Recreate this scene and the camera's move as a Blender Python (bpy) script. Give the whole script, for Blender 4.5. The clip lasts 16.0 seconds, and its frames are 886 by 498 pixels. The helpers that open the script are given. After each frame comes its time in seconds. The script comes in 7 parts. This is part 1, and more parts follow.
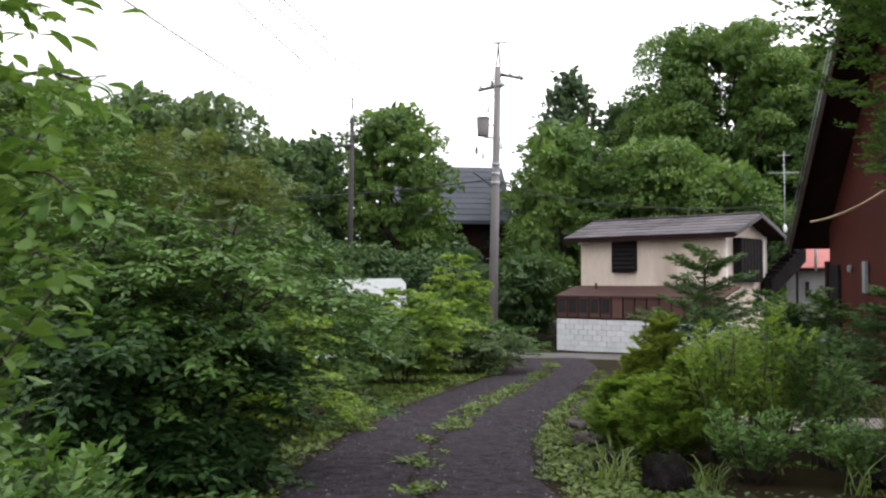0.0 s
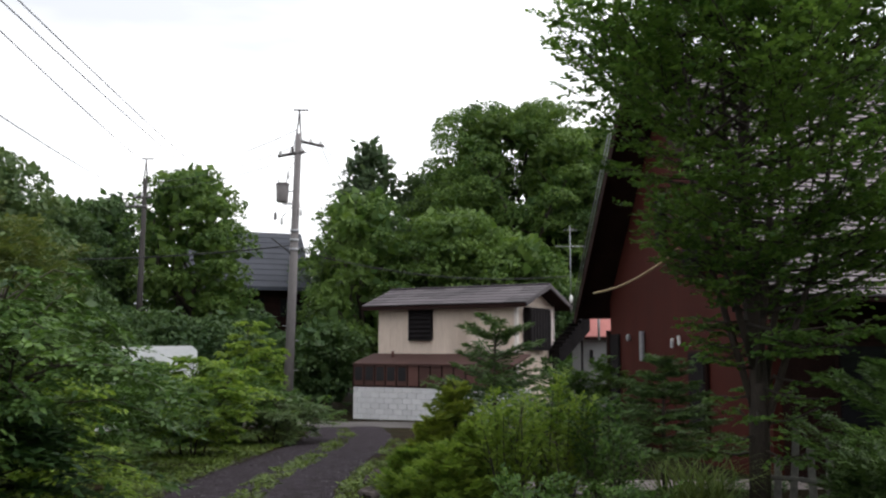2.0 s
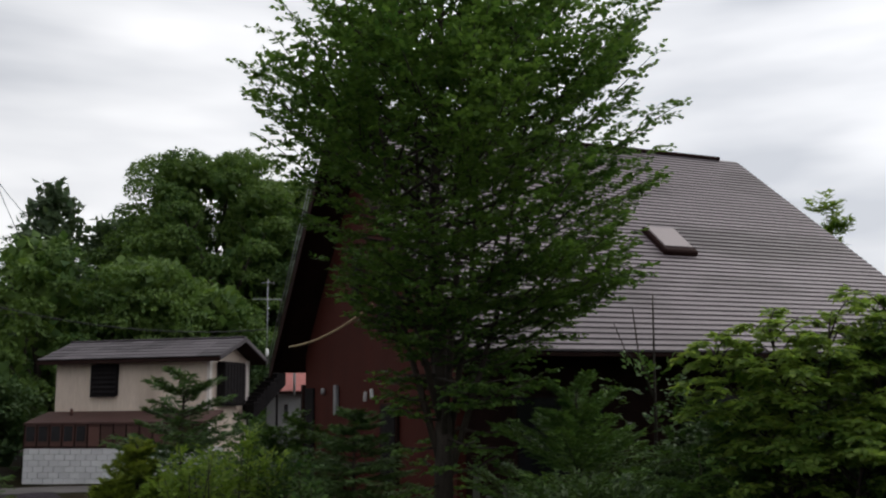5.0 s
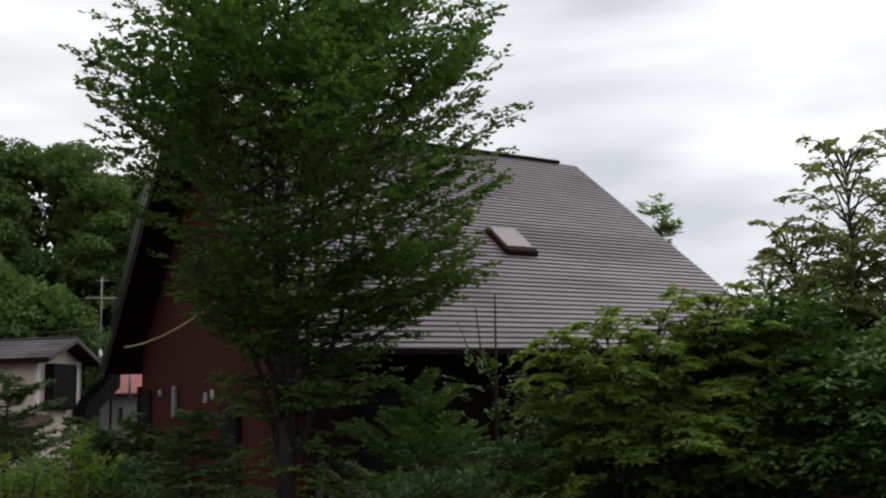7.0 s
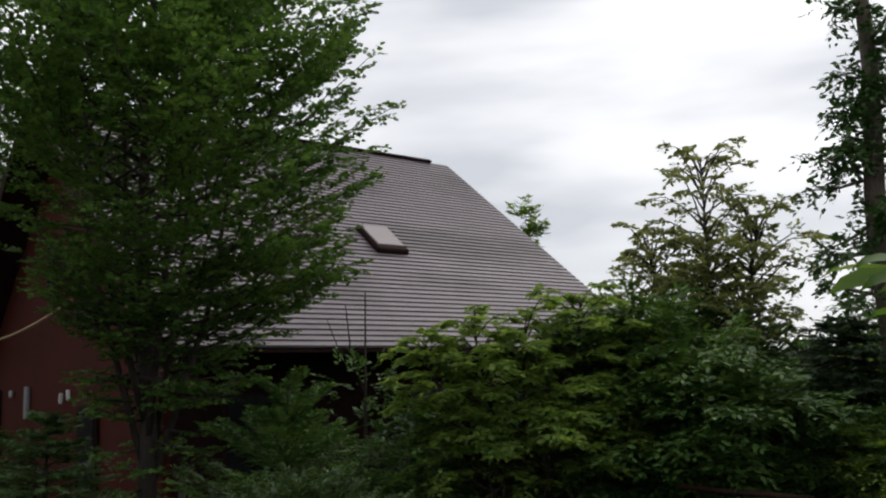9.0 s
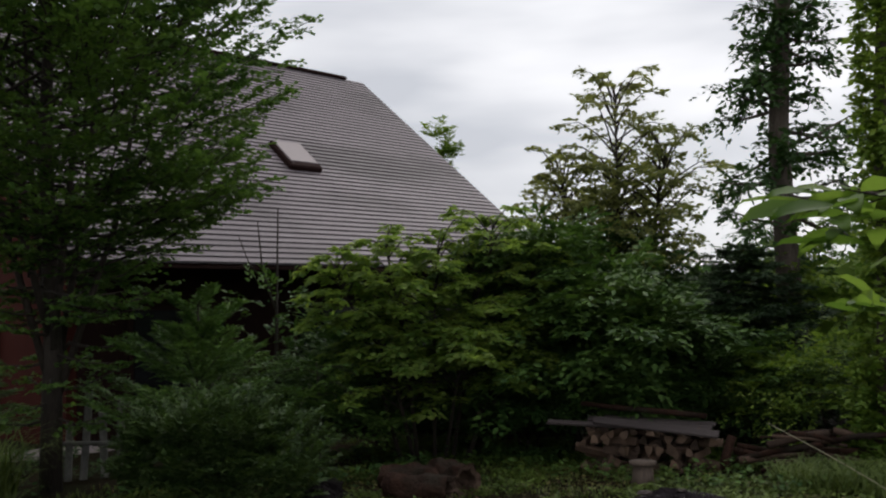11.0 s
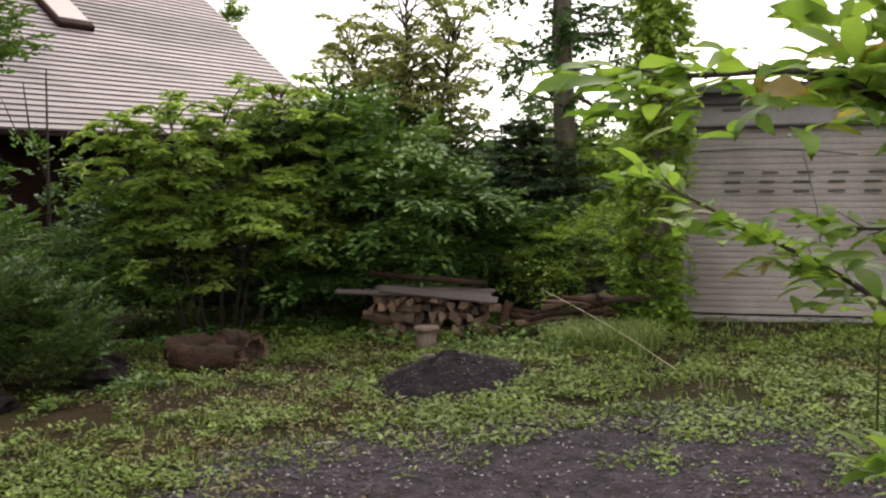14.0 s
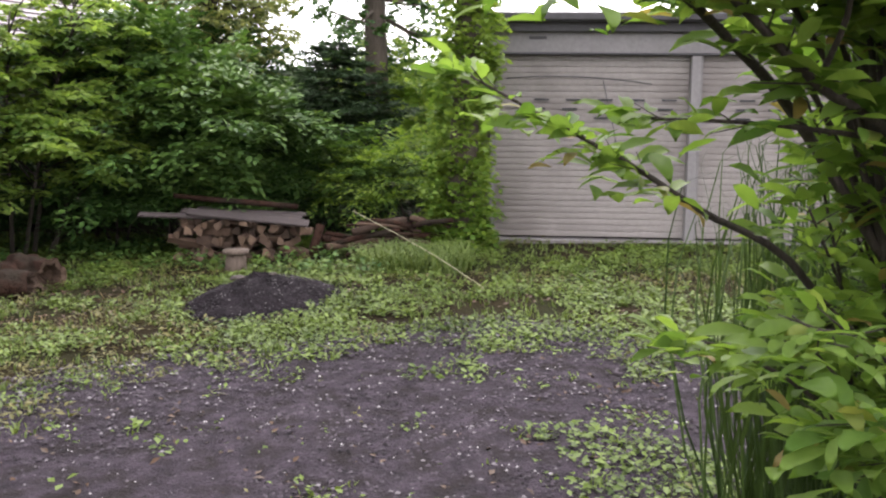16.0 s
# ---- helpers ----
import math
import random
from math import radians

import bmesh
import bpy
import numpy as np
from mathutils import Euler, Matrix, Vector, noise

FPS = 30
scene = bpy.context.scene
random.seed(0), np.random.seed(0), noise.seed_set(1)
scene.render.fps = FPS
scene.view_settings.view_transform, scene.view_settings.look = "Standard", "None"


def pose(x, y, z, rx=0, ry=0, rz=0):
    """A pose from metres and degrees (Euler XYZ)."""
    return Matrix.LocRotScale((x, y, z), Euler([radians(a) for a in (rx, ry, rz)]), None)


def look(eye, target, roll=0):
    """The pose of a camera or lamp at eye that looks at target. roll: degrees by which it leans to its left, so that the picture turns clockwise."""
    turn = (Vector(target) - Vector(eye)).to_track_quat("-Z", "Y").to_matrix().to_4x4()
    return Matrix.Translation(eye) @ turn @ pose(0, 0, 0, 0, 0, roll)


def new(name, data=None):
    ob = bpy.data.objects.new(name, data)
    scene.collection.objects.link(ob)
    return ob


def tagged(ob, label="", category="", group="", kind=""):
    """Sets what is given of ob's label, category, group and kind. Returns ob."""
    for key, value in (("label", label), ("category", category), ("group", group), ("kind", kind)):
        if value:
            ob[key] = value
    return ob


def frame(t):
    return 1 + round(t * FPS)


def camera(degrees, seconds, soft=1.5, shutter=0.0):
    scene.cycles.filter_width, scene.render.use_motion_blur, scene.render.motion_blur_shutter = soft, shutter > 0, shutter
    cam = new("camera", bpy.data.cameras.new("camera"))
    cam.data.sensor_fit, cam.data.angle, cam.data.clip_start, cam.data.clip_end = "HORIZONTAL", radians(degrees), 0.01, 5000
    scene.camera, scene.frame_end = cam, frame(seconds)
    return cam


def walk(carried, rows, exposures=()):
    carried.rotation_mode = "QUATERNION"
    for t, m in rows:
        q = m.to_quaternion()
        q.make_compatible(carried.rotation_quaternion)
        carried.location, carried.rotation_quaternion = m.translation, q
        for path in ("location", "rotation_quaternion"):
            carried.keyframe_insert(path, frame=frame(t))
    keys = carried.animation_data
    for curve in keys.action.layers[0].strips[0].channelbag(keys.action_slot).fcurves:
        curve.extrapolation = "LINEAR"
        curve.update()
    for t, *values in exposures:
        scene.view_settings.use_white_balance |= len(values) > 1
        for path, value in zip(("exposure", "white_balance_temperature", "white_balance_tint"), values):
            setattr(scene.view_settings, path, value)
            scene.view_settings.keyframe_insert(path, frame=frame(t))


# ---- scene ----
cam = camera(50.0, 16.0, soft=2.25)
# seconds, east, north, height, bearing to the left, tilt, lean
PATH = [
    (0.0, 0.00, 0, 1.65, 0.00, 2.00, 0.00), (0.5, 0.01, 0, 1.65, -2.83, 2.71, 0.14),
    (1.0, 0.02, 0, 1.65, -5.86, 3.65, 0.18), (1.5, 0.03, 0, 1.65, -8.95, 4.79, 0.15),
    (2.0, 0.04, 0, 1.65, -12.08, 6.08, 0.10), (2.5, 0.05, 0, 1.65, -15.20, 7.44, 0.14),
    (3.0, 0.06, 0, 1.65, -18.33, 8.39, 0.15), (3.5, 0.07, 0, 1.65, -21.51, 8.93, -0.08),
    (4.0, 0.08, 0, 1.65, -24.56, 9.08, -0.21), (4.5, 0.08, 0, 1.65, -27.47, 9.16, -0.47),
    (4.7, 0.08, 0, 1.65, -28.60, 9.19, -0.58), (6.8, 0.08, 0, 1.65, -38.75, 8.95, -1.62),
    (7.0, 0.08, 0, 1.65, -39.63, 8.93, -1.72), (7.5, 0.08, 0, 1.65, -41.66, 8.85, -2.01),
    (8.0, 0.08, 0, 1.65, -43.66, 8.81, -2.19), (8.5, 0.08, 0, 1.65, -45.75, 8.81, -2.29),
    (8.7, 0.08, 0, 1.65, -46.50, 8.80, -2.29), (10.8, 0.05, 0, 1.65, -52.30, 4.45, -1.38),
    (11.0, 0.04, 0, 1.65, -52.67, 3.56, -1.32), (11.5, 0.03, 0, 1.65, -53.58, 1.54, -1.18),
    (12.0, 0.02, 0, 1.65, -54.66, -0.07, -1.00), (12.5, 0.01, 0, 1.65, -56.55, -1.17, -0.86),
    (13.0, 0.00, 0, 1.65, -59.20, -2.14, -0.65), (13.5, 0.00, 0, 1.65, -62.28, -3.21, -0.71),
    (14.0, 0.00, 0, 1.64, -65.28, -4.35, -0.72), (14.5, 0.00, 0, 1.62, -68.19, -5.50, -0.74),
    (15.0, 0.00, 0, 1.60, -71.06, -6.60, -0.45), (15.5, 0.00, 0, 1.575, -73.90, -7.60, -0.05),
    (16.0, 0.00, 0, 1.55, -76.66, -8.52, 0.50),
]


def aim(x, y, z, left, tilt, lean):
    a, b = radians(left), radians(tilt)
    way = Vector((-math.sin(a) * math.cos(b), math.cos(a) * math.cos(b), math.sin(b)))
    return look((x, y, z), Vector((x, y, z)) + way, lean)


EXPOSURES = [(0.0, 0.95, 6500, 12), (1.5, 0.7, 6500, 12), (2.5, -0.1, 6500, 11), (3.5, -0.4, 6500, 11), (7.0, -0.4, 6500, 11), (8.7, -0.4, 6500, 11),
             (11.0, -0.5, 6500, 12), (11.5, -0.05, 6500, 13), (12.0, 0.35, 6500, 14), (12.5, 0.8, 6550, 15), (13.2, 0.9, 6900, 15), (14.5, 1.15, 7300, 11), (15.2, 1.3, 7200, 13), (16.0, 1.65, 6600, 17)]
walk(cam, [(t, aim(*row)) for t, *row in PATH], EXPOSURES)

# ---- light: a bright overcast sky and a broad, weak sun ----
SUN_HEIGHT, SUN_BEARING = 48.0, 82.0
world = bpy.data.worlds.new("overcast_sky")
scene.world = world
world.use_nodes = True
wn, wl = world.node_tree.nodes, world.node_tree.links
wn.clear()
w_out, w_bg = wn.new("ShaderNodeOutputWorld"), wn.new("ShaderNodeBackground")
w_bg.inputs["Strength"].default_value = 0.1
w_sky = wn.new("ShaderNodeTexSky")
w_sky.sky_type, w_sky.sun_disc = "NISHITA", False
w_sky.sun_elevation, w_sky.sun_rotation = radians(SUN_HEIGHT), radians(SUN_BEARING)
w_tc, w_map = wn.new("ShaderNodeTexCoord"), wn.new("ShaderNodeMapping")
w_map.inputs["Scale"].default_value = (1.0, 1.0, 4.5)
w_noise = wn.new("ShaderNodeTexNoise")
w_noise.inputs["Scale"].default_value, w_noise.inputs["Detail"].default_value = 2.3, 4.0
w_noise.inputs["Roughness"].default_value = 0.45
w_ramp = wn.new("ShaderNodeValToRGB")
w_ramp.color_ramp.elements[0].position, w_ramp.color_ramp.elements[1].position = 0.34, 0.62
w_ramp.color_ramp.elements[0].color, w_ramp.color_ramp.elements[1].color = (7.4, 7.7, 8.2, 1), (13.0, 13.1, 13.2, 1)
w_mix = wn.new("ShaderNodeMixRGB")
w_mix.inputs["Fac"].default_value = 0.93
wl.new(w_tc.outputs["Generated"], w_map.inputs["Vector"])
wl.new(w_map.outputs["Vector"], w_noise.inputs["Vector"])
wl.new(w_noise.outputs["Fac"], w_ramp.inputs["Fac"])
wl.new(w_sky.outputs["Color"], w_mix.inputs["Color1"])
wl.new(w_ramp.outputs["Color"], w_mix.inputs["Color2"])
# the cloud is brighter round the hidden sun
w_dot, w_glow, w_mul = wn.new("ShaderNodeVectorMath"), wn.new("ShaderNodeMapRange"), wn.new("ShaderNodeMixRGB")
w_dot.operation, w_mul.blend_type = "DOT_PRODUCT", "MULTIPLY"
w_dot.inputs[1].default_value = (math.sin(radians(SUN_BEARING)) * math.cos(radians(SUN_HEIGHT)), math.cos(radians(SUN_BEARING)) * math.cos(radians(SUN_HEIGHT)), math.sin(radians(SUN_HEIGHT)))
w_glow.inputs["From Min"].default_value, w_glow.inputs["From Max"].default_value = -0.2, 1.0
w_glow.inputs["To Min"].default_value, w_glow.inputs["To Max"].default_value = 0.9, 1.28
w_mul.inputs["Fac"].default_value = 1.0
wl.new(w_tc.outputs["Generated"], w_dot.inputs[0])
wl.new(w_dot.outputs["Value"], w_glow.inputs["Value"])
wl.new(w_mix.outputs["Color"], w_mul.inputs["Color1"])
wl.new(w_glow.outputs["Result"], w_mul.inputs["Color2"])
wl.new(w_mul.outputs["Color"], w_bg.inputs["Color"])
wl.new(w_bg.outputs["Background"], w_out.inputs["Surface"])
sun = new("sun", bpy.data.lights.new("sun", "SUN"))
sun.data.energy, sun.data.angle, sun.data.color = 1.0, radians(25), (1.0, 0.96, 0.9)
_b, _h = radians(SUN_BEARING), radians(SUN_HEIGHT)
sun.matrix_world = look((math.sin(_b) * math.cos(_h) * 50, math.cos(_b) * math.cos(_h) * 50, math.sin(_h) * 50), (0, 0, 0))


# ---- materials ----
def link_noise(nt, scale, detail, vec):
    n = nt.nodes.new("ShaderNodeTexNoise")
    n.inputs["Scale"].default_value, n.inputs["Detail"].default_value = scale, detail
    nt.links.new(vec, n.inputs["Vector"])
    return n


def blend(nt, fac, a, b, mode="MIX"):
    m = nt.nodes.new("ShaderNodeMixRGB")
    m.blend_type = mode
    for key, v in (("Fac", fac), ("Color1", a), ("Color2", b)):
        if isinstance(v, (int, float)):
            m.inputs[key].default_value = v
        elif isinstance(v, tuple):
            m.inputs[key].default_value = (*v, 1)
        else:
            nt.links.new(v, m.inputs[key])
    return m.outputs["Color"]


def steps(nt, value, lo, hi):
    r = nt.nodes.new("ShaderNodeMapRange")
    r.inputs["From Min"].default_value, r.inputs["From Max"].default_value = lo, hi
    nt.links.new(value, r.inputs["Value"])
    return r.outputs["Result"]


def surface(name, c1, c2, coarse=1.5, fine=30.0, rough=0.8, bump=0.3, metal=0.0, stretch=(1, 1, 1), pieces=0.0, dirt=None, dirt_scale=0.6, gloss=0.4):
    """A solid surface: two colours over a coarse and a fine noise, relief, and a tint for each piece."""
    m = bpy.data.materials.new(name)
    m.use_nodes = True
    nt = m.node_tree
    bs = nt.nodes["Principled BSDF"]
    geo = nt.nodes.new("ShaderNodeNewGeometry")
    mp = nt.nodes.new("ShaderNodeMapping")
    mp.inputs["Scale"].default_value = stretch
    nt.links.new(geo.outputs["Position"], mp.inputs["Vector"])
    vec = mp.outputs["Vector"]
    a, b = link_noise(nt, coarse, 4, vec), link_noise(nt, fine, 5, vec)
    both = nt.nodes.new("ShaderNodeMath")
    both.operation = "ADD"
    nt.links.new(a.outputs["Fac"], both.inputs[0])
    nt.links.new(b.outputs["Fac"], both.inputs[1])
    col = blend(nt, steps(nt, both.outputs[0], 0.7, 1.3), c1, c2)
    if dirt:
        d = link_noise(nt, dirt_scale, 6, vec)
        col = blend(nt, steps(nt, d.outputs["Fac"], 0.47, 0.63), col, dirt)
    if pieces:
        info = nt.nodes.new("ShaderNodeObjectInfo")
        col = blend(nt, pieces, col, blend(nt, info.outputs["Random"], tuple(v * 0.35 for v in c1), tuple(min(1, v * 1.7) for v in c2)))
    nt.links.new(col, bs.inputs["Base Color"])
    bs.inputs["Specular IOR Level"].default_value = gloss
    bs.inputs["Metallic"].default_value = metal
    rg = nt.nodes.new("ShaderNodeMapRange")
    rg.inputs["To Min"].default_value, rg.inputs["To Max"].default_value = max(0.05, rough - 0.12), min(1, rough + 0.12)
    nt.links.new(b.outputs["Fac"], rg.inputs["Value"])
    nt.links.new(rg.outputs["Result"], bs.inputs["Roughness"])
    if bump:
        bp = nt.nodes.new("ShaderNodeBump")
        bp.inputs["Strength"].default_value, bp.inputs["Distance"].default_value = bump, 0.02
        nt.links.new(b.outputs["Fac"], bp.inputs["Height"])
        nt.links.new(bp.outputs["Normal"], bs.inputs["Normal"])
    return m


def leafage(name, c1, c2, young=None, through_light=0.26, rough=0.5, patch=0.7):
    """Leaves: each leaf has its own tint, clumps differ, and light shines through."""
    m = bpy.data.materials.new(name)
    m.use_nodes = True
    nt = m.node_tree
    bs, out = nt.nodes["Principled BSDF"], nt.nodes["Material Output"]
    geo = nt.nodes.new("ShaderNodeNewGeometry")
    n = link_noise(nt, patch, 3, geo.outputs["Position"])
    add = nt.nodes.new("ShaderNodeMath")
    add.operation = "ADD"
    each = nt.nodes.new("ShaderNodeMath")
    each.operation = "MULTIPLY"
    each.inputs[1].default_value = 0.55
    nt.links.new(geo.outputs["Random Per Island"], each.inputs[0])
    nt.links.new(n.outputs["Fac"], add.inputs[0])
    nt.links.new(each.outputs[0], add.inputs[1])
    col = blend(nt, steps(nt, add.outputs[0], 0.42, 1.12), c1, c2)
    if young:
        col = blend(nt, steps(nt, geo.outputs["Random Per Island"], 0.91, 0.97), col, young)
    vein = link_noise(nt, 60, 2, geo.outputs["Position"])
    col = blend(nt, 0.25, col, blend(nt, 1.0, col, vein.outputs["Fac"], "MULTIPLY"))
    nt.links.new(col, bs.inputs["Base Color"])
    bs.inputs["Roughness"].default_value, bs.inputs["Specular IOR Level"].default_value = rough, 0.22
    tr = nt.nodes.new("ShaderNodeBsdfTranslucent")
    nt.links.new(blend(nt, 0.5, col, blend(nt, 1.0, col, (1.5, 1.5, 0.5), "MULTIPLY")), tr.inputs["Color"])
    mx = nt.nodes.new("ShaderNodeMixShader")
    mx.inputs["Fac"].default_value = through_light
    nt.links.new(bs.outputs["BSDF"], mx.inputs[1])
    nt.links.new(tr.outputs["BSDF"], mx.inputs[2])
    nt.links.new(mx.outputs["Shader"], out.inputs["Surface"])
    return m


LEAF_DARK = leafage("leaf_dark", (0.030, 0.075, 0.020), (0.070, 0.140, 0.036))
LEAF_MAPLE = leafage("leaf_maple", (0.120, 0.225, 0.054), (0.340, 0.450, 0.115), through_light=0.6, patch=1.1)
LEAF_SHADED = leafage("leaf_shaded", (0.012, 0.034, 0.011), (0.050, 0.105, 0.030), patch=1.5)
LEAF_MID = leafage("leaf_mid", (0.030, 0.078, 0.020), (0.135, 0.235, 0.055), patch=1.5)
LEAF_BRIGHT = leafage("leaf_bright", (0.105, 0.200, 0.034), (0.290, 0.400, 0.080), through_light=0.48)
LEAF_YELLOW = leafage("leaf_yellow", (0.120, 0.190, 0.030), (0.290, 0.340, 0.060), through_light=0.4)
LEAF_GREY = leafage("leaf_grey", (0.060, 0.112, 0.046), (0.160, 0.225, 0.090))
LEAF_BRONZE = leafage("leaf_bronze", (0.120, 0.155, 0.060), (0.290, 0.305, 0.125), through_light=0.6)
LEAF_TINGED = leafage("leaf_bronze_tinged", (0.050, 0.090, 0.028), (0.165, 0.190, 0.062), through_light=0.4)
LEAF_NEEDLE = leafage("leaf_needle", (0.018, 0.042, 0.018), (0.050, 0.088, 0.034), through_light=0.15)
LEAF_KATSURA = leafage("leaf_katsura", (0.048, 0.112, 0.028), (0.150, 0.255, 0.062), through_light=0.5)
LEAF_FIR = leafage("leaf_fir", (0.056, 0.115, 0.042), (0.145, 0.235, 0.075), through_light=0.2)
LEAF_FIR_LIGHT = leafage("leaf_fir_light", (0.060, 0.138, 0.034), (0.190, 0.315, 0.078), through_light=0.25)
LEAF_ROUND = leafage("leaf_round_bush", (0.018, 0.044, 0.013), (0.092, 0.150, 0.044), patch=6.0)
LEAF_NEAR = leafage("leaf_near", (0.085, 0.170, 0.030), (0.235, 0.350, 0.075), young=(0.25, 0.19, 0.065), through_light=0.55, patch=3.0)
LEAF_HANG = leafage("leaf_hanging", (0.060, 0.130, 0.026), (0.140, 0.230, 0.050), through_light=0.42, patch=3.0)
WEED = leafage("weed", (0.046, 0.080, 0.015), (0.165, 0.235, 0.045), patch=1.8)
WEED_DRY = leafage("withered_weed", (0.055, 0.060, 0.020), (0.180, 0.165, 0.055), patch=1.6)
GRASS = leafage("grass_blade", (0.075, 0.120, 0.028), (0.175, 0.230, 0.062), patch=1.0)
LITTER = leafage("brown_leaf_litter", (0.036, 0.019, 0.011), (0.105, 0.060, 0.034), through_light=0.1)
STRAW = leafage("dry_grass", (0.20, 0.15, 0.07), (0.32, 0.25, 0.13))
BARK = surface("bark", (0.055, 0.042, 0.034), (0.13, 0.105, 0.085), 4, 45, 0.9, 0.9, stretch=(1, 1, 0.25))
BARK_DARK = surface("dark_bark", (0.022, 0.017, 0.014), (0.06, 0.047, 0.038), 5, 50, 0.9, 0.8, stretch=(1, 1, 0.3))
SOIL = surface("soil_and_moss", (0.011, 0.0085, 0.0048), (0.030, 0.022, 0.0115), 0.7, 22, 0.95, 0.8, dirt=(0.017, 0.018, 0.0075), dirt_scale=0.9, gloss=0.04)
GRAVEL = surface("dark_volcanic_gravel", (0.007, 0.0052, 0.0070), (0.054, 0.041, 0.054), 9.0, 75, 0.9, 1.0, dirt=(0.014, 0.010, 0.0108), dirt_scale=5.5, gloss=0.15)
STONE = surface("pale_gravel", (0.10, 0.090, 0.095), (0.36, 0.34, 0.345), 3, 60, 0.85, 0.4, pieces=0.0)
LAVA = surface("black_lava_rock", (0.004, 0.003, 0.0034), (0.017, 0.0135, 0.0145), 9, 45, 0.95, 1.0, dirt=(0.014, 0.015, 0.009), dirt_scale=3, gloss=0.06)
CINDER = surface("black_cinders", (0.005, 0.0040, 0.0046), (0.025, 0.0200, 0.0235), 9, 70, 0.95, 1.0, gloss=0.04)
PEBBLE = leafage("mixed_pebbles", (0.010, 0.0075, 0.0095), (0.085, 0.070, 0.084), young=(0.17, 0.155, 0.165), through_light=0.0, rough=0.9, patch=2.0)
LEAF_FAR = leafage("leaf_far", (0.044, 0.100, 0.025), (0.170, 0.265, 0.066), patch=0.35, through_light=0.34)
LEAF_FAR_DARK = leafage("leaf_far_dark", (0.036, 0.080, 0.030), (0.100, 0.165, 0.056), patch=0.35)
LEAF_CONIFER = leafage("leaf_far_conifer", (0.045, 0.085, 0.042), (0.115, 0.165, 0.085), patch=0.5)
ASPHALT = surface("worn_asphalt", (0.060, 0.053, 0.052), (0.110, 0.100, 0.097), 0.8, 60, 0.9, 0.4)
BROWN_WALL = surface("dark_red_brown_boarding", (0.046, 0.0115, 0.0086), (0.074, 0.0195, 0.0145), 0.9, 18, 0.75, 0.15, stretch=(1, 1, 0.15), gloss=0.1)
# trim brown, used as well for the south wall's painted eave shade
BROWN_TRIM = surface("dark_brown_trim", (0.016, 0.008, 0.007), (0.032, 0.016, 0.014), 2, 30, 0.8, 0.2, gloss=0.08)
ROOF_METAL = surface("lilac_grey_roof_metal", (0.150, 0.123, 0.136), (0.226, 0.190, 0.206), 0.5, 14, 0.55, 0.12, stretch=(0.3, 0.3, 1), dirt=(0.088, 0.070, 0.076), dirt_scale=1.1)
ROOF_LAP_SHADE = surface("roof_lap_shade", (0.045, 0.038, 0.042), (0.075, 0.065, 0.07), 1, 20, 0.7, 0.1)
GLASS_DARK = surface("dark_window_glass", (0.012, 0.012, 0.014), (0.02, 0.02, 0.024), 2, 10, 0.12, 0.0)
BLACK_WOOD = surface("black_louvre", (0.012, 0.011, 0.012), (0.022, 0.019, 0.020), 4, 40, 0.85, 0.2, gloss=0.05)
SKYLIGHT_SHEEN = surface("skylight_pane_sheen", (0.21, 0.170, 0.176), (0.25, 0.208, 0.214), 2, 12, 0.5, 0.0, gloss=0.3)
CREAM = surface("cream_siding", (0.60, 0.50, 0.42), (0.72, 0.61, 0.52), 0.9, 16, 0.8, 0.15, stretch=(1, 1, 0.2), dirt=(0.50, 0.41, 0.34), dirt_scale=0.7)
CREAM_LIGHT = surface("pale_corner_board", (0.70, 0.64, 0.60), (0.80, 0.74, 0.70), 1.5, 20, 0.7, 0.1)
SHINGLE = surface("grey_violet_shingle", (0.042, 0.036, 0.041), (0.095, 0.081, 0.090), 1.2, 24, 0.75, 0.4, pieces=0.4)
RUST_BROWN = surface("brown_painted_panel", (0.060, 0.026, 0.022), (0.105, 0.048, 0.040), 1.5, 20, 0.7, 0.2, pieces=0.3)
WHITE_BLOCK = surface("white_painted_block", (0.62, 0.62, 0.64), (0.78, 0.78, 0.80), 1.3, 26, 0.85, 0.3, pieces=0.12)
MORTAR = surface("grey_mortar", (0.42, 0.42, 0.41), (0.56, 0.56, 0.55), 2, 40, 0.95, 0.4)
SLATE = surface("blue_grey_slate_roof", (0.034, 0.038, 0.051), (0.058, 0.064, 0.083), 0.7, 12, 0.65, 0.2)
RED_ROOF = surface("faded_red_roof", (0.30, 0.085, 0.075), (0.42, 0.15, 0.13), 0.9, 14, 0.6, 0.15)
WHITE_WALL = surface("grey_white_plaster", (0.20, 0.20, 0.205), (0.28, 0.28, 0.285), 0.8, 20, 0.85, 0.15)
POLE_DARK = surface("dark_pole", (0.035, 0.031, 0.030), (0.07, 0.063, 0.060), 2, 30, 0.9, 0.2, stretch=(1, 1, 0.2))
CONCRETE = surface("pole_concrete", (0.150, 0.138, 0.138), (0.235, 0.218, 0.218), 1.5, 30, 0.9, 0.2, stretch=(1, 1, 0.2))
STEEL = surface("galvanised_steel", (0.26, 0.27, 0.29), (0.40, 0.41, 0.43), 5, 40, 0.5, 0.1, metal=0.6)
IRON = surface("dull_dark_ironwork", (0.070, 0.066, 0.066), (0.125, 0.118, 0.118), 5, 40, 0.7, 0.1)
CABLE = surface("black_cable", (0.02, 0.02, 0.022), (0.035, 0.035, 0.038), 4, 40, 0.6, 0.0)
PORCELAIN = surface("white_porcelain", (0.70, 0.70, 0.70), (0.80, 0.80, 0.80), 4, 30, 0.3, 0.0)
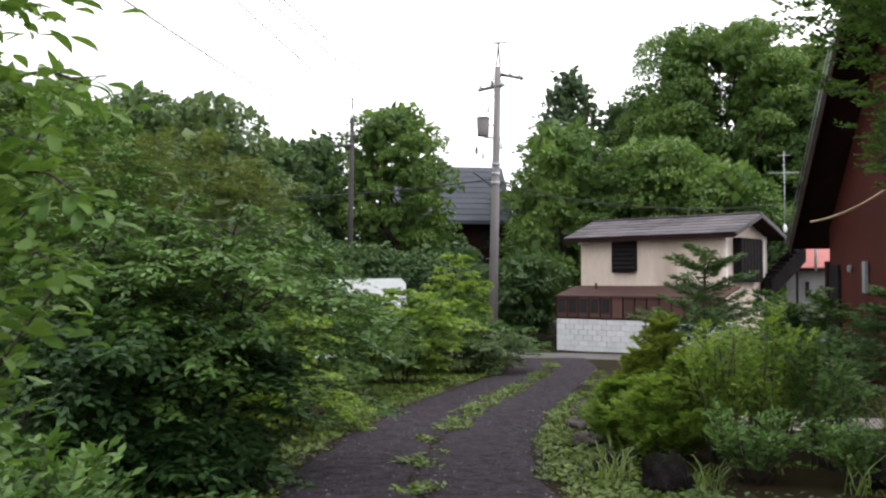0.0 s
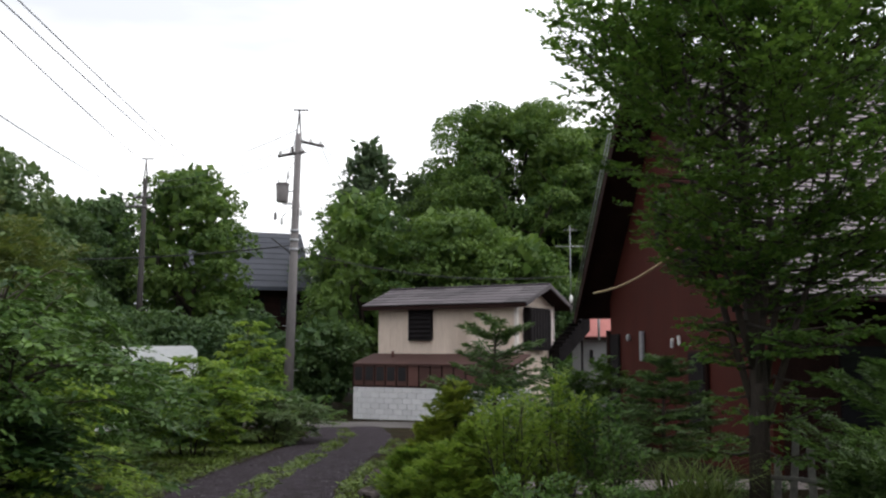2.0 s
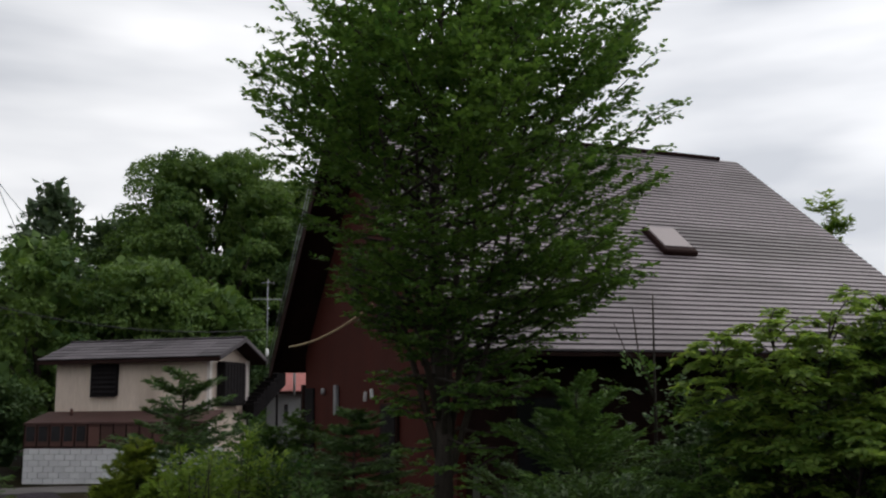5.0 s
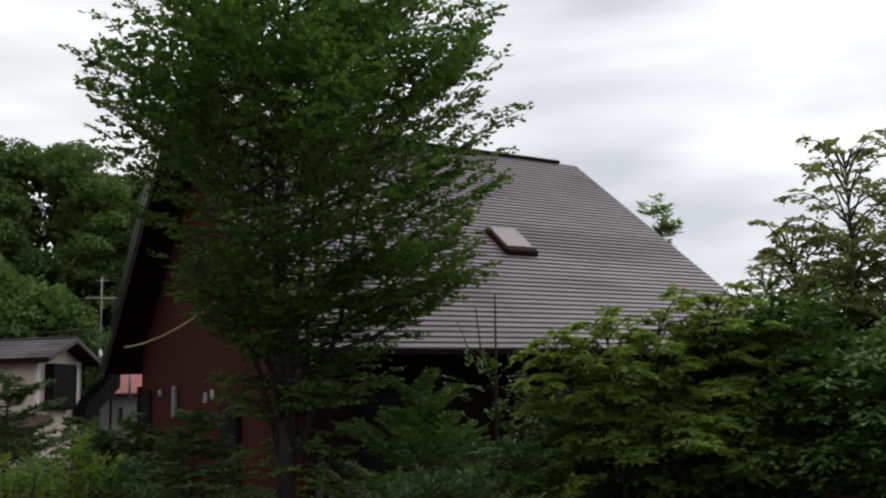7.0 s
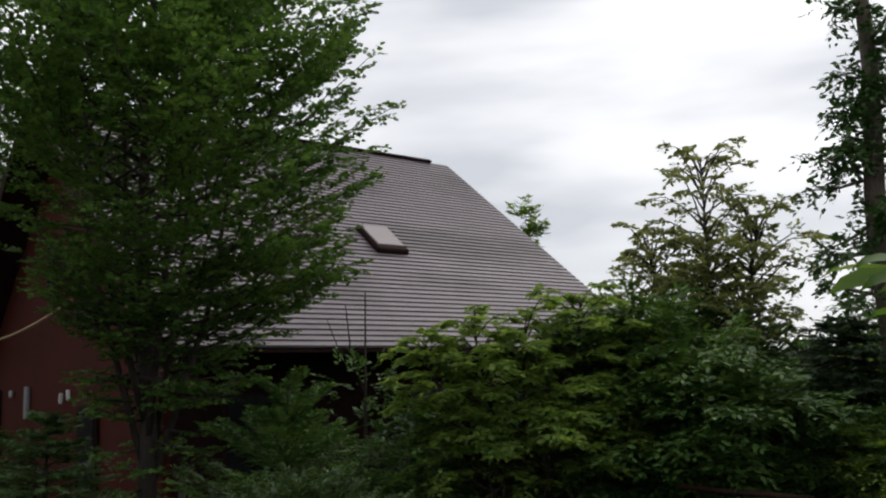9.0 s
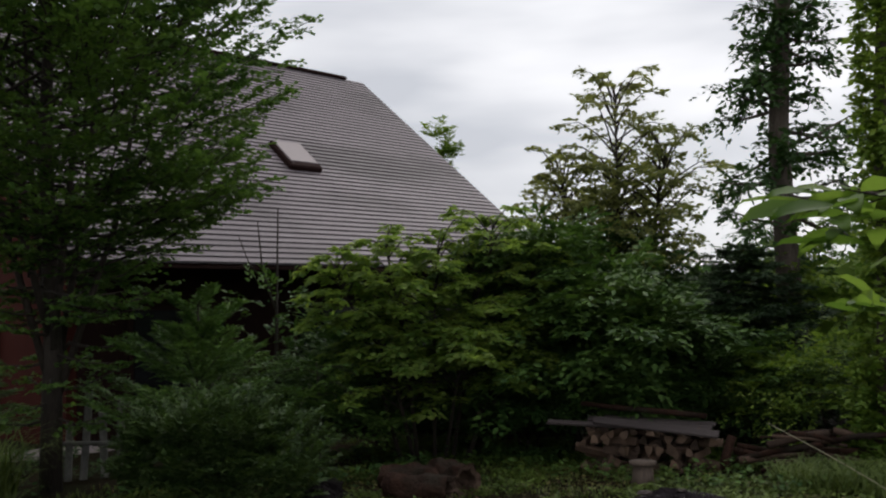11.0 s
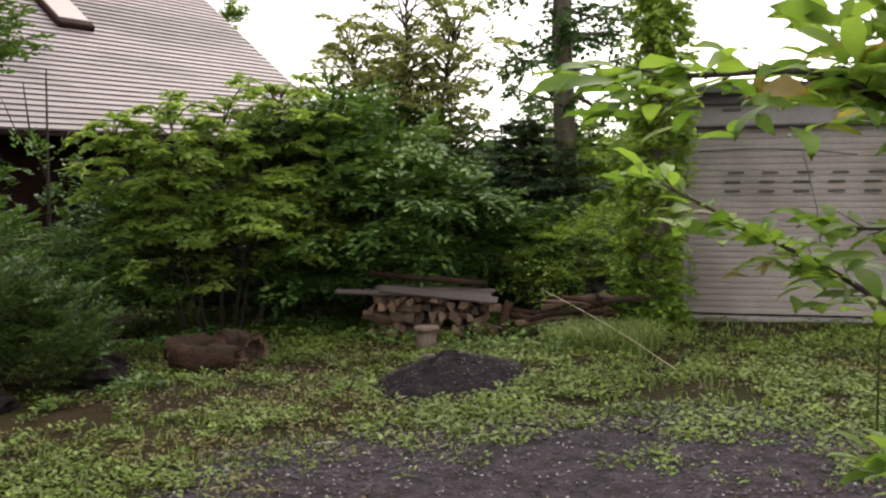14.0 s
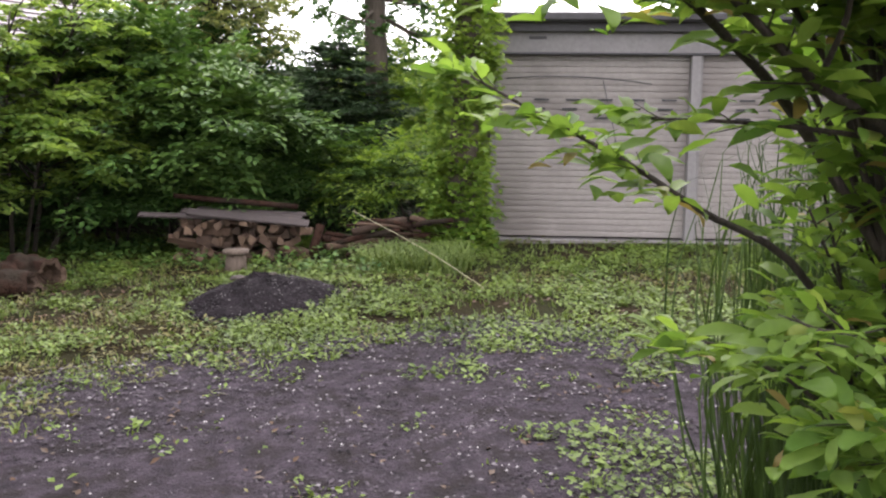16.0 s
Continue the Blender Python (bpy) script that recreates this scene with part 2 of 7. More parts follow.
SHUTTER = surface("beige_grey_shutter_steel", (0.205, 0.184, 0.173), (0.265, 0.240, 0.225), 0.8, 18, 0.55, 0.1, pieces=0.06, dirt=(0.165, 0.145, 0.134), dirt_scale=0.9)
SHED_TRIM = surface("dull_steel_frame", (0.165, 0.155, 0.155), (0.225, 0.213, 0.212), 1, 22, 0.55, 0.1)
SHED_EDGE = surface("dark_roof_edge", (0.035, 0.033, 0.036), (0.065, 0.062, 0.066), 2, 20, 0.6, 0.1)
PLANK = surface("grey_weathered_plank", (0.022, 0.017, 0.0165), (0.066, 0.052, 0.051), 2, 34, 0.9, 0.5, stretch=(1, 1, 4), pieces=0.25)
LOG_BARK = surface("log_bark", (0.011, 0.0055, 0.0042), (0.052, 0.027, 0.019), 4, 34, 0.95, 1.0, dirt=(0.026, 0.020, 0.015), dirt_scale=3, gloss=0.1)
BILLET_END = surface("split_wood_end", (0.030, 0.018, 0.0125), (0.125, 0.080, 0.054), 9, 50, 0.9, 0.6, pieces=0.55)
BROWN_STONE = surface("brown_grey_stone", (0.030, 0.023, 0.021), (0.075, 0.060, 0.055), 8, 50, 0.9, 0.5)
LOG_END = surface("weathered_cut_wood", (0.034, 0.019, 0.0135), (0.105, 0.066, 0.045), 9, 40, 0.9, 0.5, pieces=0.35)
STUMP_WOOD = surface("weathered_stump_wood", (0.065, 0.046, 0.036), (0.155, 0.118, 0.094), 6, 40, 0.9, 0.6, stretch=(1, 1, 0.3))
ROPE = surface("pale_rope", (0.26, 0.245, 0.16), (0.36, 0.335, 0.225), 8, 60, 0.9, 0.3)
YELLOW_CORD = surface("ochre_hose", (0.30, 0.215, 0.12), (0.42, 0.31, 0.18), 4, 40, 0.6, 0.1)
WHITE_PAINT = surface("white_car_paint", (0.72, 0.73, 0.75), (0.80, 0.81, 0.83), 1, 10, 0.3, 0.0)
PINK = surface("pale_pink_step", (0.27, 0.225, 0.22), (0.36, 0.305, 0.30), 1, 30, 0.9, 0.3)
RUBBER = surface("black_rubber", (0.014, 0.014, 0.015), (0.03, 0.03, 0.032), 6, 40, 0.85, 0.5)


# ---- mesh helpers ----
def empty(name, x=0.0, y=0.0, z=0.0, turn=0.0):
    ob = new(name)
    ob.empty_display_size = 0.2
    ob.matrix_basis = pose(x, y, z, 0, 0, turn)
    return ob


def mesh_of(name, verts, faces, material, parent=None, label="", smooth=False):
    me = bpy.data.meshes.new(name)
    me.from_pydata([tuple(v) for v in verts], [], faces)
    me.materials.append(material)
    if smooth:
        me.polygons.foreach_set("use_smooth", [True] * len(me.polygons))
    me.update()
    ob = new(name, me)
    ob.parent = parent
    return tagged(ob, label)


def part(name, bm, material, parent=None, label="", smooth=False):
    me = bpy.data.meshes.new(name)
    bm.to_mesh(me)
    bm.free()
    me.materials.append(material)
    if smooth:
        me.polygons.foreach_set("use_smooth", [True] * len(me.polygons))
    ob = new(name, me)
    ob.parent = parent
    return tagged(ob, label)


def box_bm(sx, sy, sz, m=Matrix(), bevel=0.0, bm=None):
    """A box of that size with its centre at m, its edges bevelled."""
    own = bmesh.new()
    bmesh.ops.create_cube(own, size=1, matrix=Matrix.Diagonal((sx, sy, sz, 1)))
    if bevel:
        bmesh.ops.bevel(own, geom=own.edges[:], offset=bevel, segments=1, affect="EDGES")
    own.transform(m)
    if bm is None:
        return own
    tmp = bpy.data.meshes.new("tmp")
    own.to_mesh(tmp)
    own.free()
    bm.from_mesh(tmp)
    bpy.data.meshes.remove(tmp)
    return bm


def box(name, size, at, material, parent=None, label="", bevel=0.01, turn=(0, 0, 0)):
    return part(name, box_bm(*size, pose(*at, *turn), bevel), material, parent, label)


def tube(points, radii, sides=8, cap=True):
    """Vertices and faces of a round, tapered tube along the points."""
    P = [Vector(p) for p in points]
    if not isinstance(radii, (list, tuple)):
        radii = [radii] * len(P)
    V, F = [], []
    for i, p in enumerate(P):
        d = (P[min(i + 1, len(P) - 1)] - P[max(i - 1, 0)]).normalized()
        ref = Vector((0, 0, 1)) if abs(d.z) < 0.9 else Vector((1, 0, 0))
        s = d.cross(ref).normalized()
        u = s.cross(d)
        for k in range(sides):
            a = 2 * math.pi * k / sides
            V.append(p + (s * math.cos(a) + u * math.sin(a)) * radii[i])
    for i in range(len(P) - 1):
        for k in range(sides):
            a, b = i * sides + k, i * sides + (k + 1) % sides
            F.append((a, b, b + sides, a + sides))
    if cap:
        F.append(tuple(range(sides))[::-1])
        F.append(tuple(range(len(V) - sides, len(V))))
    return V, F


def tubes(name, lines, material, parent=None, label="", sides=8):
    """Several tubes that belong to one stem or frame, as one mesh. lines: (points, radii)."""
    V, F = [], []
    for pts, rad in lines:
        v, f = tube(pts, rad, sides)
        n = len(V)
        V += v
        F += [tuple(i + n for i in q) for q in f]
    return mesh_of(name, V, F, material, parent, label, True)


def sag(a, b, drop, n=14):
    a, b = Vector(a), Vector(b)
    return [a.lerp(b, i / n) - Vector((0, 0, drop * 4 * (i / n) * (1 - i / n))) for i in range(n + 1)]


def spot(bearing, far):
    b = radians(bearing)
    return far * math.sin(b), far * math.cos(b)


# ---- ground ----
SLOPE = 0.026


def ground_z(x, y):
    """The yard is level; the land falls gently to the north."""
    yy = min(max(y, 0.0), 42.0)
    return -SLOPE * (math.sqrt(yy * yy + 1.0) - 1.0) + 0.025 * noise.noise(Vector((x * 0.35, y * 0.35, 0)))


def away(p, line):
    """Distance of a point from a line of points in the plan."""
    best = 1e9
    for (ax, ay), (bx, by) in zip(line, line[1:]):
        dx, dy = bx - ax, by - ay
        k = max(0, min(1, ((p[0] - ax) * dx + (p[1] - ay) * dy) / (dx * dx + dy * dy)))
        best = min(best, math.hypot(p[0] - ax - k * dx, p[1] - ay - k * dy))
    return best


DRIVE = [(3.3, 30.0), (2.9, 25.5), (2.1, 21.5), (1.2, 18.0), (0.4, 14.5), (-0.1, 11.5), (-0.3, 9.0), (0.1, 6.5), (1.0, 4.2), (2.3, 2.4), (3.6, 1.2)]


def smooth_line(line, n=6):
    out = []
    for i in range(len(line) - 1):
        p0, p1, p2, p3 = (Vector(line[max(0, min(len(line) - 1, i + k))]) for k in (-1, 0, 1, 2))
        for j in range(n):
            t = j / n
            out.append(tuple(0.5 * (2 * p1 + (p2 - p0) * t + (2 * p0 - 5 * p1 + 4 * p2 - p3) * t * t + (3 * p1 - p0 - 3 * p2 + p3) * t ** 3)))
    out.append(tuple(line[-1]))
    return out


DRIVE_PLAN = list(DRIVE)
DRIVE = smooth_line(DRIVE)


def axis(lo, hi, near_lo, near_hi, fine, coarse):
    v = list(np.arange(near_lo, near_hi + 1e-6, fine))
    s, p = coarse, near_hi
    while p < hi:
        p += s
        s *= 1.35
        v.append(p)
    s, p = coarse, near_lo
    while p > lo:
        p -= s
        s *= 1.35
        v.insert(0, p)
    return v


def build_ground():
    xs, ys = axis(-1500, 1500, -8, 14, 0.4, 1.0), axis(-1500, 1500, -3, 30, 0.4, 1.0)
    V = [(x, y, ground_z(x, y)) for y in ys for x in xs]
    w = len(xs)
    F = [(j * w + i, j * w + i + 1, (j + 1) * w + i + 1, (j + 1) * w + i) for j in range(len(ys) - 1) for i in range(w - 1)]
    g = mesh_of("ground", V, F, SOIL, smooth=True)
    tagged(g, "mossy soil with leaf litter and low weeds", "ground", kind="structure")


def ribbon(name, line, half, lift, material, label, category, ragged=0.12, offset=0.0, seed=0):
    """A strip that lies on the ground along a line, with ragged edges."""
    V, F = [], []
    cols = 5
    for i, p in enumerate(line):
        a, b = Vector(line[max(i - 1, 0)]), Vector(line[min(i + 1, len(line) - 1)])
        d = (b - a).normalized()
        s = Vector((d.y, -d.x))
        for k in range(cols):
            f = k / (cols - 1) * 2 - 1
            e = half + ragged * noise.noise(Vector((p[0] * 1.7 + seed, p[1] * 1.7, f * 3)))
            q = Vector(p[:2]) + s * (offset + f * e)
            V.append((q.x, q.y, ground_z(q.x, q.y) + lift * (1 - 0.6 * abs(f) ** 3)))
    for i in range(len(line) - 1):
        for k in range(cols - 1):
            a = i * cols + k
            F.append((a, a + 1, a + cols + 1, a + cols))
    return tagged(mesh_of(name, V, F, material, smooth=True), label, category, kind="structure")


def yard_edge(a):
    """Reach of the gravel yard from its middle, at an angle."""
    return 2.55 + 0.55 * noise.noise(Vector((math.cos(a) * 1.6, math.sin(a) * 1.6, 4))) + 0.25 * noise.noise(Vector((math.cos(a) * 5, math.sin(a) * 5, 9)))


YARD = (3.7, 1.1)


def build_yard():
    V, F = [], []
    rings, sides = 9, 72
    V.append((*YARD, ground_z(*YARD) + 0.03))
    for r in range(1, rings + 1):
        for k in range(sides):
            a = 2 * math.pi * k / sides
            q = yard_edge(a) * r / rings
            x, y = YARD[0] + q * math.cos(a) * 1.05, YARD[1] + q * math.sin(a)
            V.append((x, y, ground_z(x, y) + 0.03 - 0.024 * (r / rings) ** 2 + 0.012 * noise.noise(Vector((x * 2, y * 2, 1)))))
    F += [(0, 1 + k, 1 + (k + 1) % sides) for k in range(sides)]
    for r in range(rings - 1):
        for k in range(sides):
            a, b = 1 + r * sides + k, 1 + r * sides + (k + 1) % sides
            F.append((a, a + sides, b + sides, b))
    tagged(mesh_of("gravel_yard", V, F, GRAVEL, smooth=True), "dark purple-black volcanic gravel turning place", "gravel", kind="structure")


def in_yard(x, y, grow=0.0):
    dx, dy = (x - YARD[0]) / 1.05, y - YARD[1]
    return math.hypot(dx, dy) < yard_edge(math.atan2(dy, dx)) + grow


build_ground()
build_yard()
ribbon("wheel_track_west", DRIVE, 0.56, 0.035, GRAVEL, "dark gravel wheel track of the driveway", "driveway", offset=-0.62)
ribbon("wheel_track_east", DRIVE, 0.56, 0.031, GRAVEL, "dark gravel wheel track of the driveway", "driveway", offset=0.56, seed=5)
ribbon("lane", [(-60, 44), (-30, 38.5), (-10, 34.0), (0, 32.8), (4, 31.8), (8.5, 29.2), (14, 28.2), (30, 33), (60, 55)], 1.7, 0.03, ASPHALT, "worn grey asphalt lane", "road", 0.1)


# ---- the brown house with the big steep roof ----
def brown_house():
    """Local x runs along the ridge from the west gable, y from the north to the south, z up."""
    ridge_z, half, run, eave_z = 7.65, 6.5, 10.75, 2.40
    north, north_z = 5.45, 2.55
    house = empty("brown_house", 7.92, 18.09, 0, -7.4)
    tagged(house, "dark red-brown timber house with a steep lilac-grey metal roof", "house")
    base = -0.55
    wall_half, x0, x1 = 4.75, 0.72, run - 0.3
    fall = (ridge_z - eave_z) / half
    sides = {-1: (half, eave_z), 1: (north, north_z)}
    top = lambda y: ridge_z - 0.30 - abs(y) * ((ridge_z - north_z) / north if y > 0 else fall)
    # gable wall with a doorway and two openings, built from boards of its own thickness
    th = 0.16
    prof = [(-wall_half, base), (wall_half, base), (wall_half, top(wall_half)), (0, top(0)), (-wall_half, top(-wall_half))]
    for name, xa in (("gable_wall", x0), ("gable_wall", x1 - th)):
        V = [(xa, y, z) for y, z in prof] + [(xa + th, y, z) for y, z in prof]
        F = [(0, 1, 2, 3, 4), (9, 8, 7, 6, 5)] + [(i, i + 5, (i + 1) % 5 + 5, (i + 1) % 5) for i in range(5)]
        mesh_of(name, V, F, BROWN_WALL, house)
    # the south wall is coloured darker to stand for the deep eave shade
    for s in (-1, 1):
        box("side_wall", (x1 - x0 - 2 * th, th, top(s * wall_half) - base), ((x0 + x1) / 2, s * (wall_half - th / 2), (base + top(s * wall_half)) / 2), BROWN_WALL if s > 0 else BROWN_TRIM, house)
    # roof slabs
    for s in (-1, 1):
        hf, ez = sides[s]
        V = [(0, 0, ridge_z - 0.03), (run, 0, ridge_z - 0.03), (run, s * hf, ez - 0.03), (0, s * hf, ez - 0.03)]
        V += [(x, y, z - (0.14 if abs(y) < 1 else 0.05)) for x, y, z in V]
        F = [(0, 1, 2, 3), (7, 6, 5, 4), (0, 4, 5, 1), (1, 5, 6, 2), (2, 6, 7, 3), (3, 7, 4, 0)]
        mesh_of("roof", V, F, BROWN_TRIM, house, "dark brown roof boarding")
    # lapped metal courses on the south slope, each one proud of the next
    n = 55
    tilt = math.atan2(ridge_z - eave_z, half)
    for s in (-1,):
        for k in range(n):
            f0, f1 = k / n, (k + 1) / n
            y0, z0 = -half * f0, ridge_z + 0.005 - (ridge_z - eave_z) * f0
            y1, z1 = -half * f1, ridge_z + 0.005 - (ridge_z - eave_z) * f1
            up = Vector((0, -math.sin(tilt), math.cos(tilt)))
            out = 0.03
            a, b = Vector((0.03, y0, z0)) + up * 0.006, Vector((0.03, y1, z1)) + up * out
            low = Vector((0.03, y1 + 0.012, z1)) + up * 0.0
            lip = b - Vector((0, 0.0, 0.034)) + up * 0.0
            L = Vector((run - 0.06, 0, 0))
            V = [a, b, lip, low, a + L, b + L, lip + L, low + L]
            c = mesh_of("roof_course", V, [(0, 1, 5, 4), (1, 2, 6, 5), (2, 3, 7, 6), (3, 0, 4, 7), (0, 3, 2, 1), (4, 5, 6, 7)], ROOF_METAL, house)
            # lip and underside get a darker metal: the lap's shade put into colour
            c.data.materials.append(ROOF_LAP_SHADE)
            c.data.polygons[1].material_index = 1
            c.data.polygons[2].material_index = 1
    box("ridge_cap", (run - 0.6, 0.24, 0.09), (run / 2 - 0.3, 0, ridge_z + 0.025), BROWN_TRIM, house, "dark ridge cap", 0.03)
    # barge boards and two thin rods along the north rake
    for s in (-1, 1):
        hf, ez = sides[s]
        box("barge_board", (0.05, math.hypot(hf, ridge_z - ez), 0.26), (-0.03, s * hf / 2, (ridge_z + ez) / 2 - 0.13), BROWN_TRIM, house, turn=(-s * math.degrees(math.atan2(ridge_z - ez, hf)), 0, 0))
    for k in range(2):
        tubes("rake_rail", [([(-0.08 - 0.06 * k, 0.3, ridge_z - 0.2), (-0.08 - 0.06 * k, north, north_z + 0.05)], 0.014)], STEEL, house, "thin pale rail along the roof edge", 6)
    # windows below the south eave
    for x, w in ((2.6, 1.8), (5.8, 1.8), (8.6, 1.2)):
        win = box("window", (w, 0.06, 1.5), (x, -wall_half - 0.03, 1.05), BROWN_TRIM, house, "dark window under the eave")
        box("pane", (w - 0.16, 0.03, 1.34), (x, -wall_half - 0.075, 1.05), GLASS_DARK, win, bevel=0)
    # openings of the west gable
    for y, z, w, h in ((0.35, 4.35, 0.55, 1.15), (-1.55, 3.55, 0.95, 1.0), (-1.7, 0.9, 0.9, 1.5)):
        win = box("window", (0.06, w, h), (x0 - 0.05, y, z), BROWN_TRIM, house, "dark closed gable window")
        box("pane", (0.03, w - 0.1, h - 0.1), (x0 - 0.09, y, z), BLACK_WOOD, win, bevel=0)
    door = box("door", (0.06, 0.75, 2.5), (x0 - 0.04, 4.2, 0.8), BLACK_WOOD, house, "dark narrow door")
    box("door_handle", (0.05, 0.04, 0.14), (x0 - 0.09, 3.85, 0.55), STEEL, door)
    box("corner_post", (0.14, 0.14, 2.7), (x0 - 0.02, wall_half + 0.06, 0.8), BROWN_TRIM, house)
    box("meter_box", (0.08, 0.17, 0.66), (x0 - 0.06, 1.85, 1.75), STEEL, house, "small grey wall box")
    box("wall_lamp", (0.10, 0.10, 0.16), (x0 - 0.07, 2.9, 1.95), STEEL, house, "small pale wall lamp", 0.03)
    for k in range(2):
        box("hook", (0.07, 0.035, 0.2), (x0 - 0.06, -0.25 - 0.42 * k, 1.85 - 0.05 * (1 - k)), PORCELAIN, house, "small white fitting", 0.012, (12 - 24 * k, 0, 0))
    tubes("hose", [(sag((0.1, north - 1.5, north_z + 0.50), (x0 - 0.1, -0.9, 3.62), 0.16), 0.026)], YELLOW_CORD, house, "slack ochre hose hung along the gable", 6)
    # skylight, set in the courses
    f = 0.568
    c = Vector((5.78, -half * f, ridge_z - (ridge_z - eave_z) * f))
    m = Matrix.Translation(c) @ Matrix.Rotation(tilt, 4, "X")
    sky = part("skylight", box_bm(0.78, 0.95, 0.26, m, 0.03), BROWN_TRIM, house, "raised roof window with a dark frame")
    # the pane's pale base colour stands in for reflected sky
    part("pane", box_bm(0.66, 0.76, 0.05, m @ Matrix.Translation((0, 0.05, 0.125)), 0.01), SKYLIGHT_SHEEN, sky, "pane with a pale pink-grey sky reflection painted in")
    return house


brown_house()


# ---- the cream cottage on a white block plinth ----
def cottage():
    """Local x runs along the long front from the south-east corner, y to the back."""
    turn = math.degrees(math.atan2(0.678, -0.732))
    c = empty("cottage", 9.66, 32.6, 0, turn)
    tagged(c, "small cream cottage with shingle roof, brown terrace and white block plinth", "house")
    # in this frame the back of the house is at negative y
    ln, dp, z0, z1, ridge = 5.9, 3.2, -0.9, 3.34, 4.02
    th = 0.14
    for name, sx, sy, x, y in (("front_wall", ln, th, ln / 2, -th / 2), ("back_wall", ln, th, ln / 2, -dp + th / 2)):
        box(name, (sx, sy, z1 - z0), (x, y, (z0 + z1) / 2), CREAM, c)
    for x in (th / 2, ln - th / 2):
        V = []
        for xx in (x - th / 2 - 0.004, x + th / 2 + 0.004):
            V += [(xx, 0.004, z0), (xx, -dp - 0.004, z0), (xx, -dp - 0.004, z1), (xx, -dp / 2, ridge - 0.12), (xx, 0.004, z1)]
        F = [(4, 3, 2, 1, 0), (5, 6, 7, 8, 9)] + [(i, (i + 1) % 5, (i + 1) % 5 + 5, i + 5) for i in range(5)]
        mesh_of("gable_wall", V, F, CREAM, c)
    for k in range(int(ln / 0.3)):
        box("siding_joint", (0.018, 0.012, z1 - 1.5), (0.25 + k * 0.3, 0.006, (z1 + 1.5) / 2), CREAM, c, bevel=0.003)
    for y in (0.02, -dp - 0.02):
        box("corner_board", (0.12, 0.03, z1 - z0), (-0.01 if y > 0 else -0.01, y, (z0 + z1) / 2), CREAM_LIGHT, c)
    box("corner_board", (0.03, 0.2, z1 - z0 - 0.1), (-0.022, -0.12, (z0 + z1) / 2), CREAM_LIGHT, c)
    box("corner_board", (0.03, 0.2, z1 - z0 - 0.1), (-0.022, -dp + 0.12, (z0 + z1) / 2), CREAM_LIGHT, c)
    over, eave = 0.45, z1 - 0.05
    half = dp / 2 + over
    rise = ridge - eave
    for s in (1, -1):
        y_e = -dp / 2 + s * half
        V = [(-0.62, -dp / 2, ridge), (ln + 0.5, -dp / 2, ridge), (ln + 0.5, y_e, eave), (-0.62, y_e, eave)]
        V += [(x, y, z - 0.13) for x, y, z in V]
        F = [(0, 1, 2, 3), (7, 6, 5, 4), (0, 4, 5, 1), (1, 5, 6, 2), (2, 6, 7, 3), (3, 7, 4, 0)]
        mesh_of("roof", V, F, BROWN_TRIM, c)
        rows = 6
        tilt = math.degrees(math.atan2(rise, half))
        w = math.hypot(half, rise) / rows
        for r in range(rows):
            f = (r + 0.5) / rows
            for j in range(8):
                wx = (ln + 1.12) / 8
                box("shingle", (wx - 0.012, w + 0.05, 0.035), (-0.62 + wx * (j + 0.5), -dp / 2 + s * half * f, ridge - rise * f + 0.045), SHINGLE, c, bevel=0.008, turn=(-s * (tilt - 3), 0, 0))
    for s in (1, -1):
        w = math.hypot(half, rise)
        box("barge_board", (0.04, w, 0.16), (-0.645, -dp / 2 + s * half / 2, (ridge + eave) / 2 - 0.02), SHINGLE, c, "grey barge board", turn=(-s * math.degrees(math.atan2(rise, half)), 0, 0))
    box("ridge_cap", (ln + 1.15, 0.2, 0.07), (ln / 2 - 0.06, -dp / 2, ridge + 0.07), SHINGLE, c, bevel=0.02)
    # windows with dark louvred guards
    win = box("window", (1.05, 0.12, 1.1), (3.95, 0.06, 2.6), BLACK_WOOD, c, "dark louvred window", 0.02)
    box("sill", (1.0, 0.06, 0.05), (3.95, 0.14, 2.03), BLACK_WOOD, win)
    for k in range(6):
        box("slat", (0.93, 0.03, 0.1), (3.95, 0.13, 2.18 + k * 0.165), BLACK_WOOD, win, bevel=0.008, turn=(25, 0, 0))
    win = box("window", (0.3, 1.75, 1.55), (-0.16, -dp / 2 + 0.12, 2.42), BLACK_WOOD, c, "dark projecting louvred bay window", 0.03)
    for k in range(7):
        box("slat", (0.03, 0.22, 1.4), (-0.322, -dp / 2 - 0.62 + k * 0.25, 2.42), BLACK_WOOD, win, bevel=0.008)
    # terrace: sloping roof, brown panels, white block plinth
    t0, t1, out = -0.6, ln + 0.25, 1.25
    V = [(t0, 0, 1.52), (t1, 0, 1.52), (t1, out + 0.08, 1.16), (t0, out + 0.08, 1.16)]
    V += [(x, y, z - 0.07) for x, y, z in V]
    mesh_of("terrace_roof", V, [(3, 2, 1, 0), (4, 5, 6, 7), (1, 5, 4, 0), (2, 6, 5, 1), (3, 7, 6, 2), (0, 4, 7, 3)], RUST_BROWN, c, "brown sheet-metal lean-to roof")
    n = 14
    wx = (t1 - t0) / n
    for k in range(n):
        p = box("panel", (wx - 0.05, 0.05, 0.78), (t0 + wx * (k + 0.5), out, 0.72), RUST_BROWN, c, bevel=0.01)
        if k > 8:
            box("pane", (wx - 0.16, 0.02, 0.5), (t0 + wx * (k + 0.5), out + 0.03, 0.78), GLASS_DARK, p, bevel=0)
    for k in range(n + 1):
        box("mullion", (0.05, 0.08, 0.82), (t0 + wx * k, out, 0.72), BROWN_TRIM, c)
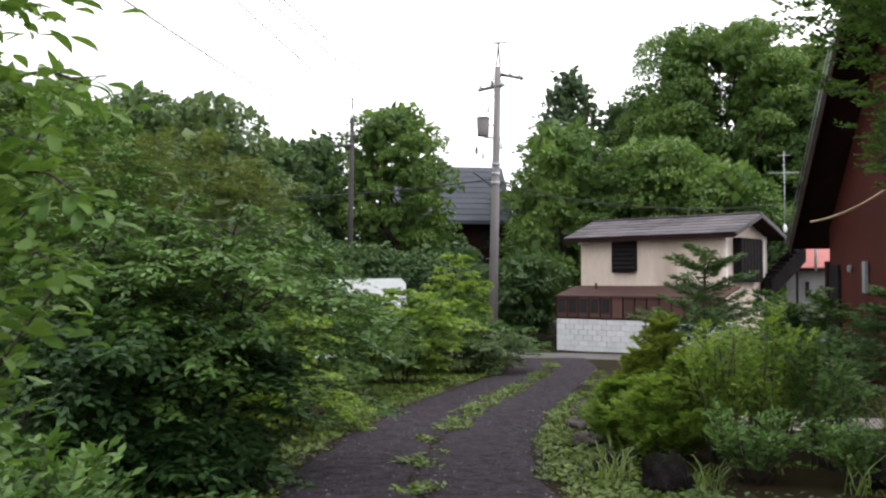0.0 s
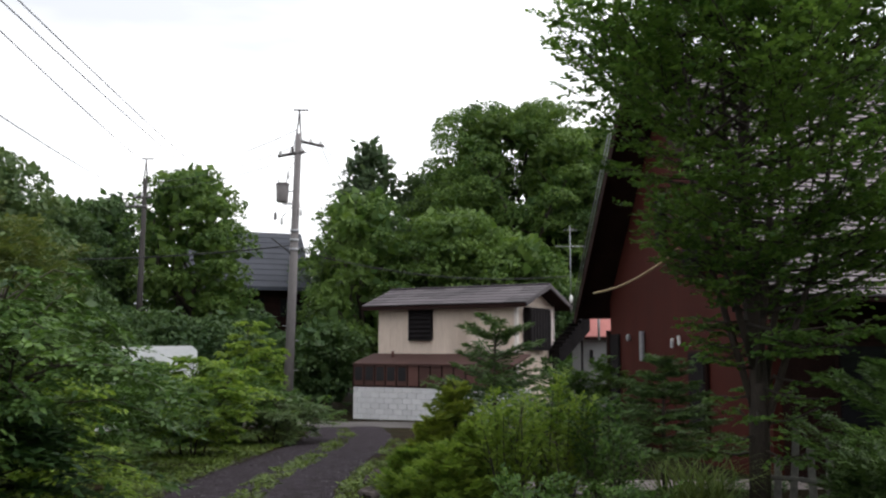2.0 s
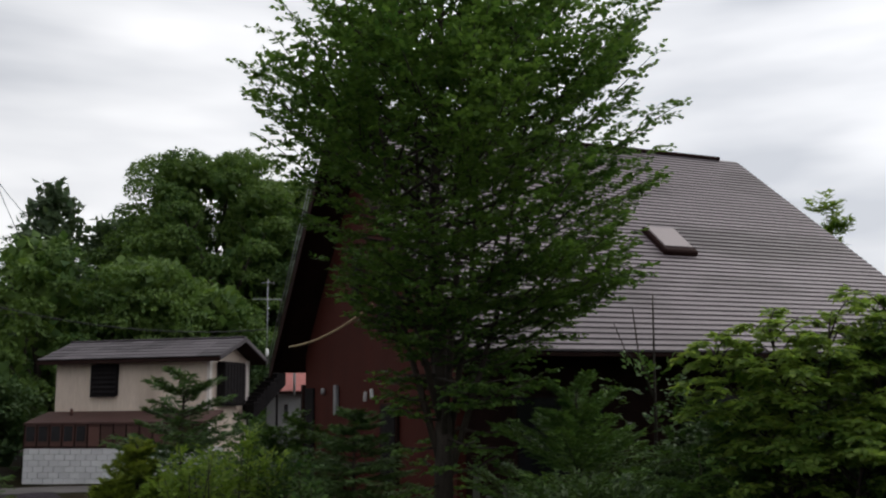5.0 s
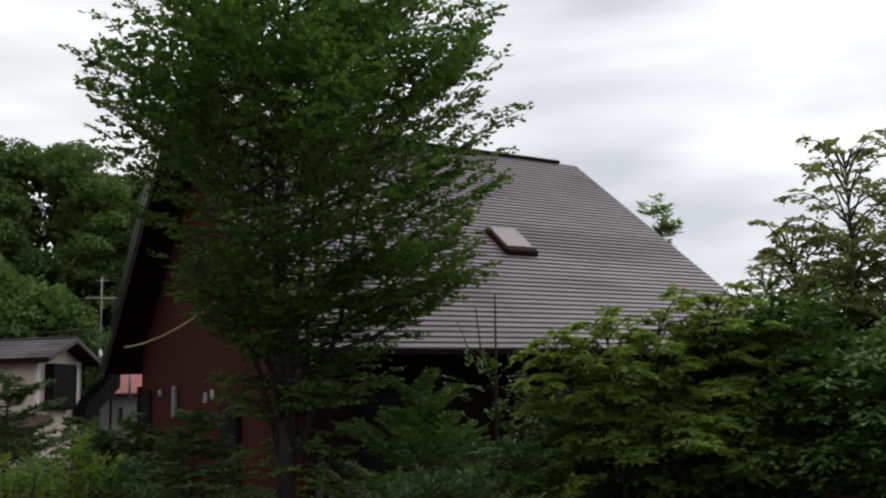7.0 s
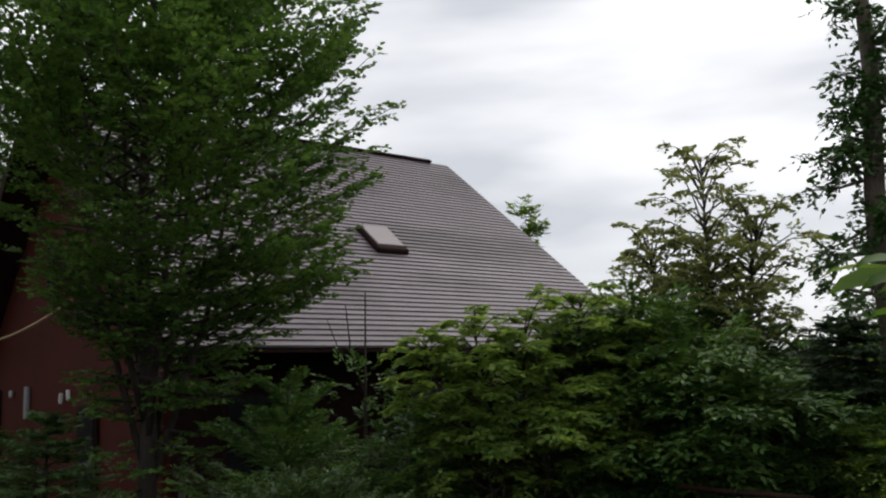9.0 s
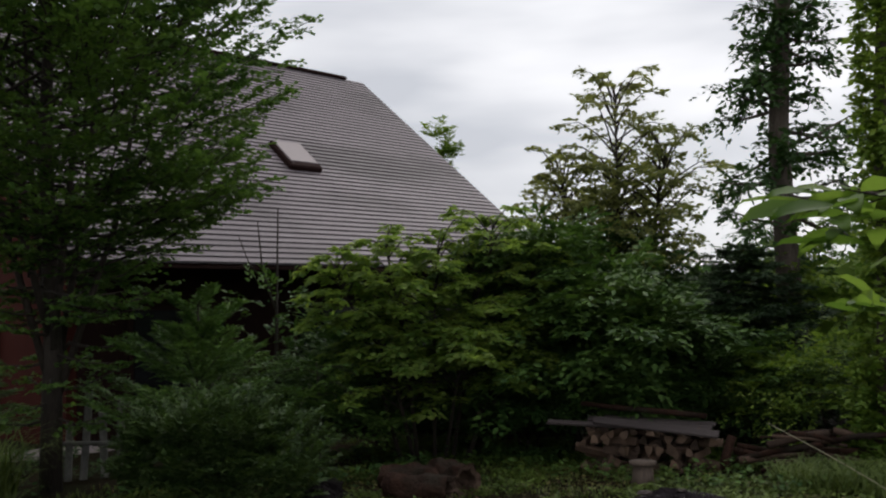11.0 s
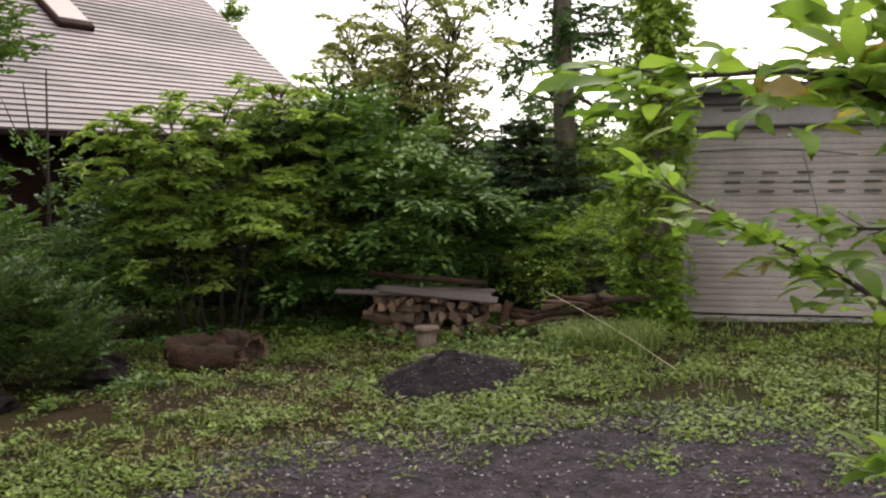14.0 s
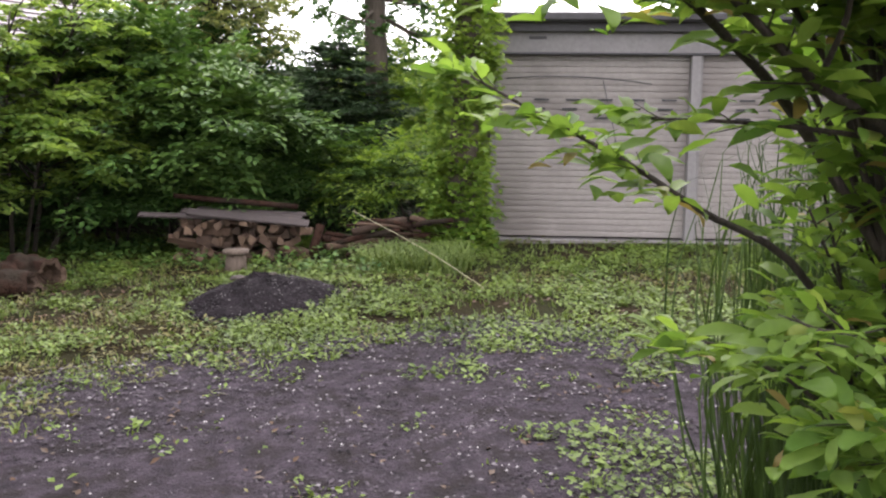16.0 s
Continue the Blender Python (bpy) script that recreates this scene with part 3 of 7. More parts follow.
    box("rail", (t1 - t0, 0.1, 0.07), ((t0 + t1) / 2, out, 0.33), BROWN_TRIM, c)
    box("end_panel", (0.06, out, 0.82), (t1 - 0.02, out / 2, 0.72), RUST_BROWN, c)
    box("plinth", (t1 - t0 - 0.02, out - 0.02, 1.2), ((t0 + t1) / 2, out / 2 - 0.02, -0.3), MORTAR, c)
    rows, bw = 6, 0.4
    for r in range(rows):
        x = t1
        shift = 0.2 if r % 2 else 0.0
        cuts = [t1] + [t1 - shift - bw * (i + (0 if shift else 1)) for i in range(17)] + [t0]
        for a, b in zip(cuts, cuts[1:]):
            b = max(b, t0)
            if a - b > 0.05:
                box("block", (a - b - 0.014, 0.05, 0.186), ((a + b) / 2, out + 0.005, -0.8 + r * 0.2), WHITE_BLOCK, c, bevel=0.008)
    for r in range(rows):
        for k in range(3):
            box("block", (0.05, 0.395, 0.186), (t1 + 0.005, 0.21 + 0.41 * k, -0.8 + r * 0.2), WHITE_BLOCK, c, bevel=0.008)
    tubes("chimney_pipe", [([(4.9, 0.5, 1.4), (4.9, 0.5, 1.62)], 0.05)], RUST_BROWN, c)


cottage()
# ---- utility poles and wires ----
def utility_pole(x, y, top, lean, big):
    z0 = ground_z(x, y)
    p = empty("utility_pole", x, y, z0)
    tagged(p, "grey concrete utility pole with crossarms" + (" and a drum transformer" if big else ""), "utility pole")
    h = top - z0
    axis_at = lambda z: Vector((lean * z, 0, z))
    tubes("shaft", [([axis_at(-0.1), axis_at(h * 0.5), axis_at(h - 0.95)], [0.19, 0.155, 0.12] if big else [0.17, 0.135, 0.10])], CONCRETE if big else POLE_DARK, p, sides=14)
    a = axis_at(h - 0.95)
    tubes("top_bracket", [([a + Vector((-0.1, 0, -0.2)), a + Vector((-0.02, 0, 0.45)), a + Vector((0.02, 0, 0.95))], 0.03),
                          ([a + Vector((0.1, 0, -0.2)), a + Vector((0.05, 0, 0.45)), a + Vector((0.02, 0, 0.95))], 0.03),
                          ([a + Vector((-0.2, 0, 0.93)), a + Vector((0.35, 0, 0.95))], 0.03)], IRON, p, sides=6)
    for dz, x0, x1, tilt in ((-0.75, -0.75, 0.25, 0.18), (-0.25, 0.0, 0.95, -0.22)) if big else ((-0.9, -0.5, 0.3, 0.0), (-1.35, -0.85, 0.1, 0.0)):
        c = axis_at(h - 0.95 + dz)
        arm = tubes("crossarm", [([c + Vector((x0, 0.05, tilt * x0)), c + Vector((x1, -0.12, tilt * x1))], 0.062)], IRON, p, sides=6)
        for k in range(3):
            f = 0.1 + 0.4 * k
            q = c + Vector((x0 + (x1 - x0) * f, -0.04, tilt * (x0 + (x1 - x0) * f)))
            tubes("insulator", [([q, q + Vector((0, 0, 0.08)), q + Vector((0, 0, 0.16)), q + Vector((0, 0, 0.2))], [0.035, 0.07, 0.06, 0.03])], PORCELAIN, arm, sides=8)
    if big:
        c = axis_at(h * 0.72) + Vector((-0.52, -0.05, 0))
        t = tubes("transformer", [([c - Vector((0, 0, 0.33)), c - Vector((0, 0, 0.3)), c + Vector((0, 0, 0.30)), c + Vector((0, 0, 0.33))], [0.2, 0.22, 0.24, 0.22])], CONCRETE, p, "grey drum transformer", 16)
        tubes("lid", [([c + Vector((0, 0, 0.33)), c + Vector((0, 0, 0.37)), c + Vector((0, 0, 0.42))], [0.27, 0.27, 0.12])], CONCRETE, t, sides=16)
        for k in (-1, 1):
            q = c + Vector((0.14 * k, 0, 0.4))
            tubes("bushing", [([q, q + Vector((0.02 * k, 0, 0.16))], [0.04, 0.03])], PORCELAIN, t, sides=8)
        tubes("bracket", [([c + Vector((0, 0, -0.36)), axis_at(h * 0.72 - 0.40)], 0.035), ([c + Vector((0.1, 0, 0.1)), axis_at(h * 0.72 + 0.1)], 0.03)], STEEL, p, sides=6)
        for k, (dx, dz) in enumerate(((-0.34, 0.78), (-0.2, 0.86), (0.2, 0.66), (-0.75, 0.645), (-0.5, 0.63))):
            q = axis_at(h * dz) + Vector((dx, -0.08, 0))
            tubes("cutout", [([q - Vector((0, 0, 0.14)), q - Vector((0, 0, 0.1)), q + Vector((0, 0, 0.1)), q + Vector((0, 0, 0.15))], [0.03, 0.06, 0.055, 0.025])], IRON if k % 2 else PORCELAIN, p, "small fuse cutout", 8)
            tubes("lead", [([q + Vector((0, 0, 0.14)), q + Vector((-dx * 0.4, 0.04, 0.4)), axis_at(h * dz + 0.7)], 0.014)], CABLE, p, sides=5)
        for k in range(3):
            z = h * 0.6 - 0.35 * k
            tubes("clamp", [([axis_at(z) + Vector((0, 0, -0.05)), axis_at(z) + Vector((0, 0, 0.05))], 0.175)], STEEL, p, sides=14)
        c = axis_at(h * 0.545)
        tubes("cable_joint", [([c + Vector((-0.85, -0.1, 0.35)), c + Vector((-0.45, -0.1, 0.05)), c + Vector((-0.1, -0.05, -0.25))], 0.03)], CABLE, p, sides=6)
        for k in range(6):
            z = 0.7 + 0.55 * k
            tubes("step_bolt", [([axis_at(z) + Vector((0, 0, 0)), axis_at(z) + Vector(((-1) ** k * 0.32, 0, 0))], 0.012)], STEEL, p, sides=5)
    return p


utility_pole(1.86, 36.0, 10.8, 0.022, True)
utility_pole(-4.55, 46.0, 10.6, 0.012, False)


def wire(a, b, drop, r=0.014):
    w = tubes("overhead_wire", [(sag(a, b, drop), r)], CABLE, sides=5)
    tagged(w, "thin black overhead wire between poles", "wire", "overhead wires")


for k, dz in enumerate((0.0, -0.9, -1.5)):
    wire((2.0 + 0.3 * k, 36.0, 10.0 + dz * 0.5), (-4.4, 46.0, 9.9 + dz * 0.5), 0.35)
# lines that come overhead from a pole to the south-west
for (x0, y0, z0), (x1, y1, z1) in (((-5.45, 19.2, 8.70), (-4.97, 45.7, 10.75)), ((-4.80, 19.4, 8.70), (-3.61, 55.9, 12.5)), ((-4.43, 19.5, 8.70), (-2.73, 55.9, 12.3)), ((-5.55, 19.2, 6.90), (-6.3, 45.5, 9.5))):
    wire((x0 * 2 - x1 * 0.5 - x0 * 0.5, y0 - (y1 - y0) * 0.5, z0 - (z1 - z0) * 0.5), (x1, y1, z1), 0.15, 0.015)
wire((2.9, 35.9, 9.6), (13, 78, 12.5), 0.5)
wire((2.9, 35.9, 9.5), (9.0, 66, 9.2), 0.4)
wire((2.1, 36.0, 5.6), (-16, 48.0, 6.2), 0.5, 0.026)
wire((2.1, 36.0, 5.4), (12.5, 34.5, 4.5), 0.5, 0.018)


def antenna(x, y, z0, z1):
    a = empty("roof_antenna", x, y, z0)
    tagged(a, "thin grey television antenna mast with bare elements", "antenna")
    tubes("mast", [([(0, 0, 0), (0, 0, z1 - z0)], 0.016)], STEEL, a, sides=6)
    h = z1 - z0
    tubes("boom", [([(-0.55, 0, h - 0.75), (0.55, 0.1, h - 0.70)], 0.016)], STEEL, a, sides=5)
    for k in range(7):
        q = -0.5 + k / 6
        tubes("element", [([(q - 0.04, -0.22, h - 0.73), (q + 0.04, 0.28, h - 0.73)], 0.009)], STEEL, a, sides=4)
    tubes("upper_element", [([(-0.25, 0, h - 0.15), (0.25, 0, h - 0.13)], 0.01)], STEEL, a, sides=4)
    tubes("insulator", [([(0, -0.03, 0.32), (0, -0.03, 0.4), (0, -0.03, 0.58), (0, -0.03, 0.62)], [0.02, 0.06, 0.055, 0.02])], PORCELAIN, a, "white bulb-shaped insulator", 10)


antenna(11.6, 32.2, 3.0, 6.1)


# ---- houses farther off ----
def slate_house():
    h = empty("slate_roofed_house", 1.0, 58.0, 0, 8)
    tagged(h, "grey house with a blue-grey slate roof among the trees", "house")
    box("wall", (6.6, 6.0, 8.0), (-0.1, 3.2, 1.9), BROWN_TRIM, h, "dark brown lower wall")
    for s in (-1, 1):
        V = [(-4.2, 3.2, 9.1), (3.3, 3.2, 9.1), (3.3, 3.2 + s * 3.9, 5.4), (-4.2, 3.2 + s * 3.9, 5.4)]
        V += [(x, y, z - 0.22) for x, y, z in V]
        mesh_of("roof", V, [(0, 1, 2, 3), (7, 6, 5, 4), (0, 4, 5, 1), (1, 5, 6, 2), (2, 6, 7, 3), (3, 7, 4, 0)], SLATE, h)
    V = [(3.2, -0.2, 5.3), (3.2, 6.6, 5.3), (3.2, 3.2, 8.8)]
    V += [(x - 0.2, y, z) for x, y, z in V]
    mesh_of("gable", V, [(0, 1, 2), (5, 4, 3), (0, 3, 4, 1), (1, 4, 5, 2), (2, 5, 3, 0)], BROWN_TRIM, h)
    for x in (-2.2, 0.0, 2.0):
        w = box("window", (1.2, 0.1, 1.3), (x, 0.15, 4.2), BROWN_TRIM, h)
        box("pane", (1.0, 0.04, 1.1), (x, 0.09, 4.2), GLASS_DARK, w, bevel=0)
    for k in range(9):
        f = (k + 1) / 10
        box("roof_seam", (7.4, 0.03, 0.03), (-0.45, 3.2 - 3.9 * f, 9.1 - 3.7 * f + 0.01), SLATE, h, bevel=0.005)


def red_roofed_shed():
    h = empty("red_roofed_outbuilding", *spot(21.0, 38.0), -0.9, -21)
    tagged(h, "grey-white outbuilding with a faded red roof", "house")
    box("wall", (3.4, 3.0, 3.05), (0.93, 1.5, 1.52), WHITE_WALL, h)
    V = [(-0.3, -0.3, 3.1), (2.8, -0.3, 3.1), (2.8, 1.6, 4.3), (-0.3, 1.6, 4.3)]
    V += [(x, y, z - 0.12) for x, y, z in V]
    mesh_of("roof", V, [(0, 1, 2, 3), (7, 6, 5, 4), (0, 4, 5, 1), (1, 5, 6, 2), (2, 6, 7, 3), (3, 7, 4, 0)], RED_ROOF, h)
    box("eave_board", (3.1, 0.05, 0.1), (1.25, -0.33, 3.02), BROWN_TRIM, h)
    tubes("vent_pipe", [([(0.28, -0.4, 2.9), (0.28, -0.4, 4.1)], 0.05)], WHITE_WALL, h, "pale vent pipe before the roof")
    w = box("window", (0.14, 0.08, 0.55), (-0.02, -0.03, 2.3), BROWN_TRIM, h)
    box("pane", (0.09, 0.03, 0.45), (-0.02, -0.08, 2.3), GLASS_DARK, w, bevel=0)
    # outside stair of the cottage beside it
    s = empty("outside_stair", *spot(19.1, 36.0), -0.9, 17)
    tagged(s, "dark steel outside stair with a closed side", "stair")
    for k in range(9):
        box("tread", (0.2, 0.9, 0.05), (0.08 + 0.15 * k, 0.45, 2.55 + 0.145 * k), BLACK_WOOD, s)
        box("side_board", (0.24, 0.04, 0.13), (0.08 + 0.15 * k, -0.03, 2.62 + 0.145 * k), BLACK_WOOD, s)
    V = [(0, 0, 2.05), (0.35, 0, 2.3), (1.45, 0, 3.3), (1.45, 0, 3.8), (0, 0, 2.5)]
    V += [(x, 0.9, z) for x, y, z in V]
    mesh_of("carriage", V, [(0, 1, 2, 3, 4), (9, 8, 7, 6, 5)] + [(i, i + 5, (i + 1) % 5 + 5, (i + 1) % 5) for i in range(5)], BLACK_WOOD, s, "dark closed side of the stair")
    for x in (0.05, 1.4):
        box("post", (0.07, 0.07, 3.3 if x > 1 else 2.1), (x, 0.45, 1.65 if x > 1 else 1.05), BLACK_WOOD, s)


slate_house()
red_roofed_shed()


def white_van():
    v = empty("white_van", -2.75, 26.0, ground_z(-2.35, 26) - 0.05, 6)
    tagged(v, "white box van parked behind the shrubs", "van")
    V, F = [], []
    prof = [(-2.3, 0.35), (-2.3, 2.3), (-2.24, 2.42), (1.55, 2.46), (1.68, 2.34), (1.78, 1.3), (1.8, 0.35)]
    for y in (-0.78, 0.78):
        V += [(x, y * (0.93 if z > 1.9 else 1), z) for x, z in prof]
    n = len(prof)
    F = [tuple(range(n))[::-1], tuple(range(n, 2 * n))] + [(i, (i + 1) % n, (i + 1) % n + n, i + n) for i in range(n)]
    mesh_of("body", V, F, WHITE_PAINT, v)
    for x in (-1.6, 1.1):
        for y in (-0.74, 0.74):
            w = tubes("wheel", [([(x, y - 0.09, 0.3), (x, y + 0.09, 0.3)], 0.3)], RUBBER, v, sides=16)
            tubes("rim", [([(x, y - 0.1, 0.3), (x, y + 0.1, 0.3)], 0.17)], STEEL, w, sides=12)
    for s in (-1, 1):
        box("side_window", (1.0, 0.02, 0.5), (0.45, s * 0.785, 1.6), GLASS_DARK, v, bevel=0.005)


white_van()


# ---- garage shed with roller shutters ----
def shed():
    s = empty("garage_shed", 11.03, 2.13, -0.04, -81)
    tagged(s, "beige-grey steel garage with slatted roller shutters", "shed")
    # local x runs along the front to the south, y to the back
    w, h, dp = 6.0, 2.2, 4.5
    box("back_wall", (w, 0.08, 2.5), (w / 2, dp, 1.25), SHED_TRIM, s)
    box("side_wall", (0.08, dp - 0.1, 2.5), (0.0, dp / 2 + 0.02, 1.25), SHED_TRIM, s)
    box("side_wall", (0.08, dp - 0.1, 2.5), (w, dp / 2 + 0.02, 1.25), SHED_TRIM, s)
    box("roof", (w + 0.3, dp + 0.45, 0.1), (w / 2, dp / 2 - 0.08, 2.60), SHED_EDGE, s, "dark flat roof", 0.02)
    box("fascia", (w + 0.2, 0.05, 0.12), (w / 2, -0.14, 2.50), SHED_EDGE, s)
    box("header", (w, 0.06, 0.30), (w / 2, -0.04, 2.35), SHED_TRIM, s, "plain steel header panel")
    box("header_lip", (w, 0.04, 0.03), (w / 2, -0.085, 2.20), SHED_EDGE, s)
    for x in (0.6, 3.4):
        box("nameplate", (0.2, 0.01, 0.035), (x, -0.075, 2.38), SHED_EDGE, s, "small dark plate", 0)
    box("sill", (w, 0.3, 0.12), (w / 2, 0.0, 0.0), CONCRETE, s, "low concrete sill")
    posts = (0.0, 2.34, 4.68)
    for x in posts:
        wd = 0.12 if x else 0.05
        box("post", (wd, 0.10, h), (x + 0.12 - wd / 2, -0.04, h / 2 + 0.02), SHED_TRIM, s, bevel=0.012)
        box("guide_rail", (0.018, 0.05, h), (x + 0.13, -0.035, h / 2 + 0.02), SHED_TRIM, s, bevel=0.004)
    n, pitch = 30, 0.0705
    slat = None
    # one curved slat profile, shared by all
    for p, x0 in enumerate(posts[:2]):
        sh = box("roller_shutter", (2.2, 0.012, h - 0.08), (x0 + 1.24, 0.03, h / 2 + 0.06), SHED_TRIM, s, "beige slatted roller shutter, closed", 0)
        for k in range(n):
            z = 0.085 + pitch * k
            if slat is None:
                prof = [(0.0, 0.0), (-0.005, 0.005), (-0.007, 0.034), (-0.005, 0.064), (0.0, 0.0685), (0.012, 0.0685), (0.012, 0.0)]
                V = [(-1.10, y, zz) for y, zz in prof] + [(1.10, y, zz) for y, zz in prof]
                m = len(prof)
                F = [(i, i + m, (i + 1) % m + m, (i + 1) % m) for i in range(m)] + [tuple(range(m))[::-1], tuple(range(m, 2 * m))]
                o = mesh_of("slat", [(a, b, c) for a, b, c in V], [f[::-1] for f in F], SHUTTER, sh)
                slat = o.data
            else:
                o = new("slat", slat)
                o.parent = sh
            o.location = (x0 + 1.24, 0.01, z)
        for r in range(3):
            for k in range(5):
                box("vent_slot", (0.17, 0.012, 0.022), (x0 + 0.62 + 0.365 * k + (0.04 if r == 2 else 0.0), -0.010, 1.475 + 0.104 * r), CABLE, sh, "dark vent slot", 0)
    cord = tubes("pale_cord", [(sag((0.25, -0.12, 1.92), (1.9, -0.12, 1.86), -0.05), 0.007), ([(1.35, -0.12, 1.9), (1.5, -0.13, 1.3), (1.55, -0.13, 0.9)], 0.005)], CABLE, s, "thin loose cord across the shutter", 5)


shed()


# ---- wood, logs, heap and small things in the yard ----
def split_log_mesh(rng, length, r):
    """A split billet: a wedge of a round log with rough faces."""
    n = rng.choice((3, 4, 5))
    ring = []
    for k in range(n + 1):
        a = -0.6 + 1.9 * k / n * rng.uniform(0.8, 1.1)
        ring.append((math.cos(a) * r, math.sin(a) * r))
    ring.append((rng.uniform(-0.35, -0.1) * r, rng.uniform(-0.3, 0.1) * r))
    m = len(ring)
    V = [(-length / 2, a, b) for a, b in ring] + [(length / 2, a * rng.uniform(0.9, 1.05), b) for a, b in ring]
    F = [(i, (i + 1) % m, (i + 1) % m + m, i + m) for i in range(m)] + [tuple(range(m))[::-1], tuple(range(m, 2 * m))]
    me = bpy.data.meshes.new("billet")
    me.from_pydata(V, [], F)
    me.materials.append(LOG_END)
    me.materials.append(BILLET_END)
    for q in me.polygons:
        if len(q.vertices) != 4 or m == 4:
            q.material_index = 1 if abs(q.normal.x) > 0.8 else 0
    return me


def wood_pile():
    rng = random.Random(5)
    a, b = Vector((9.12, 5.05)), Vector((9.52, 3.85))
    along = (b - a).normalized()
    ang = math.degrees(math.atan2(along.y, along.x))
    z0 = ground_z(9.3, 4.4) - 0.06
    p = empty("wood_pile", a.x, a.y, z0, ang)
    tagged(p, "low stack of split firewood under weathered planks", "wood pile")
    kinds = [split_log_mesh(rng, 0.36, rng.uniform(0.05, 0.09)) for _ in range(12)]
    ln = (b - a).length
    for row in range(5):
        for k in range(15):
            o = new("billet", rng.choice(kinds))
            o.parent = p
            turned = rng.random() < 0.16
            o.matrix_basis = pose(0.05 + k * ln / 15 + rng.uniform(-0.04, 0.04), rng.uniform(-0.10, 0.10), 0.05 + row * (0.106 - 0.0012 * k) + rng.uniform(-0.02, 0.02),
                                  0, rng.uniform(-14, 14), (0 if turned else 90) + rng.uniform(-24, 24)) @ Matrix.Rotation(rng.uniform(0, 6.28), 4, "X")
    for (x0, y0, h0), (x1, y1, h1), wd, roll in (((-0.37, -0.22, 0.575), (0.75, -0.18, 0.53), 0.10, 14), ((0.12, -0.20, 0.60), (1.38, -0.24, 0.475), 0.13, 22),
                                                ((0.02, 0.02, 0.585), (1.30, 0.00, 0.505), 0.15, 10), ((0.15, 0.22, 0.585), (1.33, 0.20, 0.525), 0.13, 6)):
        q0, q1 = Vector((x0, y0, h0)), Vector((x1, y1, h1))
        d = q1 - q0
        o = box("plank", (d.length, wd, 0.026), (0, 0, 0), PLANK, None, "", 0.006)
        o.matrix_basis = pose(a.x, a.y, z0, 0, 0, ang) @ Matrix.Translation((q0 + q1) / 2) @ d.to_track_quat("X", "Z").to_matrix().to_4x4() @ Matrix.Rotation(radians(roll), 4, "X")
        tagged(o, "grey weathered plank lying on the wood pile", "plank", "planks on the wood pile")
    r = tubes("cut_branch", [([(-0.08, 0.16, 0.735), (0.35, 0.18, 0.685), (0.8, 0.2, 0.65), (1.24, 0.22, 0.605)], [0.026, 0.031, 0.033, 0.03])], LOG_BARK, sides=9)
    r.matrix_basis = pose(a.x, a.y, z0, 0, 0, ang)
    tagged(r, "brown bark-covered branch lying on the planks", "branch")
    r = tubes("prop", [([(1.45, -0.1, -0.05), (1.42, -0.12, 0.2), (1.5, -0.1, 0.45)], [0.06, 0.05, 0.045])], LOG_BARK, sides=8)
    r.matrix_basis = pose(a.x, a.y, z0, 0, 0, ang)
    tagged(r, "short bark-covered prop leaning on the wood pile", "branch")
    # a looser, darker heap of branches that goes on beside it
    q = empty("brushwood_heap", 9.72, 3.25, ground_z(9.72, 3.25), ang)
    tagged(q, "loose heap of dark old branches", "brushwood")
    for k in range(26):
        x, y, z, t = rng.uniform(-0.1, 0.9), rng.uniform(-0.2, 0.3), rng.uniform(0.02, 0.38), rng.uniform(-25, 25)
        d = Vector((math.cos(radians(t)), math.sin(radians(t)), rng.uniform(-0.3, 0.3))) * rng.uniform(0.25, 0.5)
        c = Vector((x, y, z))
        tubes("branch", [([c - d, c + Vector((0, 0, 0.02)), c + d], rng.uniform(0.015, 0.045))], LOG_BARK if k % 3 else LOG_END, q, sides=6)


def big_log(x, y, z, ang, length, r, seed):
    rng = random.Random(seed)
    sides, rings = 26, 16
    V, F = [], []
    for i in range(rings):
        for k in range(sides):
            a = 2 * math.pi * k / sides
            q = r * (1 + 0.34 * noise.noise(Vector((i * 0.2, math.cos(a) * 2, math.sin(a) * 2 + seed))) + 0.2 * noise.noise(Vector((i * 0.3, math.cos(a) * 6, math.sin(a) * 6 + seed)))) * (1.0 if 0 < i < rings - 1 else 0.97)
            V.append((-length / 2 + length * i / (rings - 1), q * math.cos(a), q * math.sin(a)))
    for i in range(rings - 1):
        for k in range(sides):
            a, b = i * sides + k, i * sides + (k + 1) % sides
            F.append((a, a + sides, b + sides, b))
    lg = empty("cut_log", x, y, z, ang)
    tagged(lg, "thick bark-covered log section lying in the grass", "log", "logs in the grass")
    mesh_of("bark", V, F, LOG_BARK, lg, smooth=True)
    for i in (0, rings - 1):
        ring = V[i * sides:(i + 1) * sides]
        s = 1 if i else -1
        W, G = [], []
        for f, deep in ((1.0, -0.004), (0.72, 0.015), (0.6, 0.13)):
            W += [(v[0] - s * (deep + 0.03 * noise.noise(Vector((v[1] * 20, v[2] * 20, seed)))), v[1] * f, v[2] * f) for v in ring]
        W.append((ring[0][0] - s * 0.2, 0, 0))
        for j in range(2):
            for k in range(sides):
                a, b = j * sides + k, j * sides + (k + 1) % sides
                G.append((a, b, b + sides, a + sides))
        G += [(2 * sides + k, 2 * sides + (k + 1) % sides, 3 * sides) for k in range(sides)]
        if s < 0:
            G = [g[::-1] for g in G]
        mesh_of("cut_end", W, G, LOG_END, lg, "weathered hollowed cut end")


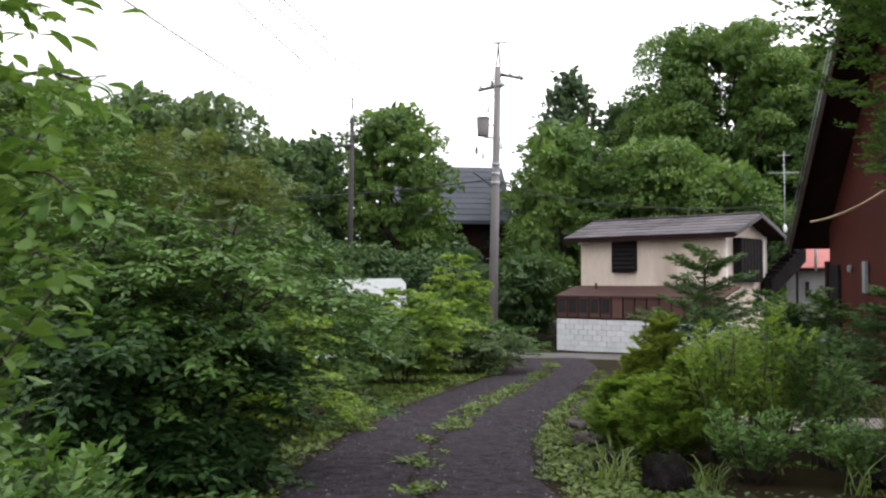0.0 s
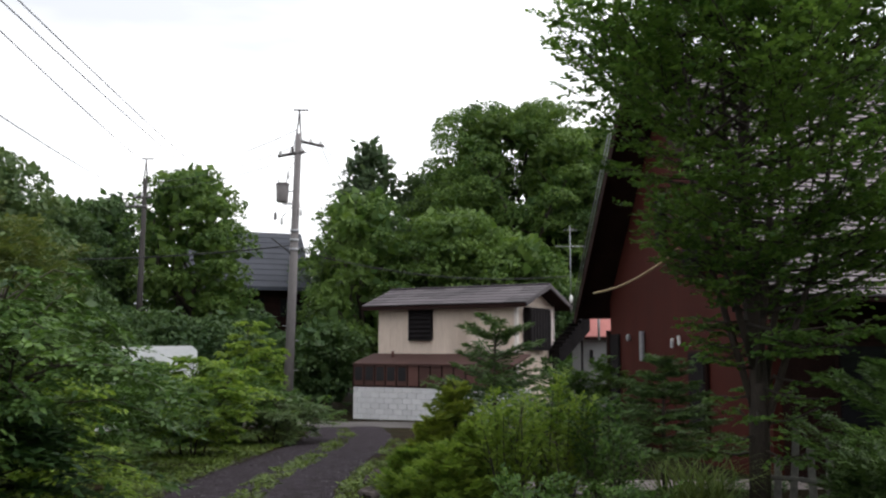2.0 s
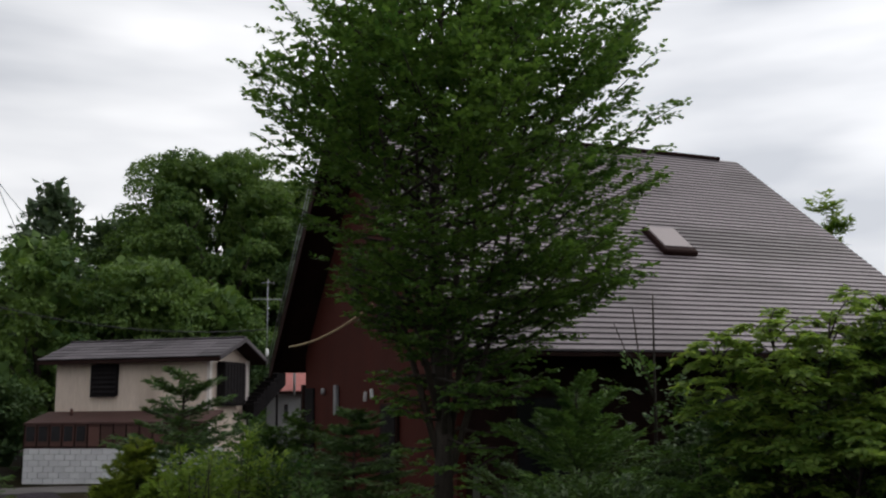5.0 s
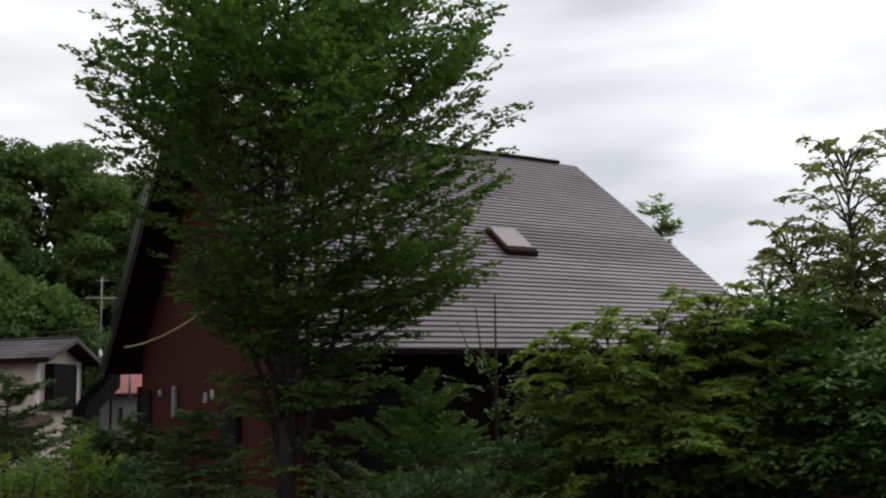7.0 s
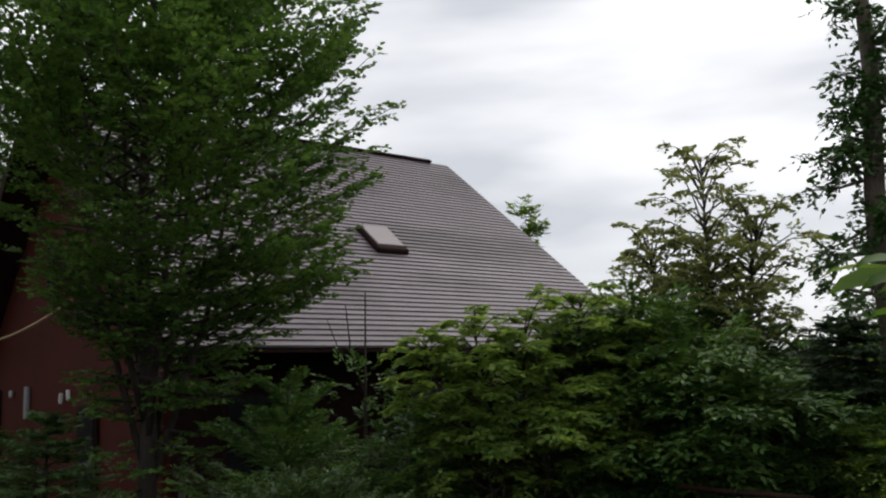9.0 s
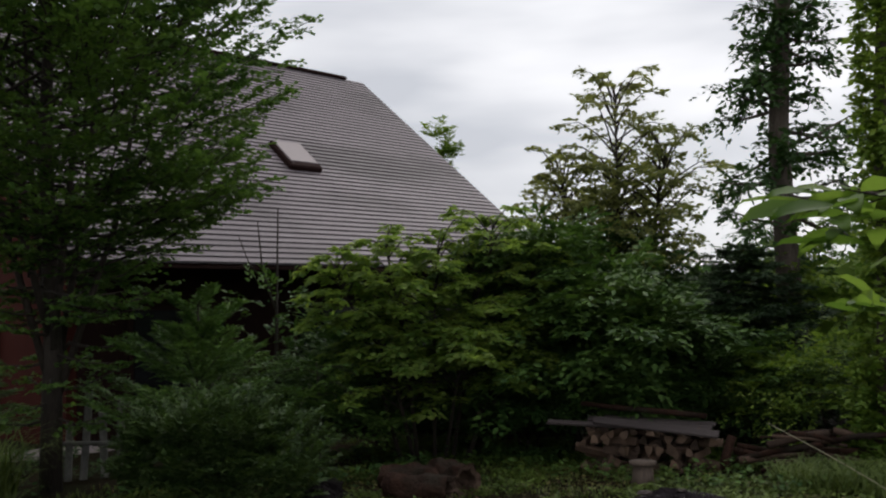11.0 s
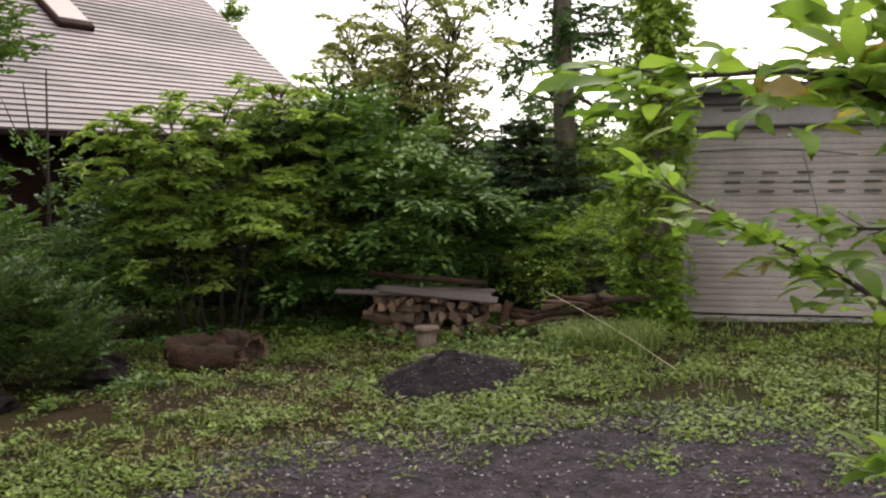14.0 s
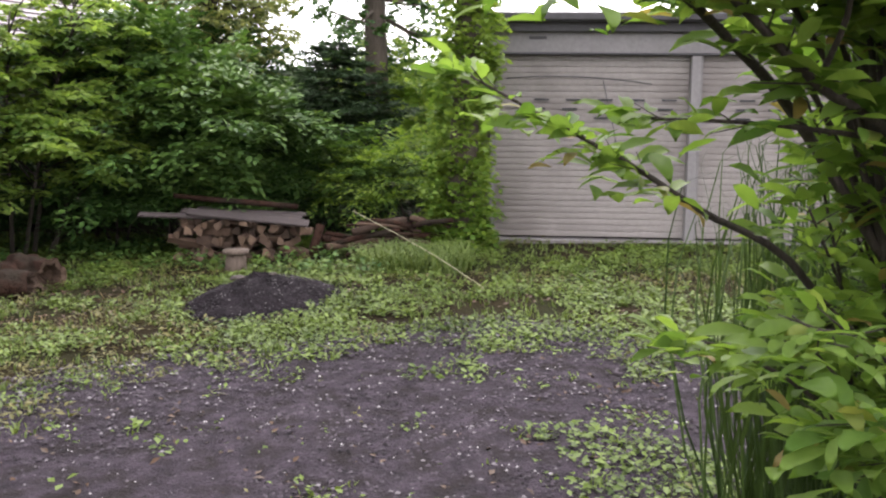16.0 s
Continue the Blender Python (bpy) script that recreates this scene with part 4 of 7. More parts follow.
def build_logs():
    g = lambda x, y: ground_z(x, y)
    big_log(7.02, 5.68, g(6.9, 5.7) + 0.09, -70, 0.62, 0.14, 1)
    big_log(7.30, 5.98, g(7.1, 6.0) + 0.12, -66, 0.6, 0.14, 2)
    big_log(7.50, 5.66, g(7.4, 5.6) + 0.13, -112, 0.6, 0.16, 3)


def lump(name, x, y, rx, ry, h, material, label, category, seed, rough=0.25, sides=40, rings=12, kind=""):
    """A heap or rock that sits in the ground."""
    V, F = [], []
    z0 = ground_z(x, y)
    for i in range(rings + 1):
        f = i / rings
        for k in range(sides):
            a = 2 * math.pi * k / sides
            e = 1 + rough * noise.noise(Vector((math.cos(a) * 1.8 + seed, math.sin(a) * 1.8, f * 1.5)))
            px, py = rx * f * e * math.cos(a), ry * f * e * math.sin(a)
            zz = h * (1 - f ** 1.7) * (1 + rough * noise.noise(Vector((px * 3, py * 3, seed)))) - 0.04 * f
            V.append((x + px, y + py, z0 + zz + 0.04 * noise.noise(Vector((px * 5, py * 5, seed))) + 0.012 * noise.noise(Vector((px * 25, py * 25, seed)))))
    for i in range(rings):
        for k in range(sides):
            a, b = i * sides + k, i * sides + (k + 1) % sides
            F.append((a, a + sides, b + sides, b))
    return tagged(mesh_of(name, V, F, material, smooth=True), label, category, kind=kind)


def rock(x, y, r, h, seed, material=LAVA, label="rough black lava rock beside the shrubs", z=None):
    bm = bmesh.new()
    bmesh.ops.create_icosphere(bm, subdivisions=3, radius=1)
    for v in bm.verts:
        n = v.co.normalized()
        k = 1 + 0.42 * noise.noise(n * 1.7 + Vector((seed, 0, 0))) + 0.2 * noise.noise(n * 5 + Vector((0, seed, 0)))
        v.co = Vector((n.x * r * k, n.y * r * k, n.z * h * k))
    bm.transform(Matrix.Translation((x, y, (ground_z(x, y) if z is None else z) + h * 0.35)))
    return tagged(part("rock", bm, material, smooth=False), label, "rock", "rocks along the bank")


def tree_stump(x, y, h, r):
    s = empty("chopping_stump", x, y, ground_z(x, y))
    tagged(s, "pale upright log stump with a flat slab on top", "stump")
    tubes("trunk", [([(0, 0, -0.03), (0, 0, 0.1), (0.01, 0, h)], [r * 1.25, r, r * 0.95])], STUMP_WOOD, s, sides=14)
    tubes("top_slab", [([(0.01, 0, h), (0.01, 0, h + 0.04)], [r * 1.28, r * 1.25])], STUMP_WOOD, s, sides=14)


wood_pile()
build_logs()
lump("ash_mound", 7.12, 3.2, 0.88, 0.62, 0.20, CINDER, "low heap of black cinder gravel in the grass", "heap", 3, 0.34, 110, 30)
tree_stump(8.44, 4.08, 0.20, 0.10)
for x, y, r in ((6.98, 3.36, 0.06), (7.2, 3.15, 0.035)):
    rock(x, y, r, r * 0.3, x * 7, BROWN_STONE, "small flat stone on the heap", ground_z(x, y) + 0.22)
rope = tubes("slack_rope", [(smooth_line([(8.99, 3.06, 0.51), (8.6, 2.45, 0.33), (8.25, 1.95, 0.17), (8.05, 1.72, 0.09), (7.92, 1.58, 0.05), (7.84, 1.5, 0.02)], 4), 0.0036)], ROPE, sides=6)
tagged(rope, "pale slack rope running from the wood pile into the grass", "rope")
for i, (x, y, r, h) in enumerate(((6.62, 6.48, 0.2, 0.14), (6.2, 6.15, 0.24, 0.10), (5.1, 6.3, 0.26, 0.10))):
    rock(x, y, r, h, i * 3.1)
for i, (x, y, r, h) in enumerate(((1.95, 8.3, 0.2, 0.27), (1.62, 9.3, 0.16, 0.16), (1.72, 11.2, 0.2, 0.12), (1.85, 12.6, 0.22, 0.14), (2.1, 14.2, 0.22, 0.16), (4.05, 8.55, 0.26, 0.2))):
    rock(x, y, r, h, 20 + i * 2.3, *((BROWN_STONE, "low brown-grey stone at the foot of the bank") if i in (2, 3, 4) else ()))


def apron_and_fence():
    """Pale concrete apron before the brown house, and a short whitish fence."""
    o = box("concrete_apron", (4.6, 2.2, 0.12), (-1.2, -5.6, -0.37), PINK, None, "", 0.02)
    o.matrix_basis = pose(7.92, 18.09, 0, 0, 0, -7.4) @ o.matrix_basis
    tagged(o, "pale weathered concrete apron before the house", "apron", kind="structure")
    f = empty("garden_fence", 6.35, 10.15, ground_z(6.35, 10.15), -32)
    tagged(f, "short weathered whitish wooden fence", "fence")
    for k in range(5):
        tall = (0.95, 0.7, 1.05, 0.8, 0.9)[k]
        box("post", (0.085, 0.05, tall), (0.19 * k - 0.34, 0, tall / 2 - 0.03), PLANK_PALE, f, turn=(0, (-3, 2, 4, -2, 1)[k], 0))
    box("rail", (0.9, 0.03, 0.05), (0.05, -0.04, 0.42), PLANK_PALE, f, turn=(0, 3, 0))


PLANK_PALE = surface("whitish_weathered_wood", (0.15, 0.145, 0.14), (0.27, 0.262, 0.25), 2, 30, 0.9, 0.4)
apron_and_fence()
# ---- plants ----
def unit(a):
    return a / np.maximum(np.linalg.norm(a, axis=-1, keepdims=True), 1e-9)


def raw_mesh(name, V, tris, material, parent=None, label=""):
    """A mesh of many alike small pieces: V is (pieces, corners, 3), tris the corners of each piece's triangles."""
    n, k, _ = V.shape
    tris = np.array(tris)
    F = (np.arange(n)[:, None, None] * k + tris[None]).reshape(-1)
    me = bpy.data.meshes.new(name)
    me.vertices.add(n * k)
    me.vertices.foreach_set("co", V.reshape(-1).astype(np.float32))
    me.loops.add(len(F))
    me.loops.foreach_set("vertex_index", F.astype(np.int32))
    me.polygons.add(len(F) // 3)
    me.polygons.foreach_set("loop_start", np.arange(0, len(F), 3, dtype=np.int32))
    me.update(calc_edges=True)
    me.materials.append(material)
    ob = new(name, me)
    ob.parent = parent
    return tagged(ob, label)


def leaf_shapes(P, D, N, L, W, broad=False):
    """Folded leaves at P along D, facing N, of length L and width W."""
    D = unit(D)
    S = unit(np.cross(D, N))
    N = np.cross(S, D)
    L, W = np.asarray(L)[:, None], np.asarray(W)[:, None]
    if not broad:
        mid = P + D * L * 0.45 + N * W * 0.12
        V = np.stack([P, mid + S * W / 2, P + D * L - N * L * 0.06, mid - S * W / 2], 1)
        return V, [(0, 1, 2), (0, 2, 3)]
    rows = [(0.0, 0.02, 0.0), (0.22, 0.36, 0.01), (0.5, 0.5, 0.03), (0.78, 0.34, 0.0), (1.0, 0.0, -0.12)]
    out = []
    for f, w, lift in rows:
        c = P + D * L * f + N * L * lift
        out += [c + S * W * w + N * W * w * 0.28, c, c - S * W * w + N * W * w * 0.28]
    T = []
    for r in range(4):
        a = r * 3
        for s in (0, 1):
            T += [(a + s, a + s + 1, a + s + 4), (a + s, a + s + 4, a + s + 3)]
    return np.stack(out, 1), T


def spray_leaves(rs, O, D, reach, n, leaf, wide=0.5, droop=0.2, spread=50, flat=0.3, broad=False):
    """Twigs that start at O along D, each with n leaves in two rows."""
    O, D = np.asarray(O, float), unit(np.asarray(D, float))
    M = len(O)
    up = np.array([0, 0, 1.0])
    S = unit(np.cross(D, up) + 1e-4)
    N = np.cross(S, D)
    u = (np.arange(n) + 0.5) / n
    reach = np.broadcast_to(reach, (M,))
    pos = O[:, None] + D[:, None] * (reach[:, None] * u)[..., None]
    pos[..., 2] -= droop * reach[:, None] * u ** 2
    side = np.where(np.arange(n) % 2, 1.0, -1.0)
    a = np.radians(spread) * (1 - 0.5 * u) * (1 + 0.25 * rs.standard_normal((M, n)))
    ld = D[:, None] * np.cos(a)[..., None] + S[:, None] * (np.sin(a) * side)[..., None] + 0.22 * rs.standard_normal((M, n, 3))
    ld[..., 2] -= 0.25 * droop
    nn = N[:, None] + flat * rs.standard_normal((M, n, 3))
    L = leaf * rs.uniform(0.65, 1.25, M * n)
    return leaf_shapes(pos.reshape(-1, 3), ld.reshape(-1, 3), nn.reshape(-1, 3), L, L * wide, broad)


def bumps(rs, d, f=2.4):
    """A soft uneven field over directions."""
    k = rs.uniform(-f, f, (3, 7))
    ph = rs.uniform(0, 6.28, 7)
    return np.sin(d @ k + ph).mean(-1)


def crown_twigs(rs, lobes, count, shell=0.55, lift=0.25, rag=0.35, low=-0.55):
    """Starts and directions of twigs over the outer shells of a crown's lobes."""
    lobes = np.asarray(lobes, float)
    area = (lobes[:, 3] * lobes[:, 4] + lobes[:, 5] * (lobes[:, 3] + lobes[:, 4])) ** 1.0
    pick = rs.choice(len(lobes), count, p=area / area.sum())
    d = unit(rs.standard_normal((count * 2, 3)))
    d = d[d[:, 2] > low][:count]
    pick = pick[:len(d)]
    r = shell + (1 - shell) * rs.uniform(0, 1, len(d)) ** 0.55
    r *= 1 + rag * bumps(rs, d * 2.2 + pick[:, None] * 1.7)
    C = lobes[pick]
    O = C[:, :3] + d * C[:, 3:6] * r[:, None]
    # drop what lies deep inside another lobe
    keep = np.ones(len(O), bool)
    for i, l in enumerate(lobes):
        q = (((O - l[:3]) / l[3:6]) ** 2).sum(1)
        keep &= (q > 0.30) | (pick == i)
    D = unit(d * np.array([1, 1, 0.4]) + np.array([0, 0, lift]) + 0.28 * rs.standard_normal(d.shape))
    return O[keep], D[keep]


def fans(rs, O, D, reach, pairs=3, droop=0.25):
    """Flat sprays: each twig forks into pairs of side twigs in one level plane."""
    O, D = np.asarray(O, float), unit(np.asarray(D, float))
    S = unit(np.cross(D, np.array([0, 0, 1.0])) + 1e-4)
    reach = np.broadcast_to(reach, (len(O),)).astype(float)
    OO, DD, RR = [O], [D], [reach]
    for k in range(pairs):
        f = 0.18 + 0.6 * k / max(1, pairs - 1)
        o = O + D * (reach * f)[:, None]
        o[:, 2] -= droop * reach * f * f
        for s in (-1, 1):
            d = D * 0.72 + S * (0.72 * s) + 0.12 * rs.standard_normal(D.shape)
            d[:, 2] -= 0.25 * droop
            OO.append(o)
            DD.append(unit(d))
            RR.append(reach * (0.68 - 0.38 * f))
    return np.concatenate(OO), np.concatenate(DD), np.concatenate(RR)


def limbs(rng, base, tops, r0, fork=0.35, wiggle=0.06):
    """A stem with limbs up to the given points, as tapered lines."""
    base = Vector(base)
    mean = sum((Vector(t) for t in tops), Vector()) / len(tops)
    knee = base.lerp(mean, fork)
    knee.x, knee.y = base.x + (mean.x - base.x) * 0.25, base.y + (mean.y - base.y) * 0.25
    j = lambda s: Vector((rng.uniform(-s, s), rng.uniform(-s, s), rng.uniform(-s, s) * 0.5))
    h = (knee - base).length
    lines = [([base - Vector((0, 0, 0.1)), base.lerp(knee, 0.5) + j(h * wiggle), knee], [r0 * 1.25, r0, r0 * 0.8])]
    for t in tops:
        t = Vector(t)
        d = (t - knee).length
        a, b = knee.lerp(t, 0.35) + j(d * 0.1) + Vector((0, 0, d * 0.06)), knee.lerp(t, 0.7) + j(d * 0.1)
        lines.append(([knee, a, b, t], [r0 * 0.6, r0 * 0.42, r0 * 0.26, r0 * 0.1]))
        for _ in range(4):
            e = b.lerp(t, rng.uniform(-0.6, 0.9))
            o = Vector((rng.uniform(-1, 1), rng.uniform(-1, 1), rng.uniform(-0.2, 0.5))) * d * 0.22
            lines.append(([e, e + o * 0.55 + j(d * 0.03), e + o], [r0 * 0.2, r0 * 0.12, r0 * 0.04]))
    return lines


def woody(name, label, category, x, y, lobes, r0, material, twigs, n, reach, leaf, wide=0.5, droop=0.25, seed=0, shell=0.55, lift=0.25,
          rag=0.35, bark=BARK, group="", low=-0.3, flat=0.22, stems=1, spread=50, broad=False, pairs=3, layers=0, fill=0, bulk=1.0):
    """A tree or shrub: lobes are (dx, dy, height, rx, ry, rz) from its foot."""
    rs, rng = np.random.RandomState(seed + 11), random.Random(seed + 11)
    z = ground_z(x, y)
    t = empty(name, x, y, z)
    tagged(t, label, category, group)
    tops = [(a * 0.9, b * 0.9, c - rz * 0.1) for a, b, c, rx, ry, rz in lobes]
    lines = []
    for s in range(stems):
        o = (rng.uniform(-1, 1) * r0 * 3 * (stems > 1), rng.uniform(-1, 1) * r0 * 3 * (stems > 1), 0)
        lines += limbs(rng, o, tops[s::stems] or tops, r0, 0.45 if stems == 1 else 0.25)
    tubes("trunk", lines, bark, t, sides=5)
    O, D = crown_twigs(rs, lobes, twigs, shell, lift, rag, low)
    if layers:
        # thin, tilted shelves of foliage with gaps between them
        c = np.mean([l[:3] for l in lobes], 0)
        PO, PD = [], []
        per = max(4, twigs // (layers * len(lobes)))
        for l in lobes:
            for _ in range(layers):
                d = unit(rs.standard_normal(3) * np.array([1, 1, 0.8]))
                if d[2] < low:
                    d[2] *= -0.5
                m = np.array(l[:3]) + d * np.array(l[3:6]) * rs.uniform(0.55, 1.0)
                out = unit((m - c) * np.array([1, 1, 0.3]) + 0.3 * rs.standard_normal(3))
                w = 0.32 * min(l[3], l[4]) * rs.uniform(0.7, 1.3)
                q = rs.standard_normal((per, 3)) * np.array([w, w, 0.05 + 0.10 * w])
                q[:, 2] -= 0.35 * (q[:, :2] @ out[:2])
                PO.append(m + q)
                PD.append(unit(out * 0.7 + q / w * np.array([0.8, 0.8, 0.2]) + 0.25 * rs.standard_normal((per, 3)) + np.array([0, 0, lift * 0.6])))
        O, D = np.concatenate(PO), np.concatenate(PD)
    O, D, R = fans(rs, O, D, reach * rs.uniform(0.55, 1.35, len(O)), pairs, droop)
    V, T = spray_leaves(rs, O, D, R, n, leaf, wide, droop, spread, flat, broad)
    if fill:
        # broad overlapping clumps of foliage deeper in the crown
        A = np.asarray(lobes, float)
        pick = rs.choice(len(A), fill * len(A))
        d = unit(rs.standard_normal((len(pick), 3)))
        C = A[pick, :3] + d * A[pick, 3:6] * rs.uniform(0.25, 0.85, (len(pick), 1))
        L = A[pick, 3:6].min(1) * rs.uniform(0.30, 0.6, len(pick)) * bulk
        way = unit(np.cross(d, rs.standard_normal(d.shape)))
        W, _ = leaf_shapes(C - way * L[:, None] / 2, way, d + 0.4 * rs.standard_normal(d.shape), L, L * 0.7)
        V = np.concatenate([V, W]) if not broad else V
    raw_mesh("crown", V, T, material, t)
    return t


def clump_leaves(rs, A, leaf, thick, slim=0.62):
    """Leaves over the upper sides of domed clumps, hanging outwards over one another, and a few deeper in."""
    each = (A[:, 3] ** 2 * 17.0 * thick / leaf ** 2).astype(int) + 30
    C = np.repeat(A, each, 0)
    d = unit(rs.standard_normal((len(C), 3)))
    d[:, 2] = np.where(d[:, 2] < -0.3, -d[:, 2], d[:, 2])
    q = 0.72 + 0.34 * rs.uniform(0, 1, len(C)) ** 0.7
    q *= 1 + 0.22 * bumps(rs, d * 3.0 + C[:, :3] * 1.3)
    P = C[:, :3] + d * C[:, 3:6] * q[:, None]
    D = unit(d * np.array([1, 1, 0.2]) + np.array([0, 0, -0.35]) + 0.55 * rs.standard_normal(d.shape))
    N = d * np.array([1, 1, 1.5]) + 0.45 * rs.standard_normal(d.shape)
    L = leaf * rs.uniform(0.6, 1.3, len(C))
    V, T = leaf_shapes(P, D, N, L, L * slim)
    pick = rs.choice(len(A), len(C) // 7)
    inner = A[pick, :3] * np.concatenate([rs.uniform(0.35, 0.85, (len(pick), 1)).repeat(2, 1), np.ones((len(pick), 1))], 1) + 0.3 * rs.standard_normal((len(pick), 3))
    W, _ = leaf_shapes(inner, rs.standard_normal((len(pick), 3)), rs.standard_normal((len(pick), 3)), np.full(len(pick), leaf * 3.0), np.full(len(pick), leaf * 2.2))
    return np.concatenate([V, W]), T


def far_tree(bearing, far, top, r, material, seed, h0=1.0, n=13, label="tall leafy tree with dense green crown", leaf=0.20, thick=0.72):
    """A broadleaf tree far off: domed clumps of leaves all over its crown, lit above and dark below."""
    rs, rng = np.random.RandomState(seed), random.Random(seed)
    x, y = spot(bearing, far)
    z = ground_z(x, y)
    h = top - z
    t = empty("tree", x, y, z)
    tagged(t, label, "tree", "trees of the wood")
    m = n * (4 if r > 5 else 3)
    zc, hz = (h0 + h) / 2, (h - h0) / 2
    lobes = []
    for k in range(m):
        u = 1 - 1.7 * (k + 0.5) / m
        a = k * 2.39996 + rng.uniform(-0.35, 0.35)
        w = math.sqrt(max(0, 1 - u * u)) ** 0.75
        s = 1.75 * min(r, 1.4 * hz) / math.sqrt(m) * rng.uniform(0.7, 1.3)
        q = max(0.0, r - s * 0.75) * w * rng.uniform(0.82, 1.1)
        lobes.append((q * math.cos(a), q * math.sin(a), zc + (hz - s * 0.55) * u + rng.uniform(-0.25, 0.2) * s, s, s * rng.uniform(0.8, 1.1), s * 0.62))
    tubes("trunk", limbs(rng, (0, 0, 0), [(l[0] * 0.85, l[1] * 0.85, l[2] - 0.2) for l in lobes[::4]], 0.02 * h + 0.06, 0.4), BARK_DARK, t, sides=5)
    V, T = clump_leaves(rs, np.asarray(lobes), leaf, thick)
    raw_mesh("crown", V, T, material, t)
    return t


def conifer(name, label, x, y, h, r, material, seed, whorls=14, arms=7, start=0.12, droop=0.15, needle=0.05, rise=0.25, r0=None, density=9, group="conifers"):
    """A conifer: whorls of flat, spreading boughs set with needle shoots."""
    rs, rng = np.random.RandomState(seed), random.Random(seed)
    t = empty(name, x, y, ground_z(x, y))
    tagged(t, label, "conifer", group)
    r0 = r0 or 0.012 * h + 0.015
    lines = [([(0, 0, -0.1), (0.004 * h * rng.uniform(-1, 1), 0.002 * h, h * 0.5), (0, 0, h * 0.985)], [r0, r0 * 0.65, r0 * 0.12])]
    O, D, R = [], [], []
    for w in range(whorls):
        f = start + (1 - start) * (w / whorls) ** 0.9
        z = h * f
        ln = r * (1 - f) ** 0.8 + 0.04 * r
        for a in range(arms):
            an = w * 0.9 + a * 2 * math.pi / arms + rng.uniform(-0.25, 0.25)
            l = ln * rng.uniform(0.7, 1.12)
            tip = Vector((math.cos(an) * l, math.sin(an) * l, rise * l + 0.25 * l * f - droop * l))
            s = Vector((0, 0, min(h * 0.97, z + rng.uniform(-0.55, 0.55) * h * (1 - start) / whorls)))
            mid = s + tip * 0.5 - Vector((0, 0, droop * l * 0.3))
            lines.append(([s, mid, s + tip], [r0 * 0.22, r0 * 0.14, r0 * 0.05]))
            side = Vector((-math.sin(an), math.cos(an), 0))
            m = max(4, int(density * l / max(r, 0.01)) + 3)
            for k in range(m):
                g = (k + 0.6) / m
                p = s.lerp(s + tip, g) - Vector((0, 0, droop * l * 0.6 * g * (1 - g)))
                for sd in (-1, 0, 1):
                    if sd == 0 and k < m - 1:
                        continue
                    d = tip.normalized() + side * sd * 0.95 + Vector((0, 0, rng.uniform(-0.12, 0.2)))
                    O.append(p)
                    D.append(d)
                    R.append(l * (0.42 - 0.22 * g) if sd else l * 0.2)
    tubes("trunk", lines, BARK_DARK, t, sides=6)
    V, T = spray_leaves(rs, np.array([tuple(o) for o in O]), np.array([tuple(d) for d in D]), np.maximum(np.array(R), needle), 12, needle * 1.8, 0.24, 0.2, 50, 0.5)
    raw_mesh("needles", V, T, material, t)
    return t


# ---- the wood behind ----
far_tree(16.6, 56, 16.6, 6.6, LEAF_FAR, 1, 2, 22)
far_tree(20.8, 57, 15.2, 6.0, LEAF_FAR, 2, 2, 18)
far_tree(13.0, 60, 13.6, 4.6, LEAF_FAR_DARK, 3, 2, 14)
far_tree(7.2, 45, 8.9, 3.0, LEAF_FAR, 5, 0.6, 14)
far_tree(13.0, 46, 8.6, 3.8, LEAF_FAR, 6, 1, 15)
far_tree(16.6, 44, 6.9, 2.8, LEAF_FAR, 7, 1, 12)
far_tree(10.2, 50, 7.6, 3.4, LEAF_FAR_DARK, 8, 0.5, 12)
far_tree(24.5, 55, 13.0, 5.5, LEAF_FAR_DARK, 9, 1, 13)
far_tree(-2.9, 50, 11.0, 3.5, LEAF_FAR, 10, 1.2, 18)
far_tree(-7.9, 53, 9.6, 3.0, LEAF_FAR_DARK, 11, 1, 13)
far_tree(-10.6, 48, 8.8, 3.1, LEAF_FAR_DARK, 12, 1, 13)
far_tree(-14.6, 34, 8.0, 3.2, LEAF_GREY, 13, 2, 15)
far_tree(-18.6, 32, 7.6, 3.0, LEAF_GREY, 14, 2, 13)
far_tree(-23.5, 29, 7.2, 3.3, LEAF_FAR, 15, 1, 13)
far_tree(-29.0, 27, 8.0, 3.3, LEAF_FAR, 16, 1, 12)
far_tree(-1.2, 63, 7.0, 4.0, LEAF_FAR_DARK, 17, 0.5, 10)
far_tree(5.6, 60, 8.0, 3.0, LEAF_FAR_DARK, 18, 0.5, 11)
far_tree(-5.0, 44, 3.4, 3.4, LEAF_FAR_DARK, 19, 0.2, 9, label="dark undergrowth at the edge of the wood")
far_tree(-0.2, 43, 3.2, 3.2, LEAF_FAR_DARK, 20, 0.2, 9, label="dark undergrowth at the edge of the wood")
far_tree(-9.6, 42, 4.2, 3.3, LEAF_FAR_DARK, 21, 0.2, 10, label="dark undergrowth at the edge of the wood")
far_tree(5.0, 41, 2.8, 2.0, LEAF_FAR_DARK, 22, 0.1, 9, label="dark undergrowth at the edge of the wood")
far_tree(19.0, 44, 4.8, 2.5, LEAF_FAR_DARK, 23, 0.1, 9)
far_tree(-14.5, 40, 5.0, 3.5, LEAF_FAR_DARK, 24, 0.2, 10)


